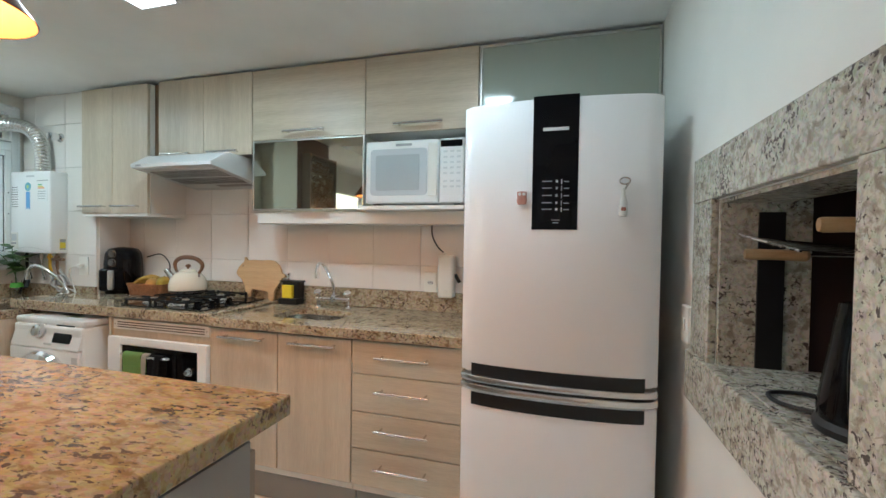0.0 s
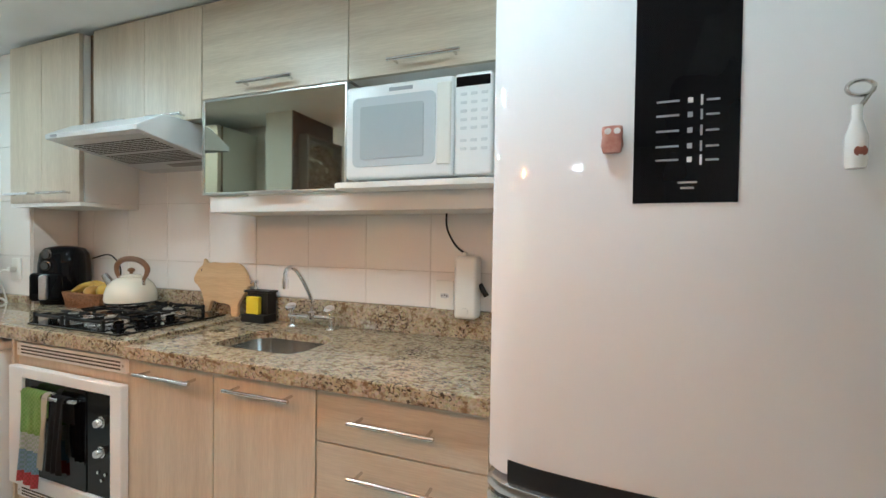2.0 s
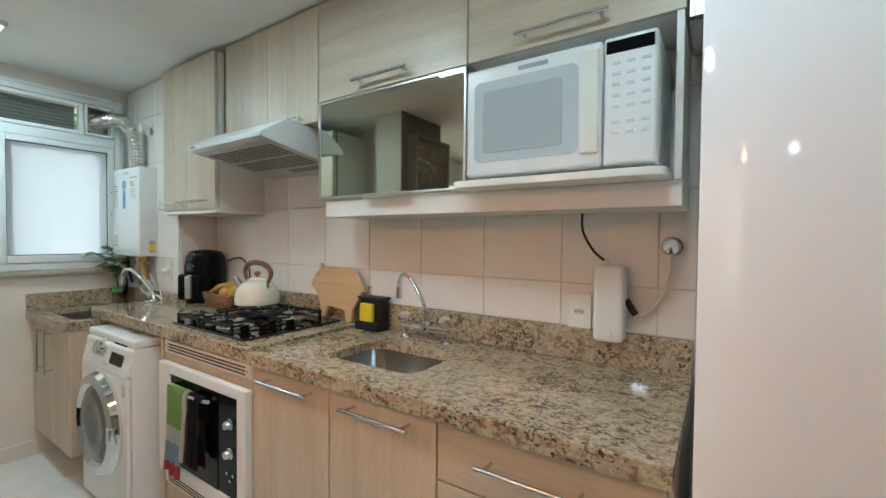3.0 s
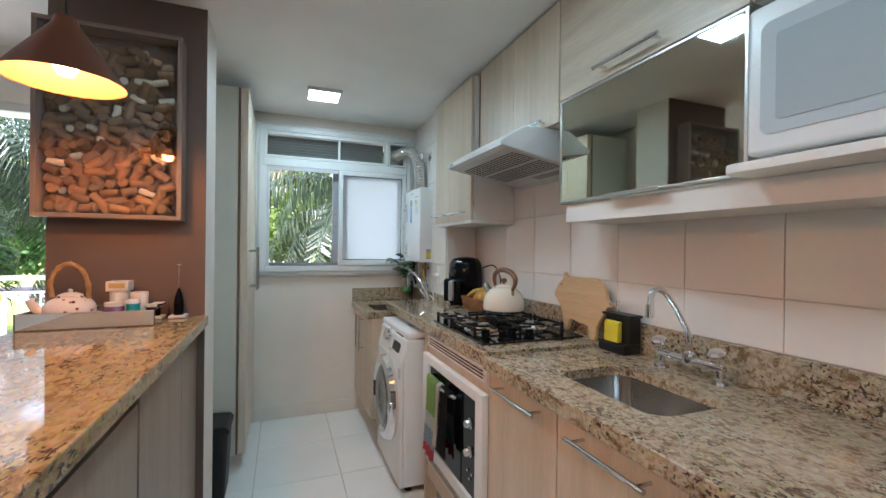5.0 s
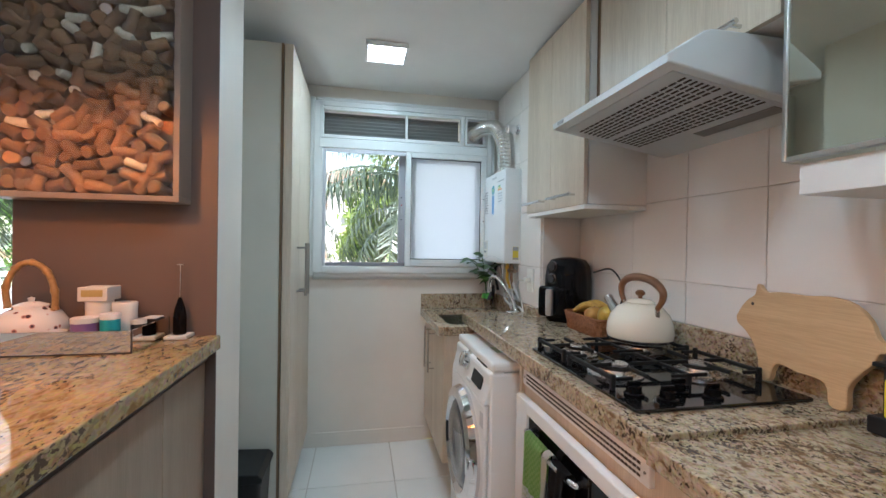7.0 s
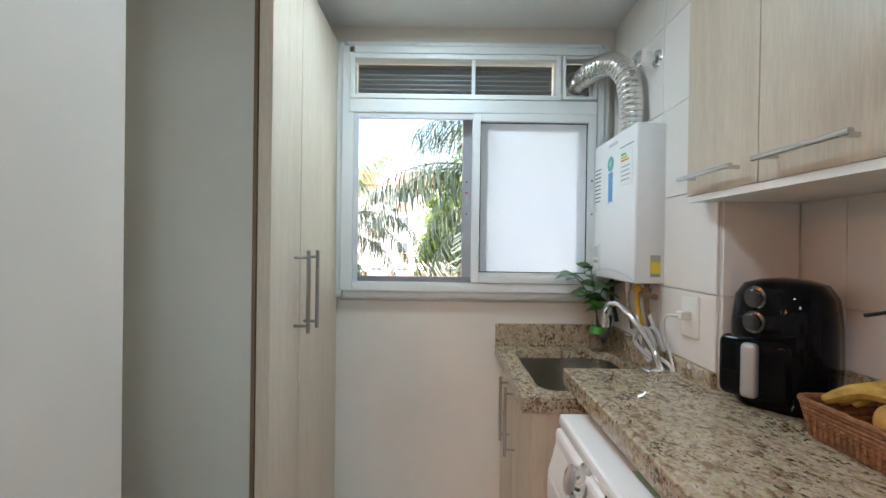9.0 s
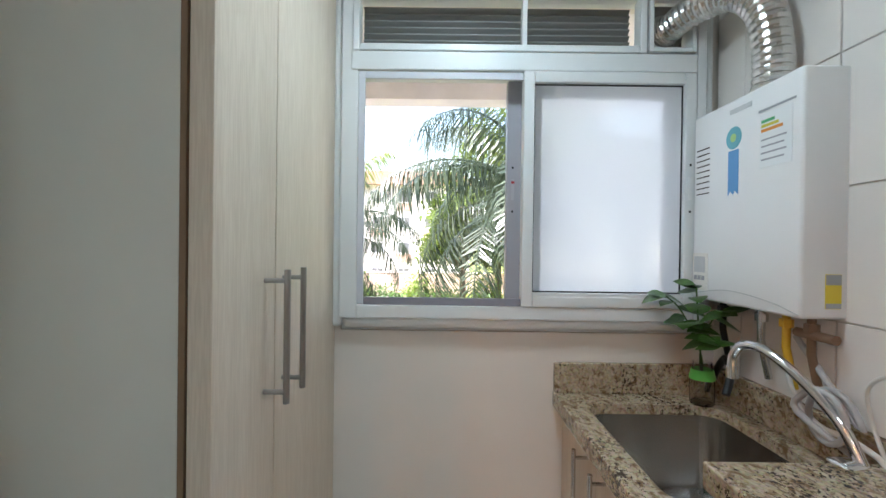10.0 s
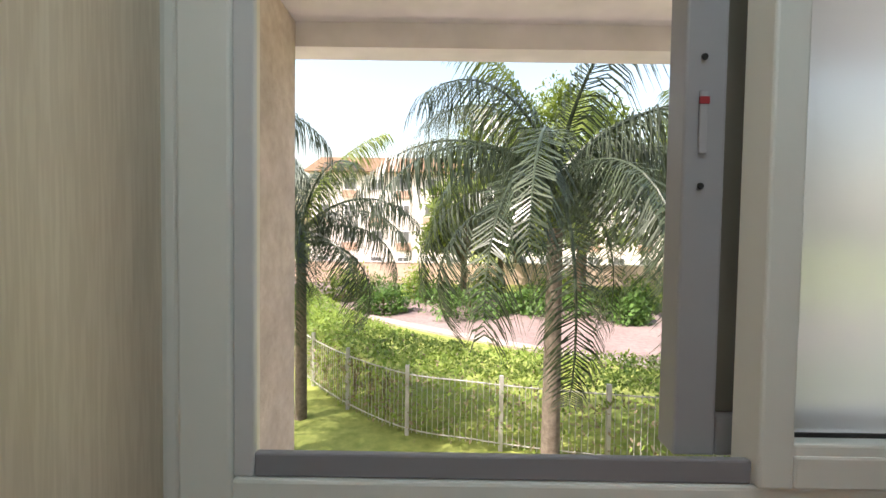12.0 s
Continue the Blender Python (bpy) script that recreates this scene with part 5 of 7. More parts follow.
flue = thing("flue_duct", -3.42, 1.96, 1.735, "ribbed flexible aluminium flue duct from the heater", "duct")
_p = curve3([(-3.41, 1.962, 1.737), (-3.408, 1.960, 1.84), (-3.43, 1.950, 1.955), (-3.50, 1.925, 2.035), (-3.60, 1.885, 2.055), (-3.70, 1.858, 2.045), (-3.742, 1.852, 2.04)], 16)
part("duct", tube(_p, 0.04, None, 24, [0.045 - 0.0045 * (k % 3 == 0) for k in range(len(_p))]), material("foil", (0.66, 0.65, 0.62), 0.24, 1.0), flue, "")
part("collar", lathe([(0.044, 0), (0.062, 0.0), (0.062, 0.006), (0.046, 0.010), (0.044, 0)], 0, 0, 0, None, 28, pose(-3.735, 1.852, 2.04, 0, 90, 0)), M_ALU, flue, "", True)

valve = thing("wall_valve", -3.325, 2.02, 1.98, "chrome stop valve on the laundry wall", "valve", "stop valves")
part("flange", lathe([(0, 0), (0.032, 0), (0.028, 0.008), (0.014, 0.014), (0, 0.014)], 0, 0, 0, None, 28, pose(-3.325, 2.013, 1.98, 90, 0, 0)), M_CHROME, valve, "", True)
part("knob", lathe([(0, 0), (0.012, 0), (0.012, 0.02), (0.026, 0.022), (0.028, 0.065), (0.022, 0.070), (0, 0.070)], 0, 0, 0, None, 10, pose(-3.325, 2.01, 1.98, 90, 0, 0)), M_CHROME, valve)
valve = thing("wall_valve", -0.433, KY, 1.295, "chrome angle valve feeding the water filter", "valve", "stop valves")
part("flange", lathe([(0, 0), (0.030, 0), (0.026, 0.008), (0.014, 0.014), (0, 0.014)], 0, 0, 0, None, 28, pose(-0.433, KY - 0.007, 1.295, 90, 0, 0)), M_CHROME, valve, "", True)
part("knob", lathe([(0, 0), (0.012, 0), (0.012, 0.012), (0.022, 0.014), (0.022, 0.04), (0, 0.042)], 0, 0, 0, None, 10, pose(-0.433, KY - 0.010, 1.295, 90, 0, 0)), M_CHROME, valve)


def socket(x, y, z, w, h, plug):
    s = thing("power_socket", x, y, z, "white wall socket plate on the tiles", "socket", "sockets")
    part("plate", box(x - w / 2, x + w / 2, y - 0.009, y, z - h / 2, z + h / 2, 0.003), M_OFFWHITE, s)
    if not plug:
        part("outlet", outline(rounded_rect(-0.018, 0.018, -0.010, 0.010, 0.0098), 0.001, pose(x, y - 0.0088, z, 90, 0, 0)), M_LGREY, s)
        for k in (-0.010, 0, 0.010):
            part("hole", lathe([(0, 0), (0.0028, 0), (0.0028, 0.0018), (0, 0.0018)], 0, 0, 0, None, 10, pose(x + k, y - 0.0088, z + (0.003 if k == 0 else 0), 90, 0, 0)), M_GAP, s)
    return s


socket(-0.70, KY - 0.0075, 1.075, 0.075, 0.12, False)
_s = socket(-3.095, 2.012, 1.105, 0.08, 0.125, True)
part("plug", box(-3.115, -3.08, 1.972, 2.0028, 1.095, 1.12, 0.005), M_OFFWHITE, _s, "white plug")
part("cable", tube(curve3([(-3.10, 1.975, 1.105), (-3.13, 1.955, 1.10), (-3.165, 1.965, 1.06), (-3.17, 1.985, 0.99), (-3.14, 1.99, 0.91)], 7), 0.004, None, 8), M_RUBBERHOSE, _s, "white cable", True)

filt = thing("water_filter", -0.595, 2.185, 1.0, "slim white electric tap heater box on the tiles", "water filter")
part("case", box(-0.640, -0.553, 2.150, KY - 0.0085, 1.0, 1.235, 0.014, None, 4), M_OFFWHITE, filt, "", True)
part("knob", lathe([(0, 0), (0.014, 0), (0.013, 0.005), (0, 0.006)], 0, 0, 0, None, 20, pose(-0.596, 2.150, 1.03, 90, 0, 0)), M_OFFWHITE, filt, "", True)
part("inlet", box(-0.615, -0.60, 2.17, 2.19, 1.235, 1.25, 0.003), M_OFFWHITE, filt)
part("cord", tube(curve3([(-0.69, 2.20, 1.398), (-0.685, 2.195, 1.34), (-0.65, 2.185, 1.28), (-0.61, 2.18, 1.245)], 8), 0.004, None, 8), M_BLACKMAT, filt, "black cord", True)
part("fitting", tube([(-0.553, 2.20, 1.13), (-0.535, 2.20, 1.10), (-0.525, 2.20, 1.085)], 0.010, None, 10), M_BLACKMAT, filt)
part("hose", tube(curve3([(-0.433, 2.19, 1.285), (-0.435, 2.20, 1.22), (-0.46, 2.205, 1.14), (-0.50, 2.205, 1.09), (-0.53, 2.20, 1.085)], 8), 0.005, None, 10), M_RUBBERHOSE, filt, "white hose", True)

# towel over the oven handle
towel = thing("tea_towel", -2.18, 1.615, 0.36, "green checked tea towel with a red hem over the oven handle", "towel")
_mat = material("towel_cloth", (0.5, 0.6, 0.3), 0.9)
_t, _nd, _lk, _bs = nodes_of(_mat)
_sep = _nd.new("ShaderNodeSeparateXYZ")
_lk.new(_nd.new("ShaderNodeTexCoord").outputs["Object"], _sep.inputs[0])
_mp = _nd.new("ShaderNodeMapRange")
_mp.inputs[1].default_value, _mp.inputs[2].default_value = -0.02, 0.34
_lk.new(_sep.outputs[2], _mp.inputs[0])
_r = ramp(_nd, [(0.0, (0.60, 0.08, 0.10)), (0.13, (0.30, 0.44, 0.62)), (0.36, (0.68, 0.70, 0.70)), (0.54, (0.34, 0.52, 0.16))])
_r.color_ramp.interpolation = "CONSTANT"
_lk.new(_mp.outputs[0], _r.inputs[0])
_w = _nd.new("ShaderNodeTexChecker")
_w.inputs["Scale"].default_value = 110
_w.inputs[1].default_value, _w.inputs[2].default_value = (1, 1, 1, 1), (0.62, 0.80, 0.45, 1)
_lk.new(coords(_t).outputs[0], _w.inputs[0])
_lk.new(mix(_t, _r.outputs[0], _w.outputs[0], 0.6, "MULTIPLY"), _bs.inputs["Base Color"])
bump(_t, _bs, noise_tex(_t, coords(_t), 300, 2).outputs[0], 0.4, 0.002)


def cloth(x0, x1, z0, z1, y, phase, over):
    bm = bmesh.new()
    rows = []
    n, m = 14, 22
    for i in range(m + 1):
        v = i / m
        z = z1 - (z1 - z0) * v
        row = []
        for j in range(n + 1):
            u = j / n
            wob = 0.010 * math.sin(u * 9 + phase + v * 1.2) * (0.3 + v)
            row.append(bm.verts.new((x0 + (x1 - x0) * u + 0.006 * math.sin(3 * v + phase), y - abs(wob) - 0.004 * v, z - 0.012 * u * v + 0.004 * math.sin(u * 7 + phase) * v)))
        rows.append(row)
    if over:
        for k, (dy, dz) in enumerate(((0.006, 0.010), (0.02, 0.012), (0.03, 0.002), (0.032, -0.10))):
            rows.insert(0, [bm.verts.new((v.co.x, y + dy, z1 + dz)) for v in rows[k if k == 0 else 0]])
    for a, b in zip(rows, rows[1:]):
        for j in range(n):
            bm.faces.new((a[j], a[j + 1], b[j + 1], b[j]))
    f = bmesh.ops.solidify(bm, geom=bm.faces[:], thickness=0.003)
    return bm


part("front_fold", cloth(-2.225, -2.098, 0.345, 0.685, 1.624, 0.0, True), _mat, towel, "", True)
part("side_fold", cloth(-2.102, -2.068, 0.42, 0.683, 1.628, 1.5, True), painted("cream_cloth", (0.70, 0.66, 0.55), 0.9, 200, 0.3), towel, "cream cloth edge", True)

holder = thing("pot_holder", -2.02, 1.62, 0.42, "black cloth pot holder hung over the oven handle", "pot holder")
part("cloth", cloth(-2.062, -1.975, 0.415, 0.678, 1.632, 2.4, True), painted("black_cloth", (0.012, 0.010, 0.010), 0.9, 200, 0.4), holder, "", True)

# fridge front
for _x0, _x1, _z in ((-0.055, 0.030, 1.697),):
    part("badge", bowed(_x0, _x1, _z - 0.005, _z + 0.006, -0.0035, None, 0.0), M_LGREY, bpy.data.objects["display"])
for _k, _z in enumerate((1.520, 1.497, 1.472, 1.447, 1.425)):
    part("text_bar", bowed(-0.055, -0.022, _z, _z + 0.003, -0.0035, None, 0.0, 4), M_MARK, bpy.data.objects["display"])
    part("icon", bowed(-0.010, -0.003, _z - 0.003, _z + 0.005, -0.0035, None, 0.0, 2), M_WHITEPRINT if _k % 4 == 0 else M_MARK, bpy.data.objects["display"])
    part("icon_bar", bowed(0.008, 0.011, _z - 0.008, _z + 0.008, -0.0035, None, 0.0, 2), M_WHITEPRINT if _k in (0, 4) else M_MARK, bpy.data.objects["display"])
    part("text_bar", bowed(0.016, 0.034, _z - 0.002, _z + 0.001, -0.0035, None, 0.0, 4), M_MARK, bpy.data.objects["display"])
part("text_bar", bowed(-0.022, 0.005, 1.388, 1.391, -0.0035, None, 0.0, 4), M_MARK, bpy.data.objects["display"])
part("text_bar", bowed(-0.018, 0.001, 1.379, 1.382, -0.0035, None, 0.0, 4), M_MARK, bpy.data.objects["display"])
mag = thing("fridge_magnet", -0.122, 1.437, 1.44, "small pink figurine magnet on the fridge door", "magnet", "fridge magnets")
_b = lathe([(0, 0), (0.014, 0.0), (0.018, 0.012), (0.016, 0.026), (0.017, 0.036), (0.016, 0.044), (0.008, 0.045), (0, 0.043)], -0.122, 1.437, 1.443, None, 18)
for _v in _b.verts:
    _v.co.y = 1.437 + (_v.co.y - 1.437) * 0.5
part("figure", _b, speckled("pink_resin", (0.50, 0.20, 0.16), (0.66, 0.36, 0.30), 0.5, 60), mag, "", True)
for _x in (-0.129, -0.115):
    part("disc", lathe([(0, 0), (0.0055, 0), (0.005, 0.002), (0, 0.002)], 0, 0, 0, None, 14, pose(_x, 1.430, 1.478, 90, 0, 0)), M_WHITEPRINT, mag)
mag = thing("bottle_opener_magnet", 0.206, 1.447, 1.40, "white bottle-shaped opener magnet on the fridge door", "magnet", "fridge magnets")
part("bottle", lathe([(0, 0), (0.011, 0.0), (0.013, 0.006), (0.013, 0.045), (0.006, 0.07), (0.006, 0.09), (0, 0.091)], 0.203, 1.440, 1.402, None, 18), painted("clear_white", (0.74, 0.74, 0.72), 0.15), mag, "", True)
part("crest", lathe([(0, 0), (0.008, 0), (0, 0.001)], 0, 0, 0, None, 16, pose(0.203, 1.4275, 1.425, 90, 0, 0)), material("red_brown_print", (0.25, 0.08, 0.05), 0.5), mag)
part("opener_ring", tube([(0.208 + 0.016 * math.cos(a), 1.444, 1.518 + 0.011 * math.sin(a)) for a in (k * math.pi / 8 for k in range(17))] + [(0.208, 1.444, 1.49)], 0.003, None, 8), M_STEEL, mag, "steel opener ring", True)

# light switch
_s = thing("light_switch", 0.42, 1.485, 1.055, "white light switch plate on the white wall", "switch")
part("plate", box(0.402, 0.4195, 1.450, 1.530, 0.995, 1.115, 0.004), M_OFFWHITE, _s)
part("rocker", box(0.397, 0.4025, 1.477, 1.503, 1.035, 1.075, 0.002), M_OFFWHITE, _s)

# barbecue opening with its granite frame
bbq = thing("barbecue_niche", 0.70, 0.96, 0.84, "grey granite framed barbecue opening in the wall", "barbecue")
part("frame_top", box(0.398, 0.4195, 0.47, 1.412, 1.437, 1.567, 0.003), M_GRANITE_NICHE, bbq)
part("frame_side", box(0.398, 0.4195, 1.253, 1.406, 0.993, 1.436, 0.003), M_GRANITE_NICHE, bbq)
part("frame_side", box(0.398, 0.4195, 0.47, 0.670, 0.993, 1.436, 0.003), M_GRANITE_NICHE, bbq)
part("frame_sill", box(0.388, 0.4195, 0.46, 1.420, 0.845, 0.992, 0.004), M_GRANITE_NICHE, bbq)
part("shelf", box(0.4205, 1.20, 0.6705, 1.2525, 0.9855, 0.994), M_GRANITE_NICHE, bbq)
# firebox walls carry the opening's inner shade in their base colour
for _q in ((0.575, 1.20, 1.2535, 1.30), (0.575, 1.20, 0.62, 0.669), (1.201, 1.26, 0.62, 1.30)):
    part("firebox_wall", box(*_q, 0.98, 1.60), M_GRILL, bbq, "reddish-brown brick firebox wall, coloured near black for shade")
part("lining", box(0.4205, 0.623, 1.243, 1.2528, 0.9945, 1.434), M_GRANITE_NICHE, bbq)
part("black_panel", box(0.505, 0.563, 1.236, 1.2425, 0.9945, 1.40), M_BLACKMAT, bbq, "black panel")
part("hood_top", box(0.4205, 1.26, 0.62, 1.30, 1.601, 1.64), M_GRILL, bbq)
part("inner_lintel", box(0.4205, 0.57, 0.6705, 1.2428, 1.425, 1.4345), M_GRANITE_NICHE, bbq)
# unseen wall, added to close off the back of the firebox
structure("wall_east_outer", box(1.3, 1.4, -0.2, 2.4, 0, 2.6), M_GRILL, "unseen dark wall added behind the barbecue", "wall")
M_SKEWERWOOD = laminate("skewer_wood", (0.42, 0.27, 0.13), (0.30, 0.18, 0.08), "x", 0.5)
for _k, (_y, _z) in enumerate(((0.865, 1.352), (1.175, 1.292))):
    _s = thing("skewer", 0.70, _y, _z, "steel barbecue skewer with a wooden handle", "skewer", "barbecue skewers")
    part("handle", lathe([(0, 0), (0.012, 0.0), (0.014, 0.006), (0.013, 0.06), (0.015, 0.12), (0.010, 0.126), (0, 0.126)], 0, 0, 0, None, 18, pose(0.452, _y, _z, 0, 90, -8)), M_SKEWERWOOD, _s, "turned wooden handle", True)
    part("blade", tube([(0.57, _y, _z), (1.199, _y, _z)], 0.004, None, 8), M_STEEL, _s, "", True)
_s = thing("barbecue_grid", 0.75, 1.05, 1.30, "folding steel wire barbecue grid", "barbecue grid")
for _k in range(8):
    _y = 1.225 - 0.035 * _k
    part("wire", tube([(0.46, _y, 1.335 - 0.004 * _k), (1.199, _y - 0.06, 1.27)], 0.0022, None, 6), M_STEEL, _s)
for _x in (0.47, 0.75, 1.0):
    part("cross_wire", tube([(_x, 1.235, 1.338 - 0.09 * (_x - 0.46)), (_x, 0.96, 1.305 - 0.09 * (_x - 0.46))], 0.003, None, 6), M_STEEL, _s)
part("grip_loop", tube(curve3([(0.47, 1.225, 1.335), (0.44, 1.20, 1.345), (0.44, 1.13, 1.335), (0.47, 1.10, 1.322)], 6), 0.0035, None, 8), M_CHROME, _s, "", True)
ek = thing("electric_kettle", 0.525, 0.845, 0.9945, "glossy black electric kettle on the barbecue shelf", "kettle")
part("base", lathe([(0, 0), (0.075, 0), (0.077, 0.012), (0.07, 0.022), (0, 0.022)], 0.525, 0.845, 0.9945, None, 28), M_BLACKMAT, ek, "", True)
part("jug", lathe([(0, 0.022), (0.070, 0.022), (0.072, 0.04), (0.060, 0.12), (0.050, 0.19), (0.046, 0.205), (0, 0.208)], 0.525, 0.845, 0.9945, None, 32), M_BLACK, ek, "glossy black jug", True)
part("handle", tube(curve3([(0.497, 0.80, 1.19), (0.470, 0.765, 1.20), (0.450, 0.745, 1.14), (0.455, 0.75, 1.06), (0.475, 0.785, 1.04)], 7), 0.013, None, 12), M_BLACK, ek, "black handle", True)
part("lid", lathe([(0, 0.205), (0.047, 0.204), (0.044, 0.222), (0.015, 0.228), (0, 0.228)], 0.525, 0.845, 0.9945, None, 28), M_BLACK, ek, "", True)
part("power_cord", tube(curve3([(0.475, 0.90, 1.005), (0.44, 0.96, 1.0), (0.45, 1.02, 1.0), (0.52, 1.03, 1.0), (0.60, 0.98, 1.0)], 8), 0.0045, None, 8), M_BLACKMAT, ek, "", True)

# ---- island and pillar things ----
M_COPPER = material("dark_copper", (0.20, 0.09, 0.06), 0.32, 0.9)
M_SHADEIN = painted("shade_inside", (0.30, 0.17, 0.10), 0.5, 60, 0.02)


def pendant(x, y):
    p = thing("pendant_lamp", x, y, 1.72, "dark copper cone pendant lamp with a warm glowing bulb", "pendant lamp", "pendant lamps")
    part("shade", lathe([(0.132, 0.0), (0.133, 0.002), (0.030, 0.150), (0.024, 0.170), (0.0, 0.172)], x, y, 1.72, None, 48), M_COPPER, p, "dark copper cone shade", True)
    part("shade_lining", lathe([(0.1305, 0.001), (0.029, 0.146), (0.0, 0.150)], x, y, 1.72, None, 48), M_SHADEIN, p, "pale shade inside", True)
    part("socket", tube([(x, y, 1.865), (x, y, 1.80)], 0.018, None, 16), M_BLACKMAT, p)
    b = part("bulb", lathe([(0, 0.0), (0.018, 0.006), (0.026, 0.025), (0.022, 0.048), (0.012, 0.066), (0, 0.066)], x, y, 1.735, None, 20), M_BULB, p, "glowing amber bulb", True)
    b.visible_shadow = False
    part("cord", tube([(x, y, 1.89), (x, y, CEIL)], 0.003, None, 8), M_BLACKMAT, p, "black cord")
    part("canopy", lathe([(0, 0), (0.04, 0), (0.04, 0.02), (0, 0.02)], x, y, CEIL - 0.02, None, 24), M_BLACKMAT, p)


pendant(-1.74, 0.44)
pendant(-1.06, 0.44)

corkbox = thing("cork_display_box", -2.31, 0.37, 1.392, "glass fronted wooden box full of wine corks", "display box")
M_BOXWOOD = painted("box_wood", (0.22, 0.165, 0.135), 0.5, 60, 0.08)
CB = (0.138, 0.603, 1.392, 2.115)
part("frame_bottom", box(-2.349, -2.262, CB[0], CB[1], CB[2], CB[2] + 0.016, 0.0015), M_BOXWOOD, corkbox)
part("frame_top", box(-2.349, -2.262, CB[0], CB[1], CB[3] - 0.016, CB[3], 0.0015), M_BOXWOOD, corkbox)
part("frame_side", box(-2.349, -2.262, CB[0], CB[0] + 0.016, CB[2] + 0.016, CB[3] - 0.016, 0.0015), M_BOXWOOD, corkbox)
part("frame_side", box(-2.349, -2.262, CB[1] - 0.016, CB[1], CB[2] + 0.016, CB[3] - 0.016, 0.0015), M_BOXWOOD, corkbox)
part("back_panel", box(-2.349, -2.344, CB[0] + 0.016, CB[1] - 0.016, CB[2] + 0.016, CB[3] - 0.016), M_TAUPE, corkbox)
part("glass_front", box(-2.271, -2.268, CB[0] + 0.016, CB[1] - 0.016, CB[2] + 0.016, CB[3] - 0.016), M_GLASS, corkbox, "clear glass front").visible_shadow = False
M_CORK = by_object(speckled("cork", (0.15, 0.07, 0.028), (0.37, 0.20, 0.09), 0.85, 110, 0.2, 0.5), 0.5)
M_CORK_PALE = by_object(speckled("pale_cork", (0.52, 0.44, 0.32), (0.70, 0.62, 0.48), 0.8, 90, 0.2, 0.3), 0.3)
M_FOIL = material("silver_cap", (0.7, 0.7, 0.7), 0.3, 1.0)
_meshes = []
for _r, _h, _flare, _mat in ((0.0165, 0.062, 1.0, M_CORK), (0.0175, 0.056, 1.0, M_CORK), (0.0165, 0.066, 1.22, M_CORK), (0.0180, 0.052, 1.12, M_CORK), (0.0125, 0.054, 1.0, M_CORK_PALE)):
    _b = lathe([(0, -_h / 2), (_r - 0.0015, -_h / 2), (_r, -_h / 2 + 0.002), (_r * 0.985, 0), (_r * (0.99 if _flare == 1 else 0.94), _h * 0.12), (_r * _flare, _h * 0.26), (_r * _flare, _h / 2 - 0.003), (_r * _flare - 0.003, _h / 2), (0, _h / 2)], 0, 0, 0, None, 12)
    bmesh.ops.recalc_face_normals(_b, faces=_b.faces)
    _me = bpy.data.meshes.new("cork")
    _b.to_mesh(_me)
    _b.free()
    _me.materials.append(_mat)
    _me.shade_smooth()
    _me.set_sharp_from_angle(angle=radians(40))
    _meshes.append(_me)
_b = lathe([(0, 0), (0.013, 0), (0.014, 0.004), (0.013, 0.008), (0, 0.009)], 0, 0, 0, None, 14)
_cap = bpy.data.meshes.new("bottle_cap")
_b.to_mesh(_cap)
_b.free()
_cap.materials.append(M_FOIL)
_rnd = random.Random(5)
_inv = corkbox.matrix_basis.inverted()
for _layer, _cx, _pitch in ((0, -2.322, 0.036), (1, -2.2905, 0.0335)):
    _z = CB[2] + 0.034
    while _z < 2.06:
        _y = CB[0] + 0.018 + _rnd.uniform(0, 0.02)
        while True:
            _k = _rnd.choice((0, 0, 1, 1, 2, 2, 3, 3, 4))
            _end_on = _rnd.random() < 0.33
            _slant = _rnd.gauss(0, 32) if _rnd.random() < 0.75 else _rnd.uniform(50, 90)
            _half = 0.019 if _end_on else 0.014 + 0.017 * abs(math.cos(radians(_slant)))
            if _y + 2 * _half > CB[1] - 0.016:
                break
            _top = 2.06 - 0.10 * abs((_y - 0.36) / 0.2) ** 2
            if _z < _top and not (_layer == 0 and _rnd.random() < 0.3):
                _is_cap = _layer == 1 and _rnd.random() < 0.02
                _o = new("bottle_cap" if _is_cap else "cork", _cap if _is_cap else _meshes[_k])
                _o.parent = corkbox
                if _end_on or _is_cap:
                    _turn = pose(0, 0, 0, 0, 90 + _rnd.uniform(-28, 28), _rnd.uniform(-28, 28))
                else:
                    _turn = pose(0, 0, 0, 90 + _slant + 180 * _rnd.randrange(2), 0, 0) @ pose(0, 0, 0, 0, _rnd.uniform(-14, 14), 0)
                _dz = min(_rnd.uniform(-0.007, 0.007), 0.012)
                _zz = max(_z + _dz, CB[2] + 0.017 + (0.019 if _end_on else 0.018 + 0.014 * abs(math.sin(radians(_slant)))))
                _o.matrix_basis = _inv @ Matrix.Translation((_cx - (0.013 if _end_on else 0) + _rnd.uniform(-0.004, 0.001), _y + _half, _zz)) @ _turn
            _y += 2 * _half * _rnd.uniform(0.92, 1.02)
        _z += _pitch

tray = thing("mirrored_tray", -2.245, 0.352, 1.001, "mirrored tray on the granite bar top", "tray")
M_MIRROR = material("mirror", (0.82, 0.80, 0.76), 0.03, 1.0)
part("bottom", box(-2.345, -2.145, 0.158, 0.545, 1.001, 1.006), M_MIRROR, tray)
part("side", box(-2.145, -2.140, 0.155, 0.548, 1.001, 1.058, 0.001), M_MIRROR, tray, "mirror glass side")
part("side", box(-2.348, -2.343, 0.155, 0.548, 1.001, 1.058, 0.001), M_MIRROR, tray, "mirror glass side")
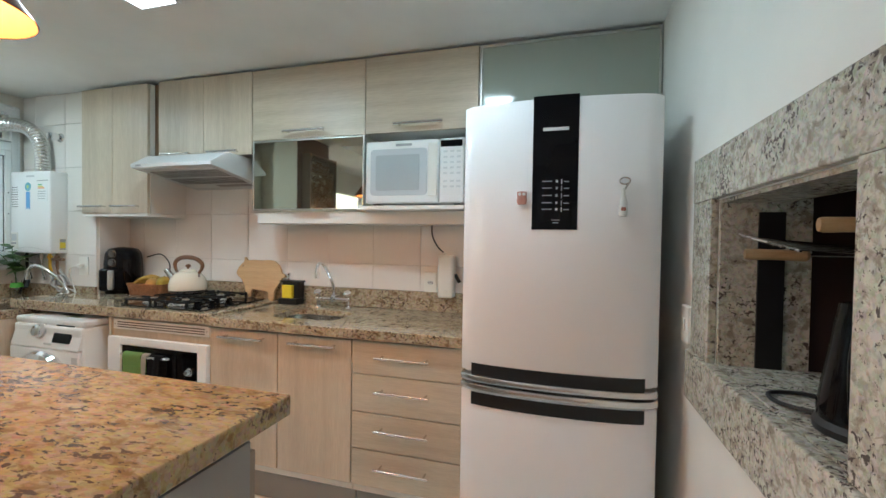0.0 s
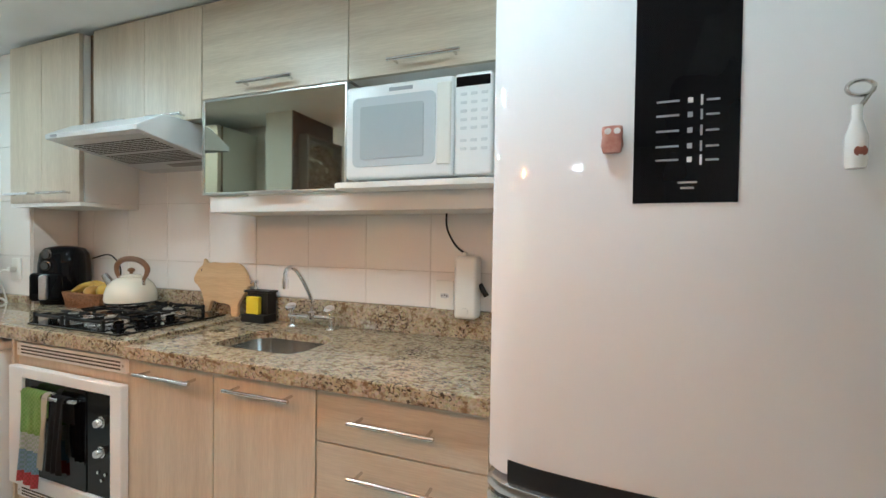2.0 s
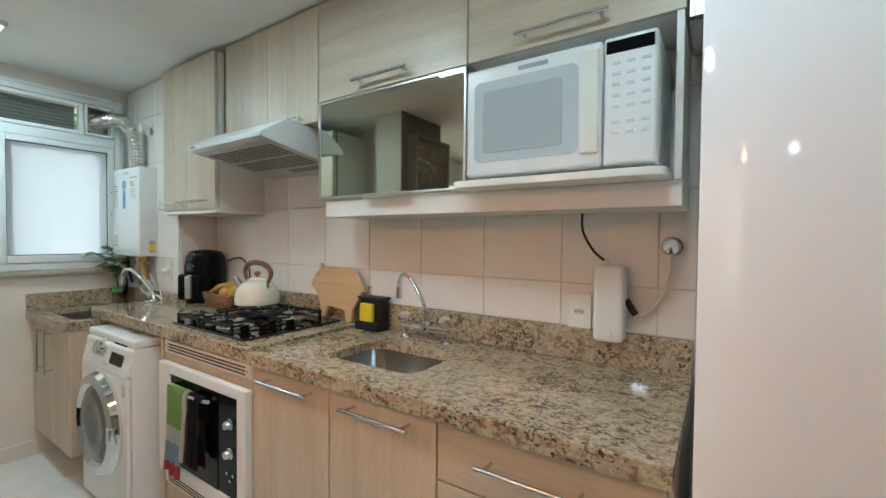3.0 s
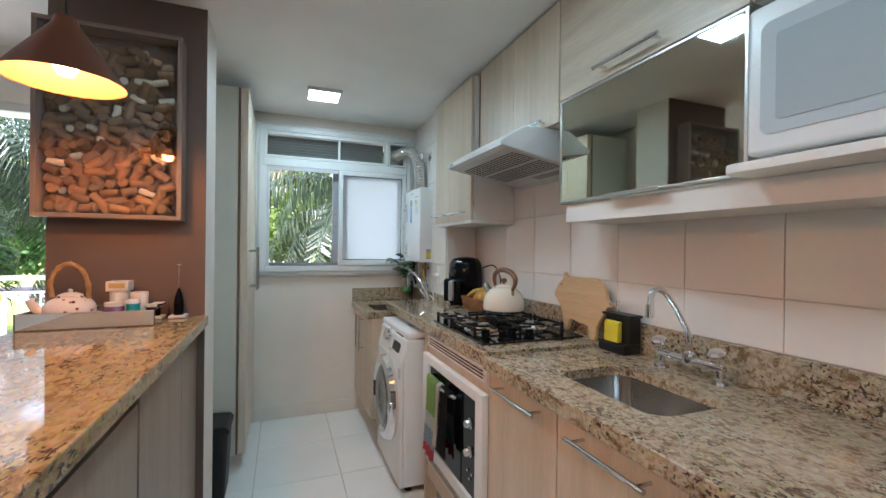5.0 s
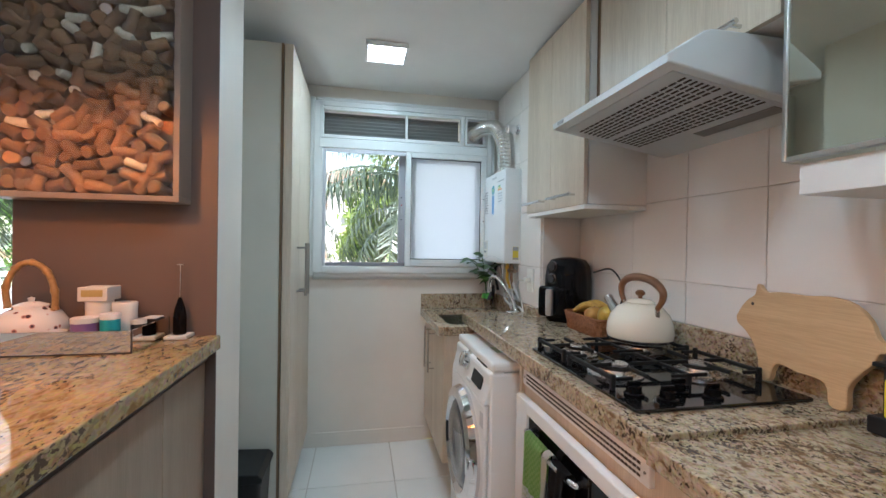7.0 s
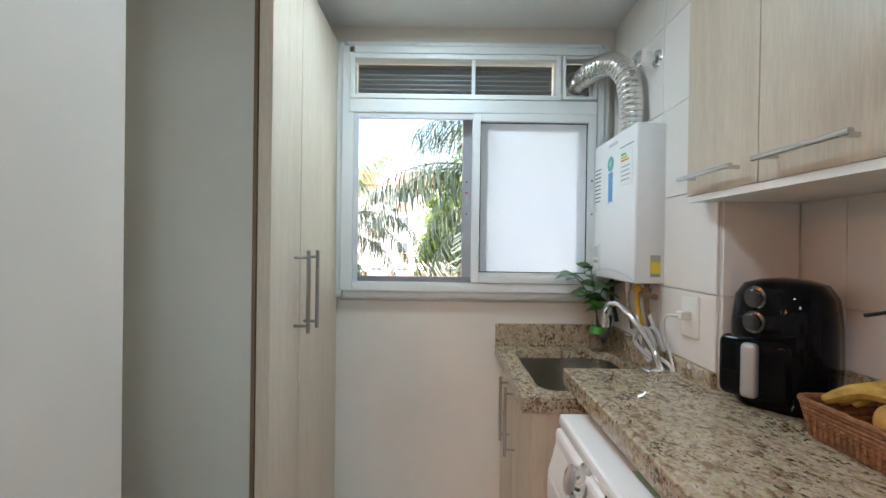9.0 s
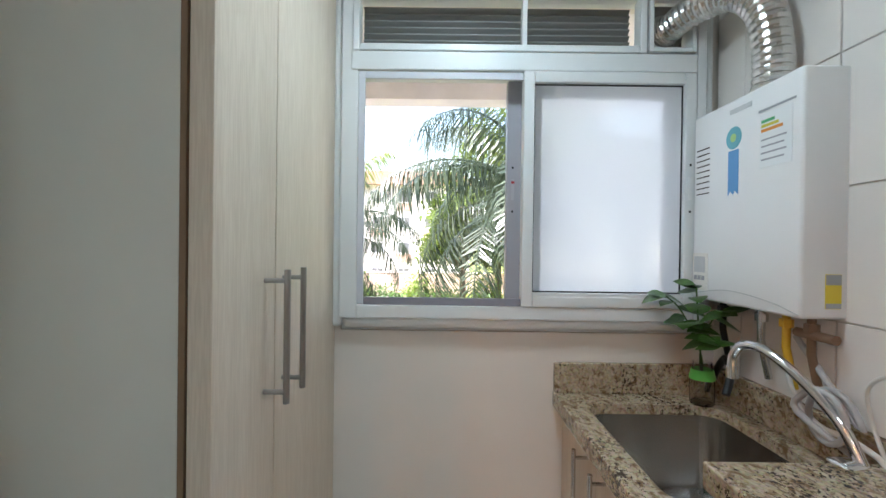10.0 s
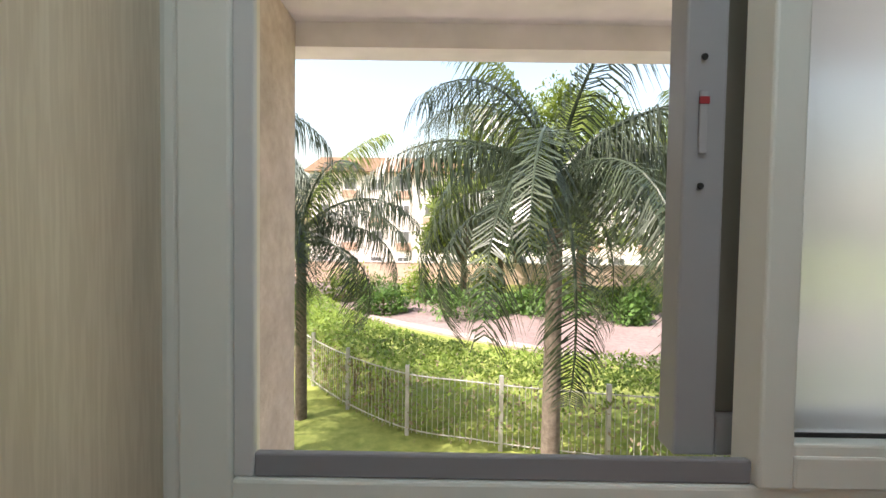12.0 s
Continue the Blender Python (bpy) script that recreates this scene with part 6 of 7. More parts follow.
part("side", box(-2.343, -2.145, 0.155, 0.160, 1.001, 1.058, 0.001), M_MIRROR, tray, "mirror glass side")
part("side", box(-2.343, -2.145, 0.543, 0.548, 1.001, 1.058, 0.001), M_MIRROR, tray, "mirror glass side")
_b = bmesh.new()
for _q in ((-2.1415, -2.1385, 0.154, 0.157), (-2.1415, -2.1385, 0.546, 0.549), (-2.3495, -2.3465, 0.546, 0.549)):
    box(_q[0], _q[1], _q[2], _q[3], 1.001, 1.059, 0, _b)
box(-2.1395, -2.1385, 0.155, 0.548, 1.001, 1.004, 0, _b)
tagged(part("edge_line", _b, M_GAP, tray, "dark edge strips"), "", "", "", "stuff")

M_CHINA = painted("patterned_china", (0.66, 0.60, 0.57), 0.15, 60, 0.01)
_t, _nd, _lk, _bs = nodes_of(M_CHINA)
_v = _nd.new("ShaderNodeTexVoronoi")
_v.inputs["Scale"].default_value = 42
_lk.new(coords(_t).outputs[0], _v.inputs["Vector"])
_r = ramp(_nd, [(0.16, (0.07, 0.04, 0.05)), (0.24, (0.45, 0.22, 0.18)), (0.30, (0.66, 0.60, 0.57))])
_lk.new(_v.outputs["Distance"], _r.inputs[0])
_lk.new(_r.outputs[0], _bs.inputs["Base Color"])
tx, ty, tz = -2.25, 0.262, 1.0065
pot = thing("china_teapot", tx, ty, tz, "flower patterned china teapot with a bamboo handle", "teapot")
part("body", lathe([(0, 0), (0.045, 0), (0.062, 0.012), (0.076, 0.038), (0.075, 0.062), (0.060, 0.085), (0.036, 0.097), (0, 0.099)], tx, ty, tz, None, 32), M_CHINA, pot, "", True)
part("lid", lathe([(0.038, 0.096), (0.036, 0.104), (0.018, 0.111), (0.006, 0.113), (0.008, 0.122), (0, 0.126)], tx, ty, tz, None, 24), M_CHINA, pot, "", True)
part("spout", tube(curve3([(tx + 0.02, ty - 0.065, tz + 0.035), (tx + 0.025, ty - 0.09, tz + 0.06), (tx + 0.03, ty - 0.102, tz + 0.092)], 6), 0.014, None, 12, None), M_CHINA, pot, "", True)
_h = curve3([(tx, ty - 0.052, tz + 0.095), (tx, ty - 0.057, tz + 0.15), (tx, ty - 0.035, tz + 0.20), (tx, ty, tz + 0.215), (tx, ty + 0.035, tz + 0.19), (tx, ty + 0.052, tz + 0.14), (tx, ty + 0.054, tz + 0.09)], 6)
part("handle", tube(_h, 0.008, None, 10, [0.0075 + (0.0025 if k % 6 == 0 else 0) for k in range(len(_h))]), speckled("bamboo", (0.30, 0.15, 0.05), (0.52, 0.30, 0.11), 0.4, 40), pot, "curved bamboo handle", True)
for _y in (0.205, 0.325):
    _c = thing("china_cup", -2.185, _y + 0.02, 1.0065, "small patterned china cup on the tray", "cup", "china cups")
    part("bowl", lathe([(0, 0), (0.018, 0), (0.026, 0.010), (0.034, 0.045), (0.032, 0.045), (0.024, 0.012), (0, 0.006)], -2.185, _y + 0.02, 1.0065, None, 24), M_CHINA, _c, "", True)


def can(x, y, z, r, h, mat, label, lid=None):
    c = thing("small_tin", x, y, z, label, "tin", "tins on the tray")
    part("body", lathe([(0, 0), (r, 0), (r, h * 0.82), (r * 0.98, h * 0.84), (0, h * 0.84)], x, y, z, None, 24), mat, c, "", True)
    part("lid", lathe([(0, h * 0.82), (r * 1.03, h * 0.82), (r * 1.03, h * 0.98), (r * 0.97, h), (0, h)], x, y, z, None, 24), lid or M_TINWHITE, c, "", True)


M_TINWHITE = painted("tin_white", (0.64, 0.60, 0.57), 0.4)
M_PURPLE = painted("purple_label", (0.16, 0.08, 0.22), 0.4)
M_TEAL = painted("teal_label", (0.02, 0.28, 0.34), 0.4)
can(-2.215, 0.405, 1.0065, 0.030, 0.075, M_PURPLE, "short tin with a purple label and white lid")
can(-2.285, 0.40, 1.0065, 0.031, 0.11, M_TINWHITE, "white lidded tin on the tray")
can(-2.215, 0.462, 1.0065, 0.022, 0.085, M_TEAL, "slim teal tin with a white cap")
can(-2.285, 0.462, 1.0065, 0.029, 0.105, M_TINWHITE, "white lidded tin on the tray")
can(-2.255, 0.51, 1.0065, 0.018, 0.06, M_BLACKMAT, "small dark bottle with a white cap")
_c = thing("tea_box", -2.285, 0.40, 1.1175, "small white printed tea box lying on a tin", "box")
part("carton", box(-2.32, -2.25, 0.365, 0.435, 1.1175, 1.155, 0.002), painted("white_card", (0.62, 0.57, 0.53), 0.6), _c)
part("print", box(-2.2495, -2.248, 0.375, 0.425, 1.13, 1.148), painted("gold_print", (0.45, 0.33, 0.12), 0.5), _c)
_c = thing("black_box", -2.30, 0.518, 1.0065, "small black box with a white card on the tray", "box")
part("carton", box(-2.335, -2.285, 0.50, 0.54, 1.0065, 1.062, 0.002), M_BLACKMAT, _c)
part("card", box(-2.335, -2.285, 0.502, 0.538, 1.0625, 1.065), M_WHITE, _c)

fro = thing("milk_frother", -2.318, 0.588, 1.001, "black hand milk frother on a small stand", "milk frother")
part("stand", box(-2.348, -2.285, 0.558, 0.618, 1.001, 1.012, 0.003), M_LGREY, fro, "grey stand")
part("grip", lathe([(0, 0.011), (0.017, 0.011), (0.0175, 0.06), (0.014, 0.085), (0.004, 0.118), (0, 0.119)], -2.318, 0.588, 1.001, None, 20), M_BLACK, fro, "", True)
part("whisk", tube([(-2.318, 0.588, 1.118), (-2.318, 0.588, 1.215)], 0.0012, tube([(-2.318 + 0.010 * math.cos(a), 0.588 + 0.010 * math.sin(a), 1.215) for a in (k * math.pi / 6 for k in range(13))], 0.0015, None, 6), 6), M_STEEL, fro)

bin_ = thing("pedal_bin", -2.82, 0.615, 0.0, "black plastic waste bin beside the tall cabinet", "bin")
_l = lambda z, d: [(x + (-2.82 - x) * d, y + (0.615 - y) * d, z) for x, y in rounded_rect(-2.925, -2.715, 0.50, 0.73, 0.02)]
part("body", bowl([_l(0.335, 0.0), _l(0.03, 0.12), _l(0.0, 0.14)]), M_BLACKMAT, bin_, "", True)
part("lid", outline([(0.495, 0.336), (0.735, 0.336), (0.738, 0.352), (0.72, 0.372), (0.50, 0.385), (0.493, 0.36)], 0.222, Matrix(((0, 0, 1, -2.931), (1, 0, 0, 0), (0, 1, 0, 0), (0, 0, 0, 1))), None, 0.004), M_BLACKMAT, bin_)
part("pedal", box(-2.715, -2.68, 0.59, 0.64, 0.0, 0.014, 0.003), M_BLACKMAT, bin_)

# potted cutting by the tank
M_LEAFGREEN = speckled("glossy_leaf", (0.025, 0.085, 0.012), (0.085, 0.20, 0.03), 0.3, 60, 0.5, 0.1)
plant = thing("plant_cutting", -3.615, 1.925, 0.871, "green leafy cutting in a jar of water", "plant")
part("jar", lathe([(0, 0), (0.032, 0), (0.034, 0.01), (0.034, 0.085), (0.026, 0.10), (0.026, 0.125), (0.024, 0.125), (0.024, 0.10), (0.031, 0.084), (0.031, 0.006), (0, 0.006)], -3.615, 1.925, 0.871, None, 24), M_GLASS, plant, "clear glass jar", True)
part("label_band", lathe([(0.0345, 0.075), (0.0355, 0.08), (0.030, 0.105), (0.029, 0.10)], -3.615, 1.925, 0.871, None, 24), painted("green_wrap", (0.12, 0.50, 0.08), 0.4), plant, "bright green wrapper", True)


def leaf(bm, p, way, up, length, width):
    way, up = way.normalized(), up.normalized()
    side = way.cross(up).normalized()
    rows = []
    for k in range(6):
        u = k / 5
        w = width * math.sin(math.pi * (0.06 + 0.94 * u) ** 0.8) * 0.5 + 0.0008
        c = p + way * length * u - up * (0.22 * length * u * u)
        rows.append([bm.verts.new(c - side * w + up * 0.12 * w), bm.verts.new(c), bm.verts.new(c + side * w + up * 0.12 * w)])
    for a, b in zip(rows, rows[1:]):
        bm.faces.new((a[0], a[1], b[1], b[0]))
        bm.faces.new((a[1], a[2], b[2], b[1]))


_rnd = random.Random(3)
for _k, _tip in enumerate(((-3.60, 1.80, 1.20), (-3.56, 1.87, 1.225), (-3.52, 1.93, 1.16), (-3.58, 1.85, 1.12), (-3.50, 1.90, 1.07))):
    _st = curve3([(-3.615, 1.925, 0.93), (-3.61, 1.915, 1.03), tuple((a * 0.5 + b * 0.5) for a, b in zip((-3.605, 1.905, 1.10), _tip)), _tip], 6)
    part("stem", tube(_st, 0.0025, None, 6), M_LEAFGREEN, plant)
    for _j in range(7):
        _p = _st[min(len(_st) - 1, len(_st) // 2 + _j * 2)]
        _a = _rnd.uniform(0, 6.28)
        _b = bmesh.new()
        leaf(_b, _p, Vector((math.cos(_a) * 0.8 + 0.3, math.sin(_a) - 0.3, _rnd.uniform(-0.3, 0.5))), Vector((0.2, -0.3, 1)), _rnd.uniform(0.05, 0.078), _rnd.uniform(0.044, 0.062))
        part("leaf", _b, M_LEAFGREEN, plant, "", True)


# ---- outside ----
GZ = -3.3


def leafy(name, low, high, scale=8.0, through_light=0.35):
    """Leaves that let some sunlight through."""
    mat = speckled(name, low, high, 0.55, scale, 0.35, 0.0)
    t, nodes, links, b = nodes_of(mat)
    tr = nodes.new("ShaderNodeBsdfTranslucent")
    col = b.inputs["Base Color"].links[0].from_socket
    links.new(mix(t, col, (1.0, 1.0, 0.45), 0.45, "MULTIPLY"), tr.inputs["Color"])
    ms = nodes.new("ShaderNodeMixShader")
    ms.inputs[0].default_value = through_light
    links.new(b.outputs[0], ms.inputs[1])
    links.new(tr.outputs[0], ms.inputs[2])
    links.new(ms.outputs[0], nodes["Material Output"].inputs[0])
    return mat


M_GRASS = speckled("grass", (0.17, 0.21, 0.045), (0.34, 0.37, 0.10), 0.9, 3, 0.2, 0.6)
M_ROAD = speckled("road_paving", (0.20, 0.145, 0.135), (0.30, 0.225, 0.205), 0.9, 4, 0.2, 0.3)
M_PALE = speckled("pale_kerb_strip", (0.32, 0.25, 0.22), (0.42, 0.34, 0.30), 0.9, 5, 0.2, 0.3)
M_FROND = leafy("palm_leaf", (0.022, 0.036, 0.02), (0.095, 0.12, 0.07), 3.0, 0.25)
nodes_of(M_FROND)[3].inputs["Roughness"].default_value = 0.33
M_FROND_Y = leafy("palm_leaf_yellow", (0.10, 0.15, 0.02), (0.22, 0.28, 0.05), 3.0, 0.4)
M_HEDGE = leafy("hedge_leaf", (0.10, 0.19, 0.025), (0.36, 0.46, 0.09), 2.2, 0.35)
M_DRY = leafy("dry_leaf", (0.16, 0.11, 0.065), (0.42, 0.33, 0.22), 5.0, 0.2)
M_SHRUB = leafy("shrub_leaf", (0.05, 0.12, 0.025), (0.14, 0.24, 0.05), 5.0, 0.3)
M_TREE = leafy("tree_leaf", (0.10, 0.15, 0.03), (0.24, 0.30, 0.07), 2.0, 0.4)
M_TRUNK = speckled("palm_trunk", (0.10, 0.082, 0.062), (0.20, 0.165, 0.13), 0.9, 9, 0.2, 0.6)
M_TWIG = speckled("twig", (0.12, 0.08, 0.05), (0.24, 0.17, 0.11), 0.9, 20)

_b = bmesh.new()
bmesh.ops.create_grid(_b, x_segments=2, y_segments=2, size=700)
bmesh.ops.translate(_b, vec=(-300, 0, GZ), verts=_b.verts)
structure("ground", _b, M_GRASS, "sunlit mown lawn", "ground")
# pale ground out of view, added to reflect daylight up to the soffit
M_BOUNCE = speckled("bounce_paving", (0.48, 0.40, 0.36), (0.62, 0.53, 0.48), 0.85, 6, 0.2, 0.2)
structure("pavement", box(-10.0, -3.92, -20, 20, GZ - 0.1, GZ + 0.06), M_BOUNCE, "unseen pale pink ground added to bounce light onto the soffit", "pavement")


def ribbon(points, half, z, name, mat, label, category, thick=0.05):
    bm = bmesh.new()
    line = curve3([(x, y, 0) for x, y in points], 8)
    rows = []
    for k, p in enumerate(line):
        d = (line[min(k + 1, len(line) - 1)] - line[max(k - 1, 0)]).normalized()
        s = Vector((-d.y, d.x, 0)) * half
        rows.append([bm.verts.new((p.x + s.x, p.y + s.y, z)), bm.verts.new((p.x - s.x, p.y - s.y, z)), bm.verts.new((p.x - s.x, p.y - s.y, z - thick)), bm.verts.new((p.x + s.x, p.y + s.y, z - thick))])
    for a, b in zip(rows, rows[1:]):
        for j in range(4):
            bm.faces.new((a[j], a[(j + 1) % 4], b[(j + 1) % 4], b[j]))
    return structure(name, bm, mat, label, category)


ROADLINE = ((-60, -22), (-40, -7), (-30, 4), (-25, 12), (-22, 24), (-21, 50))
ribbon(ROADLINE, 6.8, GZ + 0.03, "road", M_ROAD, "reddish paved road with tree shadows", "road")
ribbon(((-54, -26), (-34.3, -11.3), (-23.6, 0.5), (-18.0, 9.6), (-15.0, 22.5), (-14.0, 50)), 0.4, GZ + 0.10, "kerb", M_PALE, "pale kerb along the road", "kerb", 0.12)

_rng = np.random.default_rng(4)


def leaf_cloud(name, pts, size, mat, parent, flat=0.5):
    """Many small folded leaves, each its own face pair, round the given points."""
    n = len(pts)
    a = _rng.uniform(0, 2 * np.pi, n)
    tilt = _rng.normal(0, flat, n)
    s = size * _rng.uniform(0.6, 1.3, n)
    d = np.stack([np.cos(a) * np.cos(tilt), np.sin(a) * np.cos(tilt), np.sin(tilt)], 1)
    side = np.stack([-np.sin(a), np.cos(a), _rng.normal(0, 0.5, n)], 1)
    p = np.asarray(pts)
    v = np.concatenate([p, p + (d + 0.38 * side) * s[:, None] * 0.5, p + d * s[:, None], p + (d - 0.38 * side) * s[:, None] * 0.5])
    k = np.arange(n)
    me = bpy.data.meshes.new(name)
    me.from_pydata(v.tolist(), [], np.stack([k, k + n, k + 2 * n, k + 3 * n], 1).tolist())
    me.materials.append(mat)
    ob = new(name, me)
    ob.parent = parent
    return ob


FENCE = [(p.x, p.y) for p in curve3([(-28, -9.5, 0), (-22, -6.8, 0), (-16.1, -3.0, 0), (-13.2, -0.2, 0), (-12.4, 1.85, 0), (-11.9, 4, 0), (-11.6, 6.5, 0), (-11.8, 9.5, 0), (-13, 14, 0), (-15, 18, 0)], 10)]

# hedge behind the fence: stems and leaves
hedge = tagged(new("hedge"), "clipped green hedge behind the white fence", "hedge", "", "stuff")
hedge.location = (-14, 3, GZ)
_pts, _dry, _st = [], [], bmesh.new()
for (_x0, _y0), (_x1, _y1) in zip(FENCE, FENCE[1:]):
    _len = math.hypot(_x1 - _x0, _y1 - _y0)
    _dx, _dy = (_x1 - _x0) / _len, (_y1 - _y0) / _len
    _nx, _ny = -_dy, _dx
    if _nx > 0:
        _nx, _ny = -_nx, -_ny
    for _k in range(int(1700 * _len)):
        _u, _w = _rng.uniform(0, _len), _rng.uniform(0.0, 2.6)
        _h = 1.66 - abs(_rng.normal(0, 0.10)) if _rng.random() < 0.55 else _rng.uniform(0.1, 1.58)
        if _h < 1.4 and _rng.random() < 0.7:
            _w = 0.02 + _rng.normal(0, 0.12)
        if _h < 1.2 and _rng.random() < 0.4:
            continue
        (_dry if _rng.random() < (0.04 if _h > 1.35 else 0.4) else _pts).append((_x0 + _dx * _u + _nx * _w + 14, _y0 + _dy * _u + _ny * _w - 3, _h))
    for _k in range(int(3.2 * _len)):
        _u = _rng.uniform(0, _len)
        _p = Vector((_x0 + _dx * _u + _nx * 0.5, _y0 + _dy * _u + _ny * 0.5, GZ))
        for _j in range(3):
            tube([_p, _p + Vector((_rng.normal(0, 0.12), _rng.normal(0, 0.12), 0.7)), _p + Vector((_rng.normal(0, 0.25), _rng.normal(0, 0.25), 1.2))], 0.012, _st, 4)
tagged(leaf_cloud("leaves", _pts, 0.125, M_HEDGE, hedge, 0.6), "", "", "", "stuff")
tagged(leaf_cloud("dry_leaves", _dry, 0.12, M_DRY, hedge, 0.6), "dry brown leaves", "", "", "stuff")
tagged(part("stems", _st, M_TWIG, hedge, "bare brown stems"), "", "", "", "stuff")

# fence
M_FENCE = painted("weathered_white_metal", (0.38, 0.37, 0.34), 0.6, 20, 0.05, 0.1)
fence = thing("garden_fence", FENCE[20][0], FENCE[20][1], GZ, "white metal picket fence along the lawn", "fence")
_o = Vector((FENCE[20][0], FENCE[20][1], GZ))
_dist, _next, _posts, _bars = 0.0, 0.0, 0, []
for (_x0, _y0), (_x1, _y1) in zip(FENCE, FENCE[1:]):
    _len = math.hypot(_x1 - _x0, _y1 - _y0)
    while _next < _dist + _len:
        _u = (_next - _dist) / _len
        _bars.append((_x0 + (_x1 - _x0) * _u, _y0 + (_y1 - _y0) * _u))
        _next += 0.13
    _dist += _len
_me = bpy.data.meshes.new("picket")
_b = box(-0.006, 0.006, -0.006, 0.006, 0.08, 1.5)
_b.to_mesh(_me)
_b.free()
_me.materials.append(M_FENCE)
_mp2 = bpy.data.meshes.new("post")
_b = box(-0.045, 0.045, -0.045, 0.045, 0.0, 1.66, 0.006)
_b.to_mesh(_mp2)
_b.free()
_mp2.materials.append(M_FENCE)
for _k, (_x, _y) in enumerate(_bars):
    _ob = new("post" if _k % 17 == 4 else "picket", _mp2 if _k % 17 == 4 else _me)
    _ob.parent = fence
    _ob.location = (_x - _o.x, _y - _o.y, 0)
for _z in (0.16, 1.45):
    part("rail", tube([(x, y, GZ + _z) for x, y in FENCE], 0.016, None, 6), M_FENCE, fence)


# palms
def frond_mesh(name, length, droop, mat, seed, leaf_len=0.55):
    """A drooping feather leaf: midrib and hanging leaflets."""
    r = random.Random(seed)
    bm = bmesh.new()
    n = 92
    line = []
    for k in range(n + 1):
        u = k / n
        a = radians(54) - droop * (u ** 1.2)
        p = line[-1][0] + Vector((math.cos(a), 0, math.sin(a))) * (length / n) if line else Vector((0, 0, 0))
        line.append((p, a))
    tube([p for p, _ in line[::8]], 0.02, bm, 5, [0.03 * (1 - 0.85 * j / (len(line[::8]) - 1)) for j in range(len(line[::8]))])
    for k in range(7, n + 1):
        p, a = line[k]
        u = k / n
        ll = leaf_len * (0.45 + 0.75 * math.sin(math.pi * min(1, 0.12 + 0.88 * u) ** 0.9)) * r.uniform(0.8, 1.1)
        ahead = Vector((math.cos(a), 0, math.sin(a)))
        for s in (-1, 1):
            out = (ahead * r.uniform(0.35, 0.75) + Vector((0, s * r.uniform(0.7, 1.0), 0)) + Vector((0, 0, r.uniform(-0.15, 0.35)))).normalized()
            w = 0.0095
            pts = [p, p + out * ll * 0.36 + Vector((0, 0, -0.10 * ll)), p + out * ll * 0.58 + Vector((0, 0, -0.48 * ll)), p + out * ll * 0.66 + Vector((0, 0, -1.0 * ll))]
            ws = [w * 0.6, w, w * 0.75, w * 0.1]
            sd = ahead * 1.0
            row = [(bm.verts.new(q - sd * x), bm.verts.new(q + sd * x)) for q, x in zip(pts, ws)]
            for a1, b1 in zip(row, row[1:]):
                bm.faces.new((a1[0], a1[1], b1[1], b1[0]))
    me = bpy.data.meshes.new(name)
    bm.to_mesh(me)
    bm.free()
    me.materials.append(mat)
    return me


FRONDS = [frond_mesh("frond", 2.9, radians(92 + 11 * k), M_FROND, k + 1) for k in range(5)]
FROND_YOUNG = frond_mesh("frond", 2.4, radians(55), M_FROND_Y, 9)


def palm(x, y, crown, girth, count, seed, size=1.0, lean=0.0):
    r = random.Random(seed)
    p = thing("palm_tree", x, y, GZ, "tall feather palm with drooping grey-green fronds", "tree", "palms in the garden")
    h = crown - GZ
    pts = [(x + lean * (k / 16) ** 2, y, GZ + h * k / 16) for k in range(17)]
    part("trunk", tube(pts, girth, None, 18, [girth * (1.18 - 0.3 * (k / 16)) * (1.0 + 0.02 * (k % 2)) for k in range(17)]), M_TRUNK, p, "ringed grey trunk", True)
    part("crown_shaft", tube([(x + lean, y, crown - 0.35), (x + lean, y, crown + 0.25), (x + lean, y, crown + 0.75)], girth, None, 14, [girth * 0.95, girth * 0.85, girth * 0.3]), M_FROND_Y, p, "", True)
    for k in range(count):
        az = 360 * k * 0.381966 + r.uniform(-10, 10)
        level = k / count
        o = new("frond", FROND_YOUNG if level > 0.88 else FRONDS[min(4, int((1 - level) * 5))])
        o.parent = p
        o.matrix_basis = pose(lean, 0, h + 0.15 + 0.45 * level, 0, 46 - 70 * level + r.uniform(-9, 9), az) @ Matrix.Scale(size * r.uniform(0.9, 1.1), 4)


palm(-10.9, 3.1, 1.9, 0.15, 24, 1, 1.5)
palm(-13.7, -2.5, 1.0, 0.13, 20, 2, 1.25)
palm(-10.6, -4.9, 2.3, 0.15, 26, 3, 1.5)
palm(-15.5, 9.0, 2.4, 0.15, 24, 4, 1.4)


# shrubs beyond the road, trees and houses
def bush(x, y, r, h, n, mat, seed):
    g = np.random.default_rng(seed)
    b = thing("shrub", x, y, GZ, "loose green shrub beyond the road", "shrub", "shrubs beyond the road")
    q = g.normal(0, 1, (n, 3))
    q /= np.linalg.norm(q, axis=1)[:, None]
    q *= (g.uniform(0.55, 1.05, n))[:, None]
    q[:, 2] = np.abs(q[:, 2])
    pts = q * (r, r, h) * (1 + 0.18 * np.sin(5 * q[:, :1] + 4 * q[:, 1:2]))
    leaf_cloud("leaves", pts, 0.34, mat, b, 0.6)
    part("stem", tube([(x, y, GZ), (x + 0.1, y, GZ + h * 0.6)], 0.05, None, 6), M_TWIG, b)


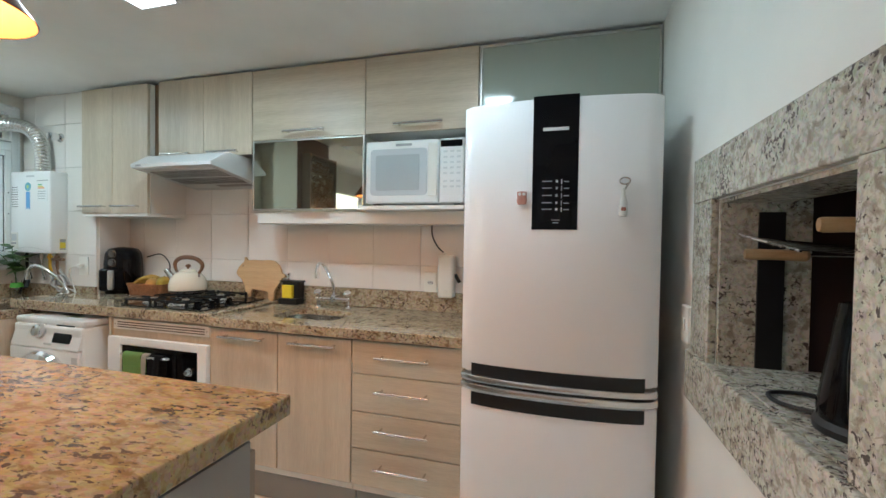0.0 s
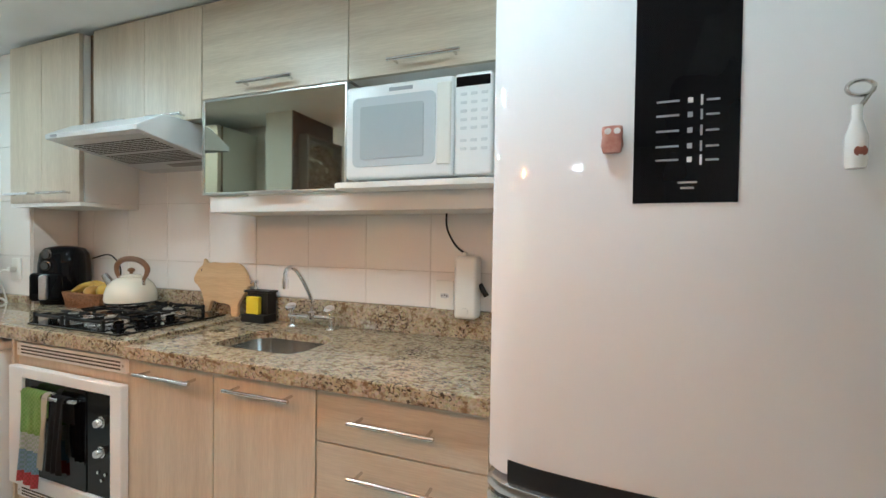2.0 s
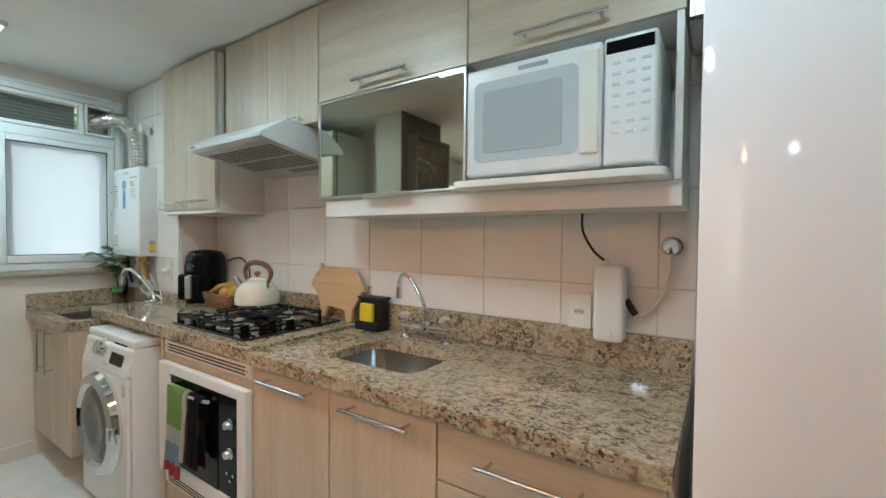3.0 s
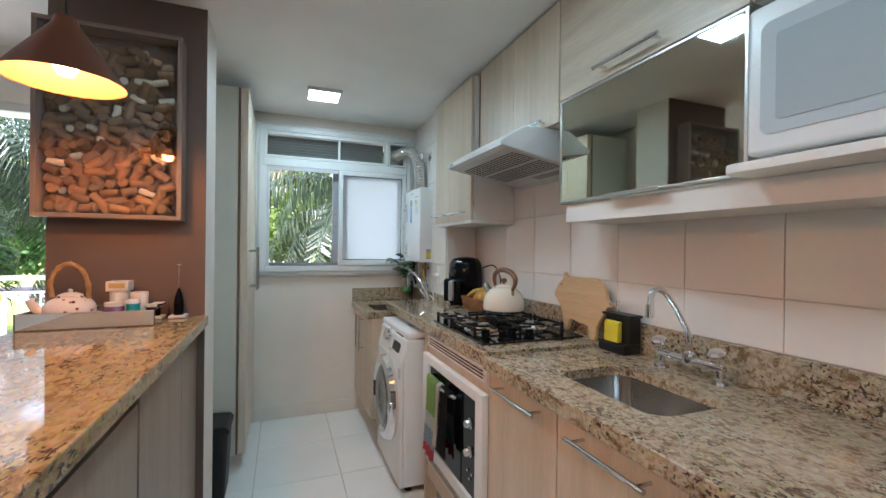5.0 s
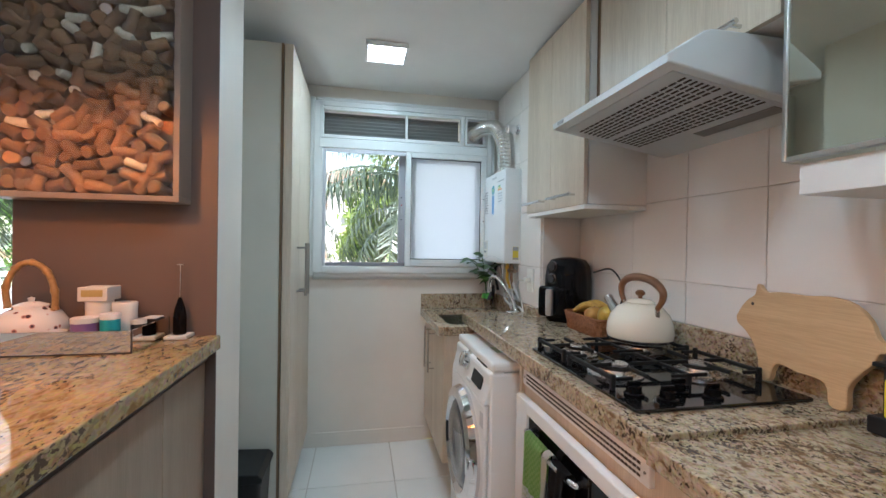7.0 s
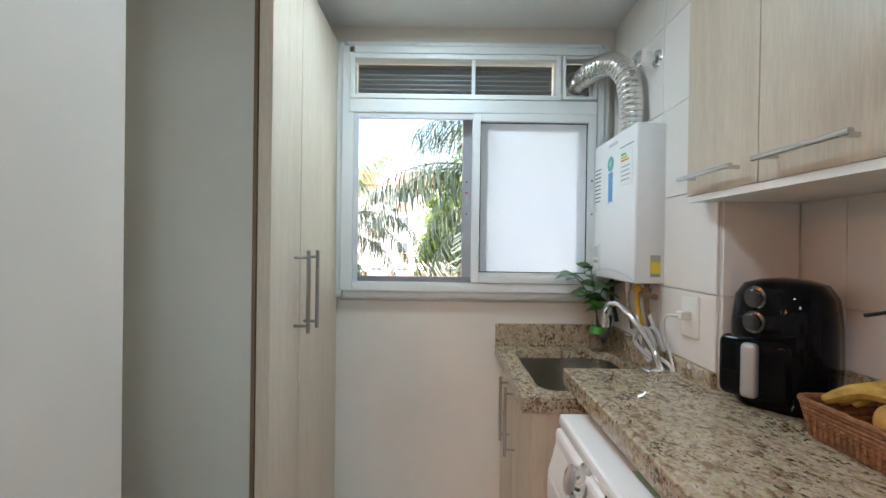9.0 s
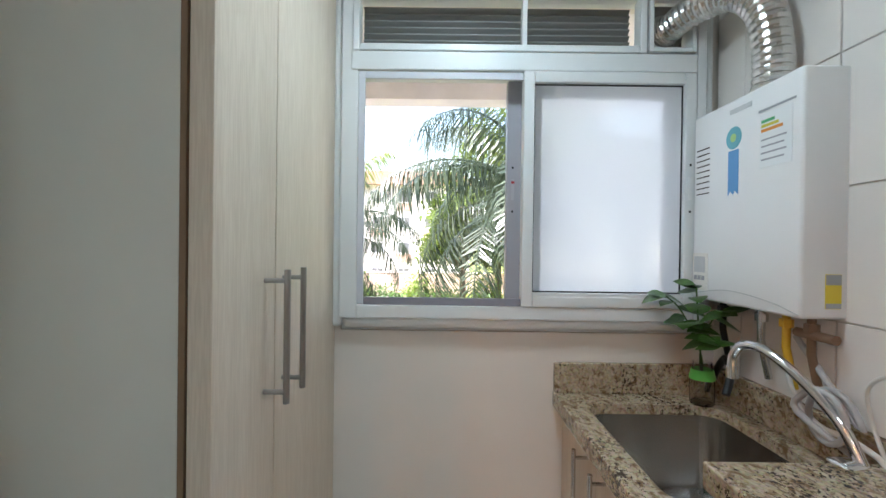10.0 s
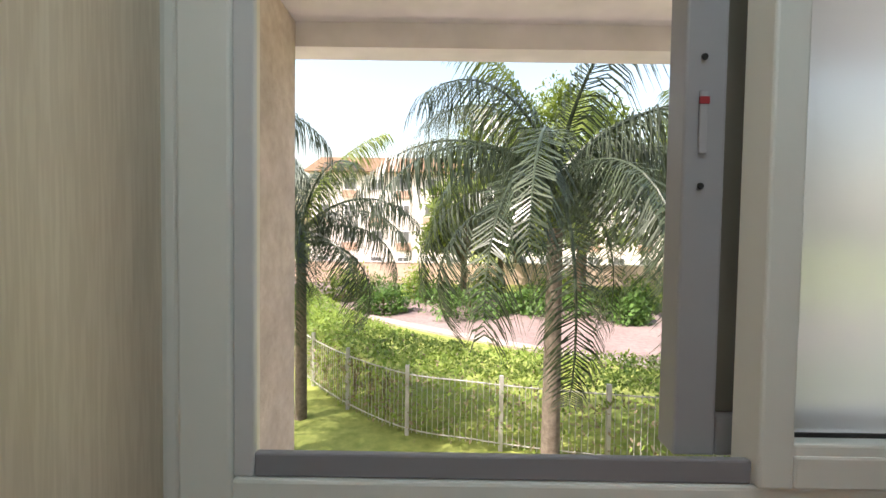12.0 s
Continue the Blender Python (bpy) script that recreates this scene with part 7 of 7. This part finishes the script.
for _k in range(16):
    _t0 = _k / 15
    bush(-33 - 4 * math.sin(_k * 2.3) + 5 * _t0, -6 + 26 * _t0, 2.0 + 0.7 * math.sin(_k * 1.7), 1.8 + 0.6 * math.cos(_k * 2.1), 1300, M_SHRUB if _k % 3 else M_HEDGE, 20 + _k)


def tree(x, y, h, r, seed, mat):
    g = np.random.default_rng(seed)
    t = thing("garden_tree", x, y, GZ, "leafy sunlit tree with an open crown", "tree", "trees beyond the road")
    part("trunk", tube([(x, y, GZ), (x + 0.2, y, GZ + h * 0.3), (x, y + 0.2, GZ + h * 0.65)], 0.2, None, 10, [0.28, 0.2, 0.1]), M_TWIG, t, "", True)
    pts = []
    for k in range(26):
        a, e = g.uniform(0, 6.28), g.uniform(0.0, 1.0)
        c = np.array((math.cos(a) * r * math.sqrt(1 - 0.6 * e) * g.uniform(0.4, 1), math.sin(a) * r * math.sqrt(1 - 0.6 * e) * g.uniform(0.4, 1), h * (0.42 + 0.55 * e)))
        part("limb", tube([(x, y, GZ + h * 0.35), (x + c[0] * 0.5, y + c[1] * 0.5, GZ + (c[2] + h * 0.35) / 2), (x + c[0], y + c[1], GZ + c[2])], 0.05, None, 5, [0.08, 0.05, 0.02]), M_TWIG, t)
        q = g.normal(0, 0.42, (230, 3)) * (r * 0.36, r * 0.36, r * 0.26)
        pts.append(q + c)
    leaf_cloud("crown", np.concatenate(pts), 0.5, mat, t, 0.7)


tree(-36, 5.5, 14, 5.0, 51, M_TREE)
tree(-36, 12, 16, 5.5, 52, M_TREE)
tree(-33, 20, 15, 5.5, 53, M_TREE)
tree(-31, 10, 11, 4.6, 57, M_TREE)
tree(-33, 2.5, 8.5, 3.2, 58, M_TREE)
tree(-44, 8, 8.0, 3.4, 54, M_SHRUB)
tree(-30, -14, 9.5, 3.6, 55, M_TREE)
tree(-24, -12, 8.0, 3.0, 56, M_SHRUB)

M_HOUSE = painted("house_cream", (0.82, 0.75, 0.68), 0.85, 6, 0.2, 0.12)
M_BRICKRED = painted("terracotta_panel", (0.55, 0.36, 0.27), 0.8, 10, 0.2, 0.15)
M_DARKPANE = painted("far_window_glass", (0.16, 0.16, 0.16), 0.1, 10, 0.0)
M_ROOF = speckled("roof_tile", (0.36, 0.22, 0.15), (0.52, 0.34, 0.25), 0.85, 4)


def house(x, y, w, floors, turn, label):
    m = pose(x, y, GZ, 0, 0, turn)
    h = thing("apartment_house", x, y, GZ, label, "house", "houses beyond the road")
    h.matrix_basis = m
    H = floors * 2.9

    def add(name, bm, mat, parent, lab=""):
        bm.transform(m)
        return part(name, bm, mat, parent, lab)

    add("wall", box(-5, 0, -w / 2, w / 2, 0, H), M_HOUSE, h)
    roof = add("roof", outline([(-w / 2 - 0.6, 0), (w / 2 + 0.6, 0), (w / 2 - 1.5, 1.5), (-w / 2 + 1.5, 1.5)], 6.2, Matrix(((0, 0, 1, -5.6), (1, 0, 0, 0), (0, 1, 0, H), (0, 0, 0, 1)))), M_ROOF, h)
    for f in range(floors):
        for k in range(int(w / 3)):
            yy = -w / 2 + 1.5 + 3 * k
            z = f * 2.9 + 0.9
            win = add("window", box(0.0, 0.06, yy - 0.7, yy + 0.7, z, z + 1.3), M_WIN, h)
            add("pane", box(0.06, 0.075, yy - 0.6, yy - 0.03, z + 0.08, z + 1.22), M_DARKPANE, win)
            add("pane", box(0.06, 0.075, yy + 0.03, yy + 0.6, z + 0.08, z + 1.22), M_DARKPANE, win)
            if k % 2 == f % 2:
                add("panel", box(0.0, 0.10, yy - 0.85, yy + 0.85, z - 0.85, z - 0.05), M_BRICKRED, h, "terracotta panel")


house(-50, -5, 18, 4, 0, "cream apartment house with terracotta panels")
house(-56, 20, 21, 3, -12, "cream house behind the trees")
house(-46, -32, 18, 3, 20, "cream house beyond the balcony")
_gw = thing("garden_wall", -43.5, 4, GZ, "long orange-brown garden wall beyond the road", "garden wall")
part("wall", box(-43.7, -43.5, -16, 26, GZ, GZ + 2.0), painted("orange_wall", (0.56, 0.42, 0.32), 0.9, 6, 0.2, 0.15), _gw)
part("coping", box(-43.75, -43.45, -16, 26, GZ + 2.0, GZ + 2.1), M_HOUSE, _gw)

# banner tied to the balcony railing, seen from behind
banner = thing("sale_banner", -6.31, -2.3, 0.12, "pale banner with mirrored letters tied to the railing", "banner")
part("sheet", box(-6.312, -6.306, -3.1, -1.82, 0.12, 0.74), painted("banner_cloth", (0.66, 0.68, 0.74), 0.7, 30, 0.05), banner)
M_BLUELETTER = painted("blue_letter", (0.16, 0.24, 0.48), 0.6)
for _txt, _y, _z in (("V", -1.95, 0.46), ("E", -2.20, 0.46), ("E", -2.20, 0.20), ("D", -2.48, 0.46)):
    _f = bpy.data.curves.new("letter", "FONT")
    _f.body, _f.size, _f.extrude, _f.align_x = _txt, 0.24, 0.001, "CENTER"
    _o2 = new("letter", _f)
    _f.materials.append(M_BLUELETTER)
    _o2.parent = banner
    _o2.matrix_basis = banner.matrix_basis.inverted() @ pose(-6.304, _y, _z, 90, 0, 90) @ Matrix.Diagonal((-1, 1, 1, 1))
part("corner_patch", box(-6.3055, -6.303, -2.03, -1.86, 0.66, 0.735), painted("yellow_print", (0.70, 0.55, 0.12), 0.6), banner)

# ---- tiles ----
_boxes = [(a, b, c, d, -0.0055, 0.0) for a, b in cells(-3.709, 0.419, -3.716, 0.4705, 0.004) for c, d in cells(0.102, KY - 0.001, 0.846, 0.458, 0.004)]
pieces("tile", _boxes, M_FLOORTILE, bpy.data.objects["floor"])
_boxes = [(a, b, KY - 0.0045, KY - 0.0005, c, d) for a, b in cells(-2.979, -0.37, -1.36, 0.297, 0.002) for c, d in cells(1.023, 2.28, 1.168, 0.297, 0.002)]
_boxes = [q for q in _boxes if not (q[1] < -2.46 and q[4] > 1.45)]
pieces("tile", _boxes, M_TILE, bpy.data.objects["wall_north"])
_boxes = [(a, b, 2.0125, 2.0195, c, d) for a, b in cells(-3.70, -2.985, -2.985, 0.297, 0.0028) for c, d in cells(0.968, 2.28, 1.180, 0.297, 0.0028)]
_boxes += [(-2.9795, -2.9725, 2.021, KY - 0.008, c, d) for c, d in cells(0.926, 1.436, 1.180, 0.297, 0.0028)]
pieces("tile", _boxes, M_TILE, bpy.data.objects["wall_laundry"])
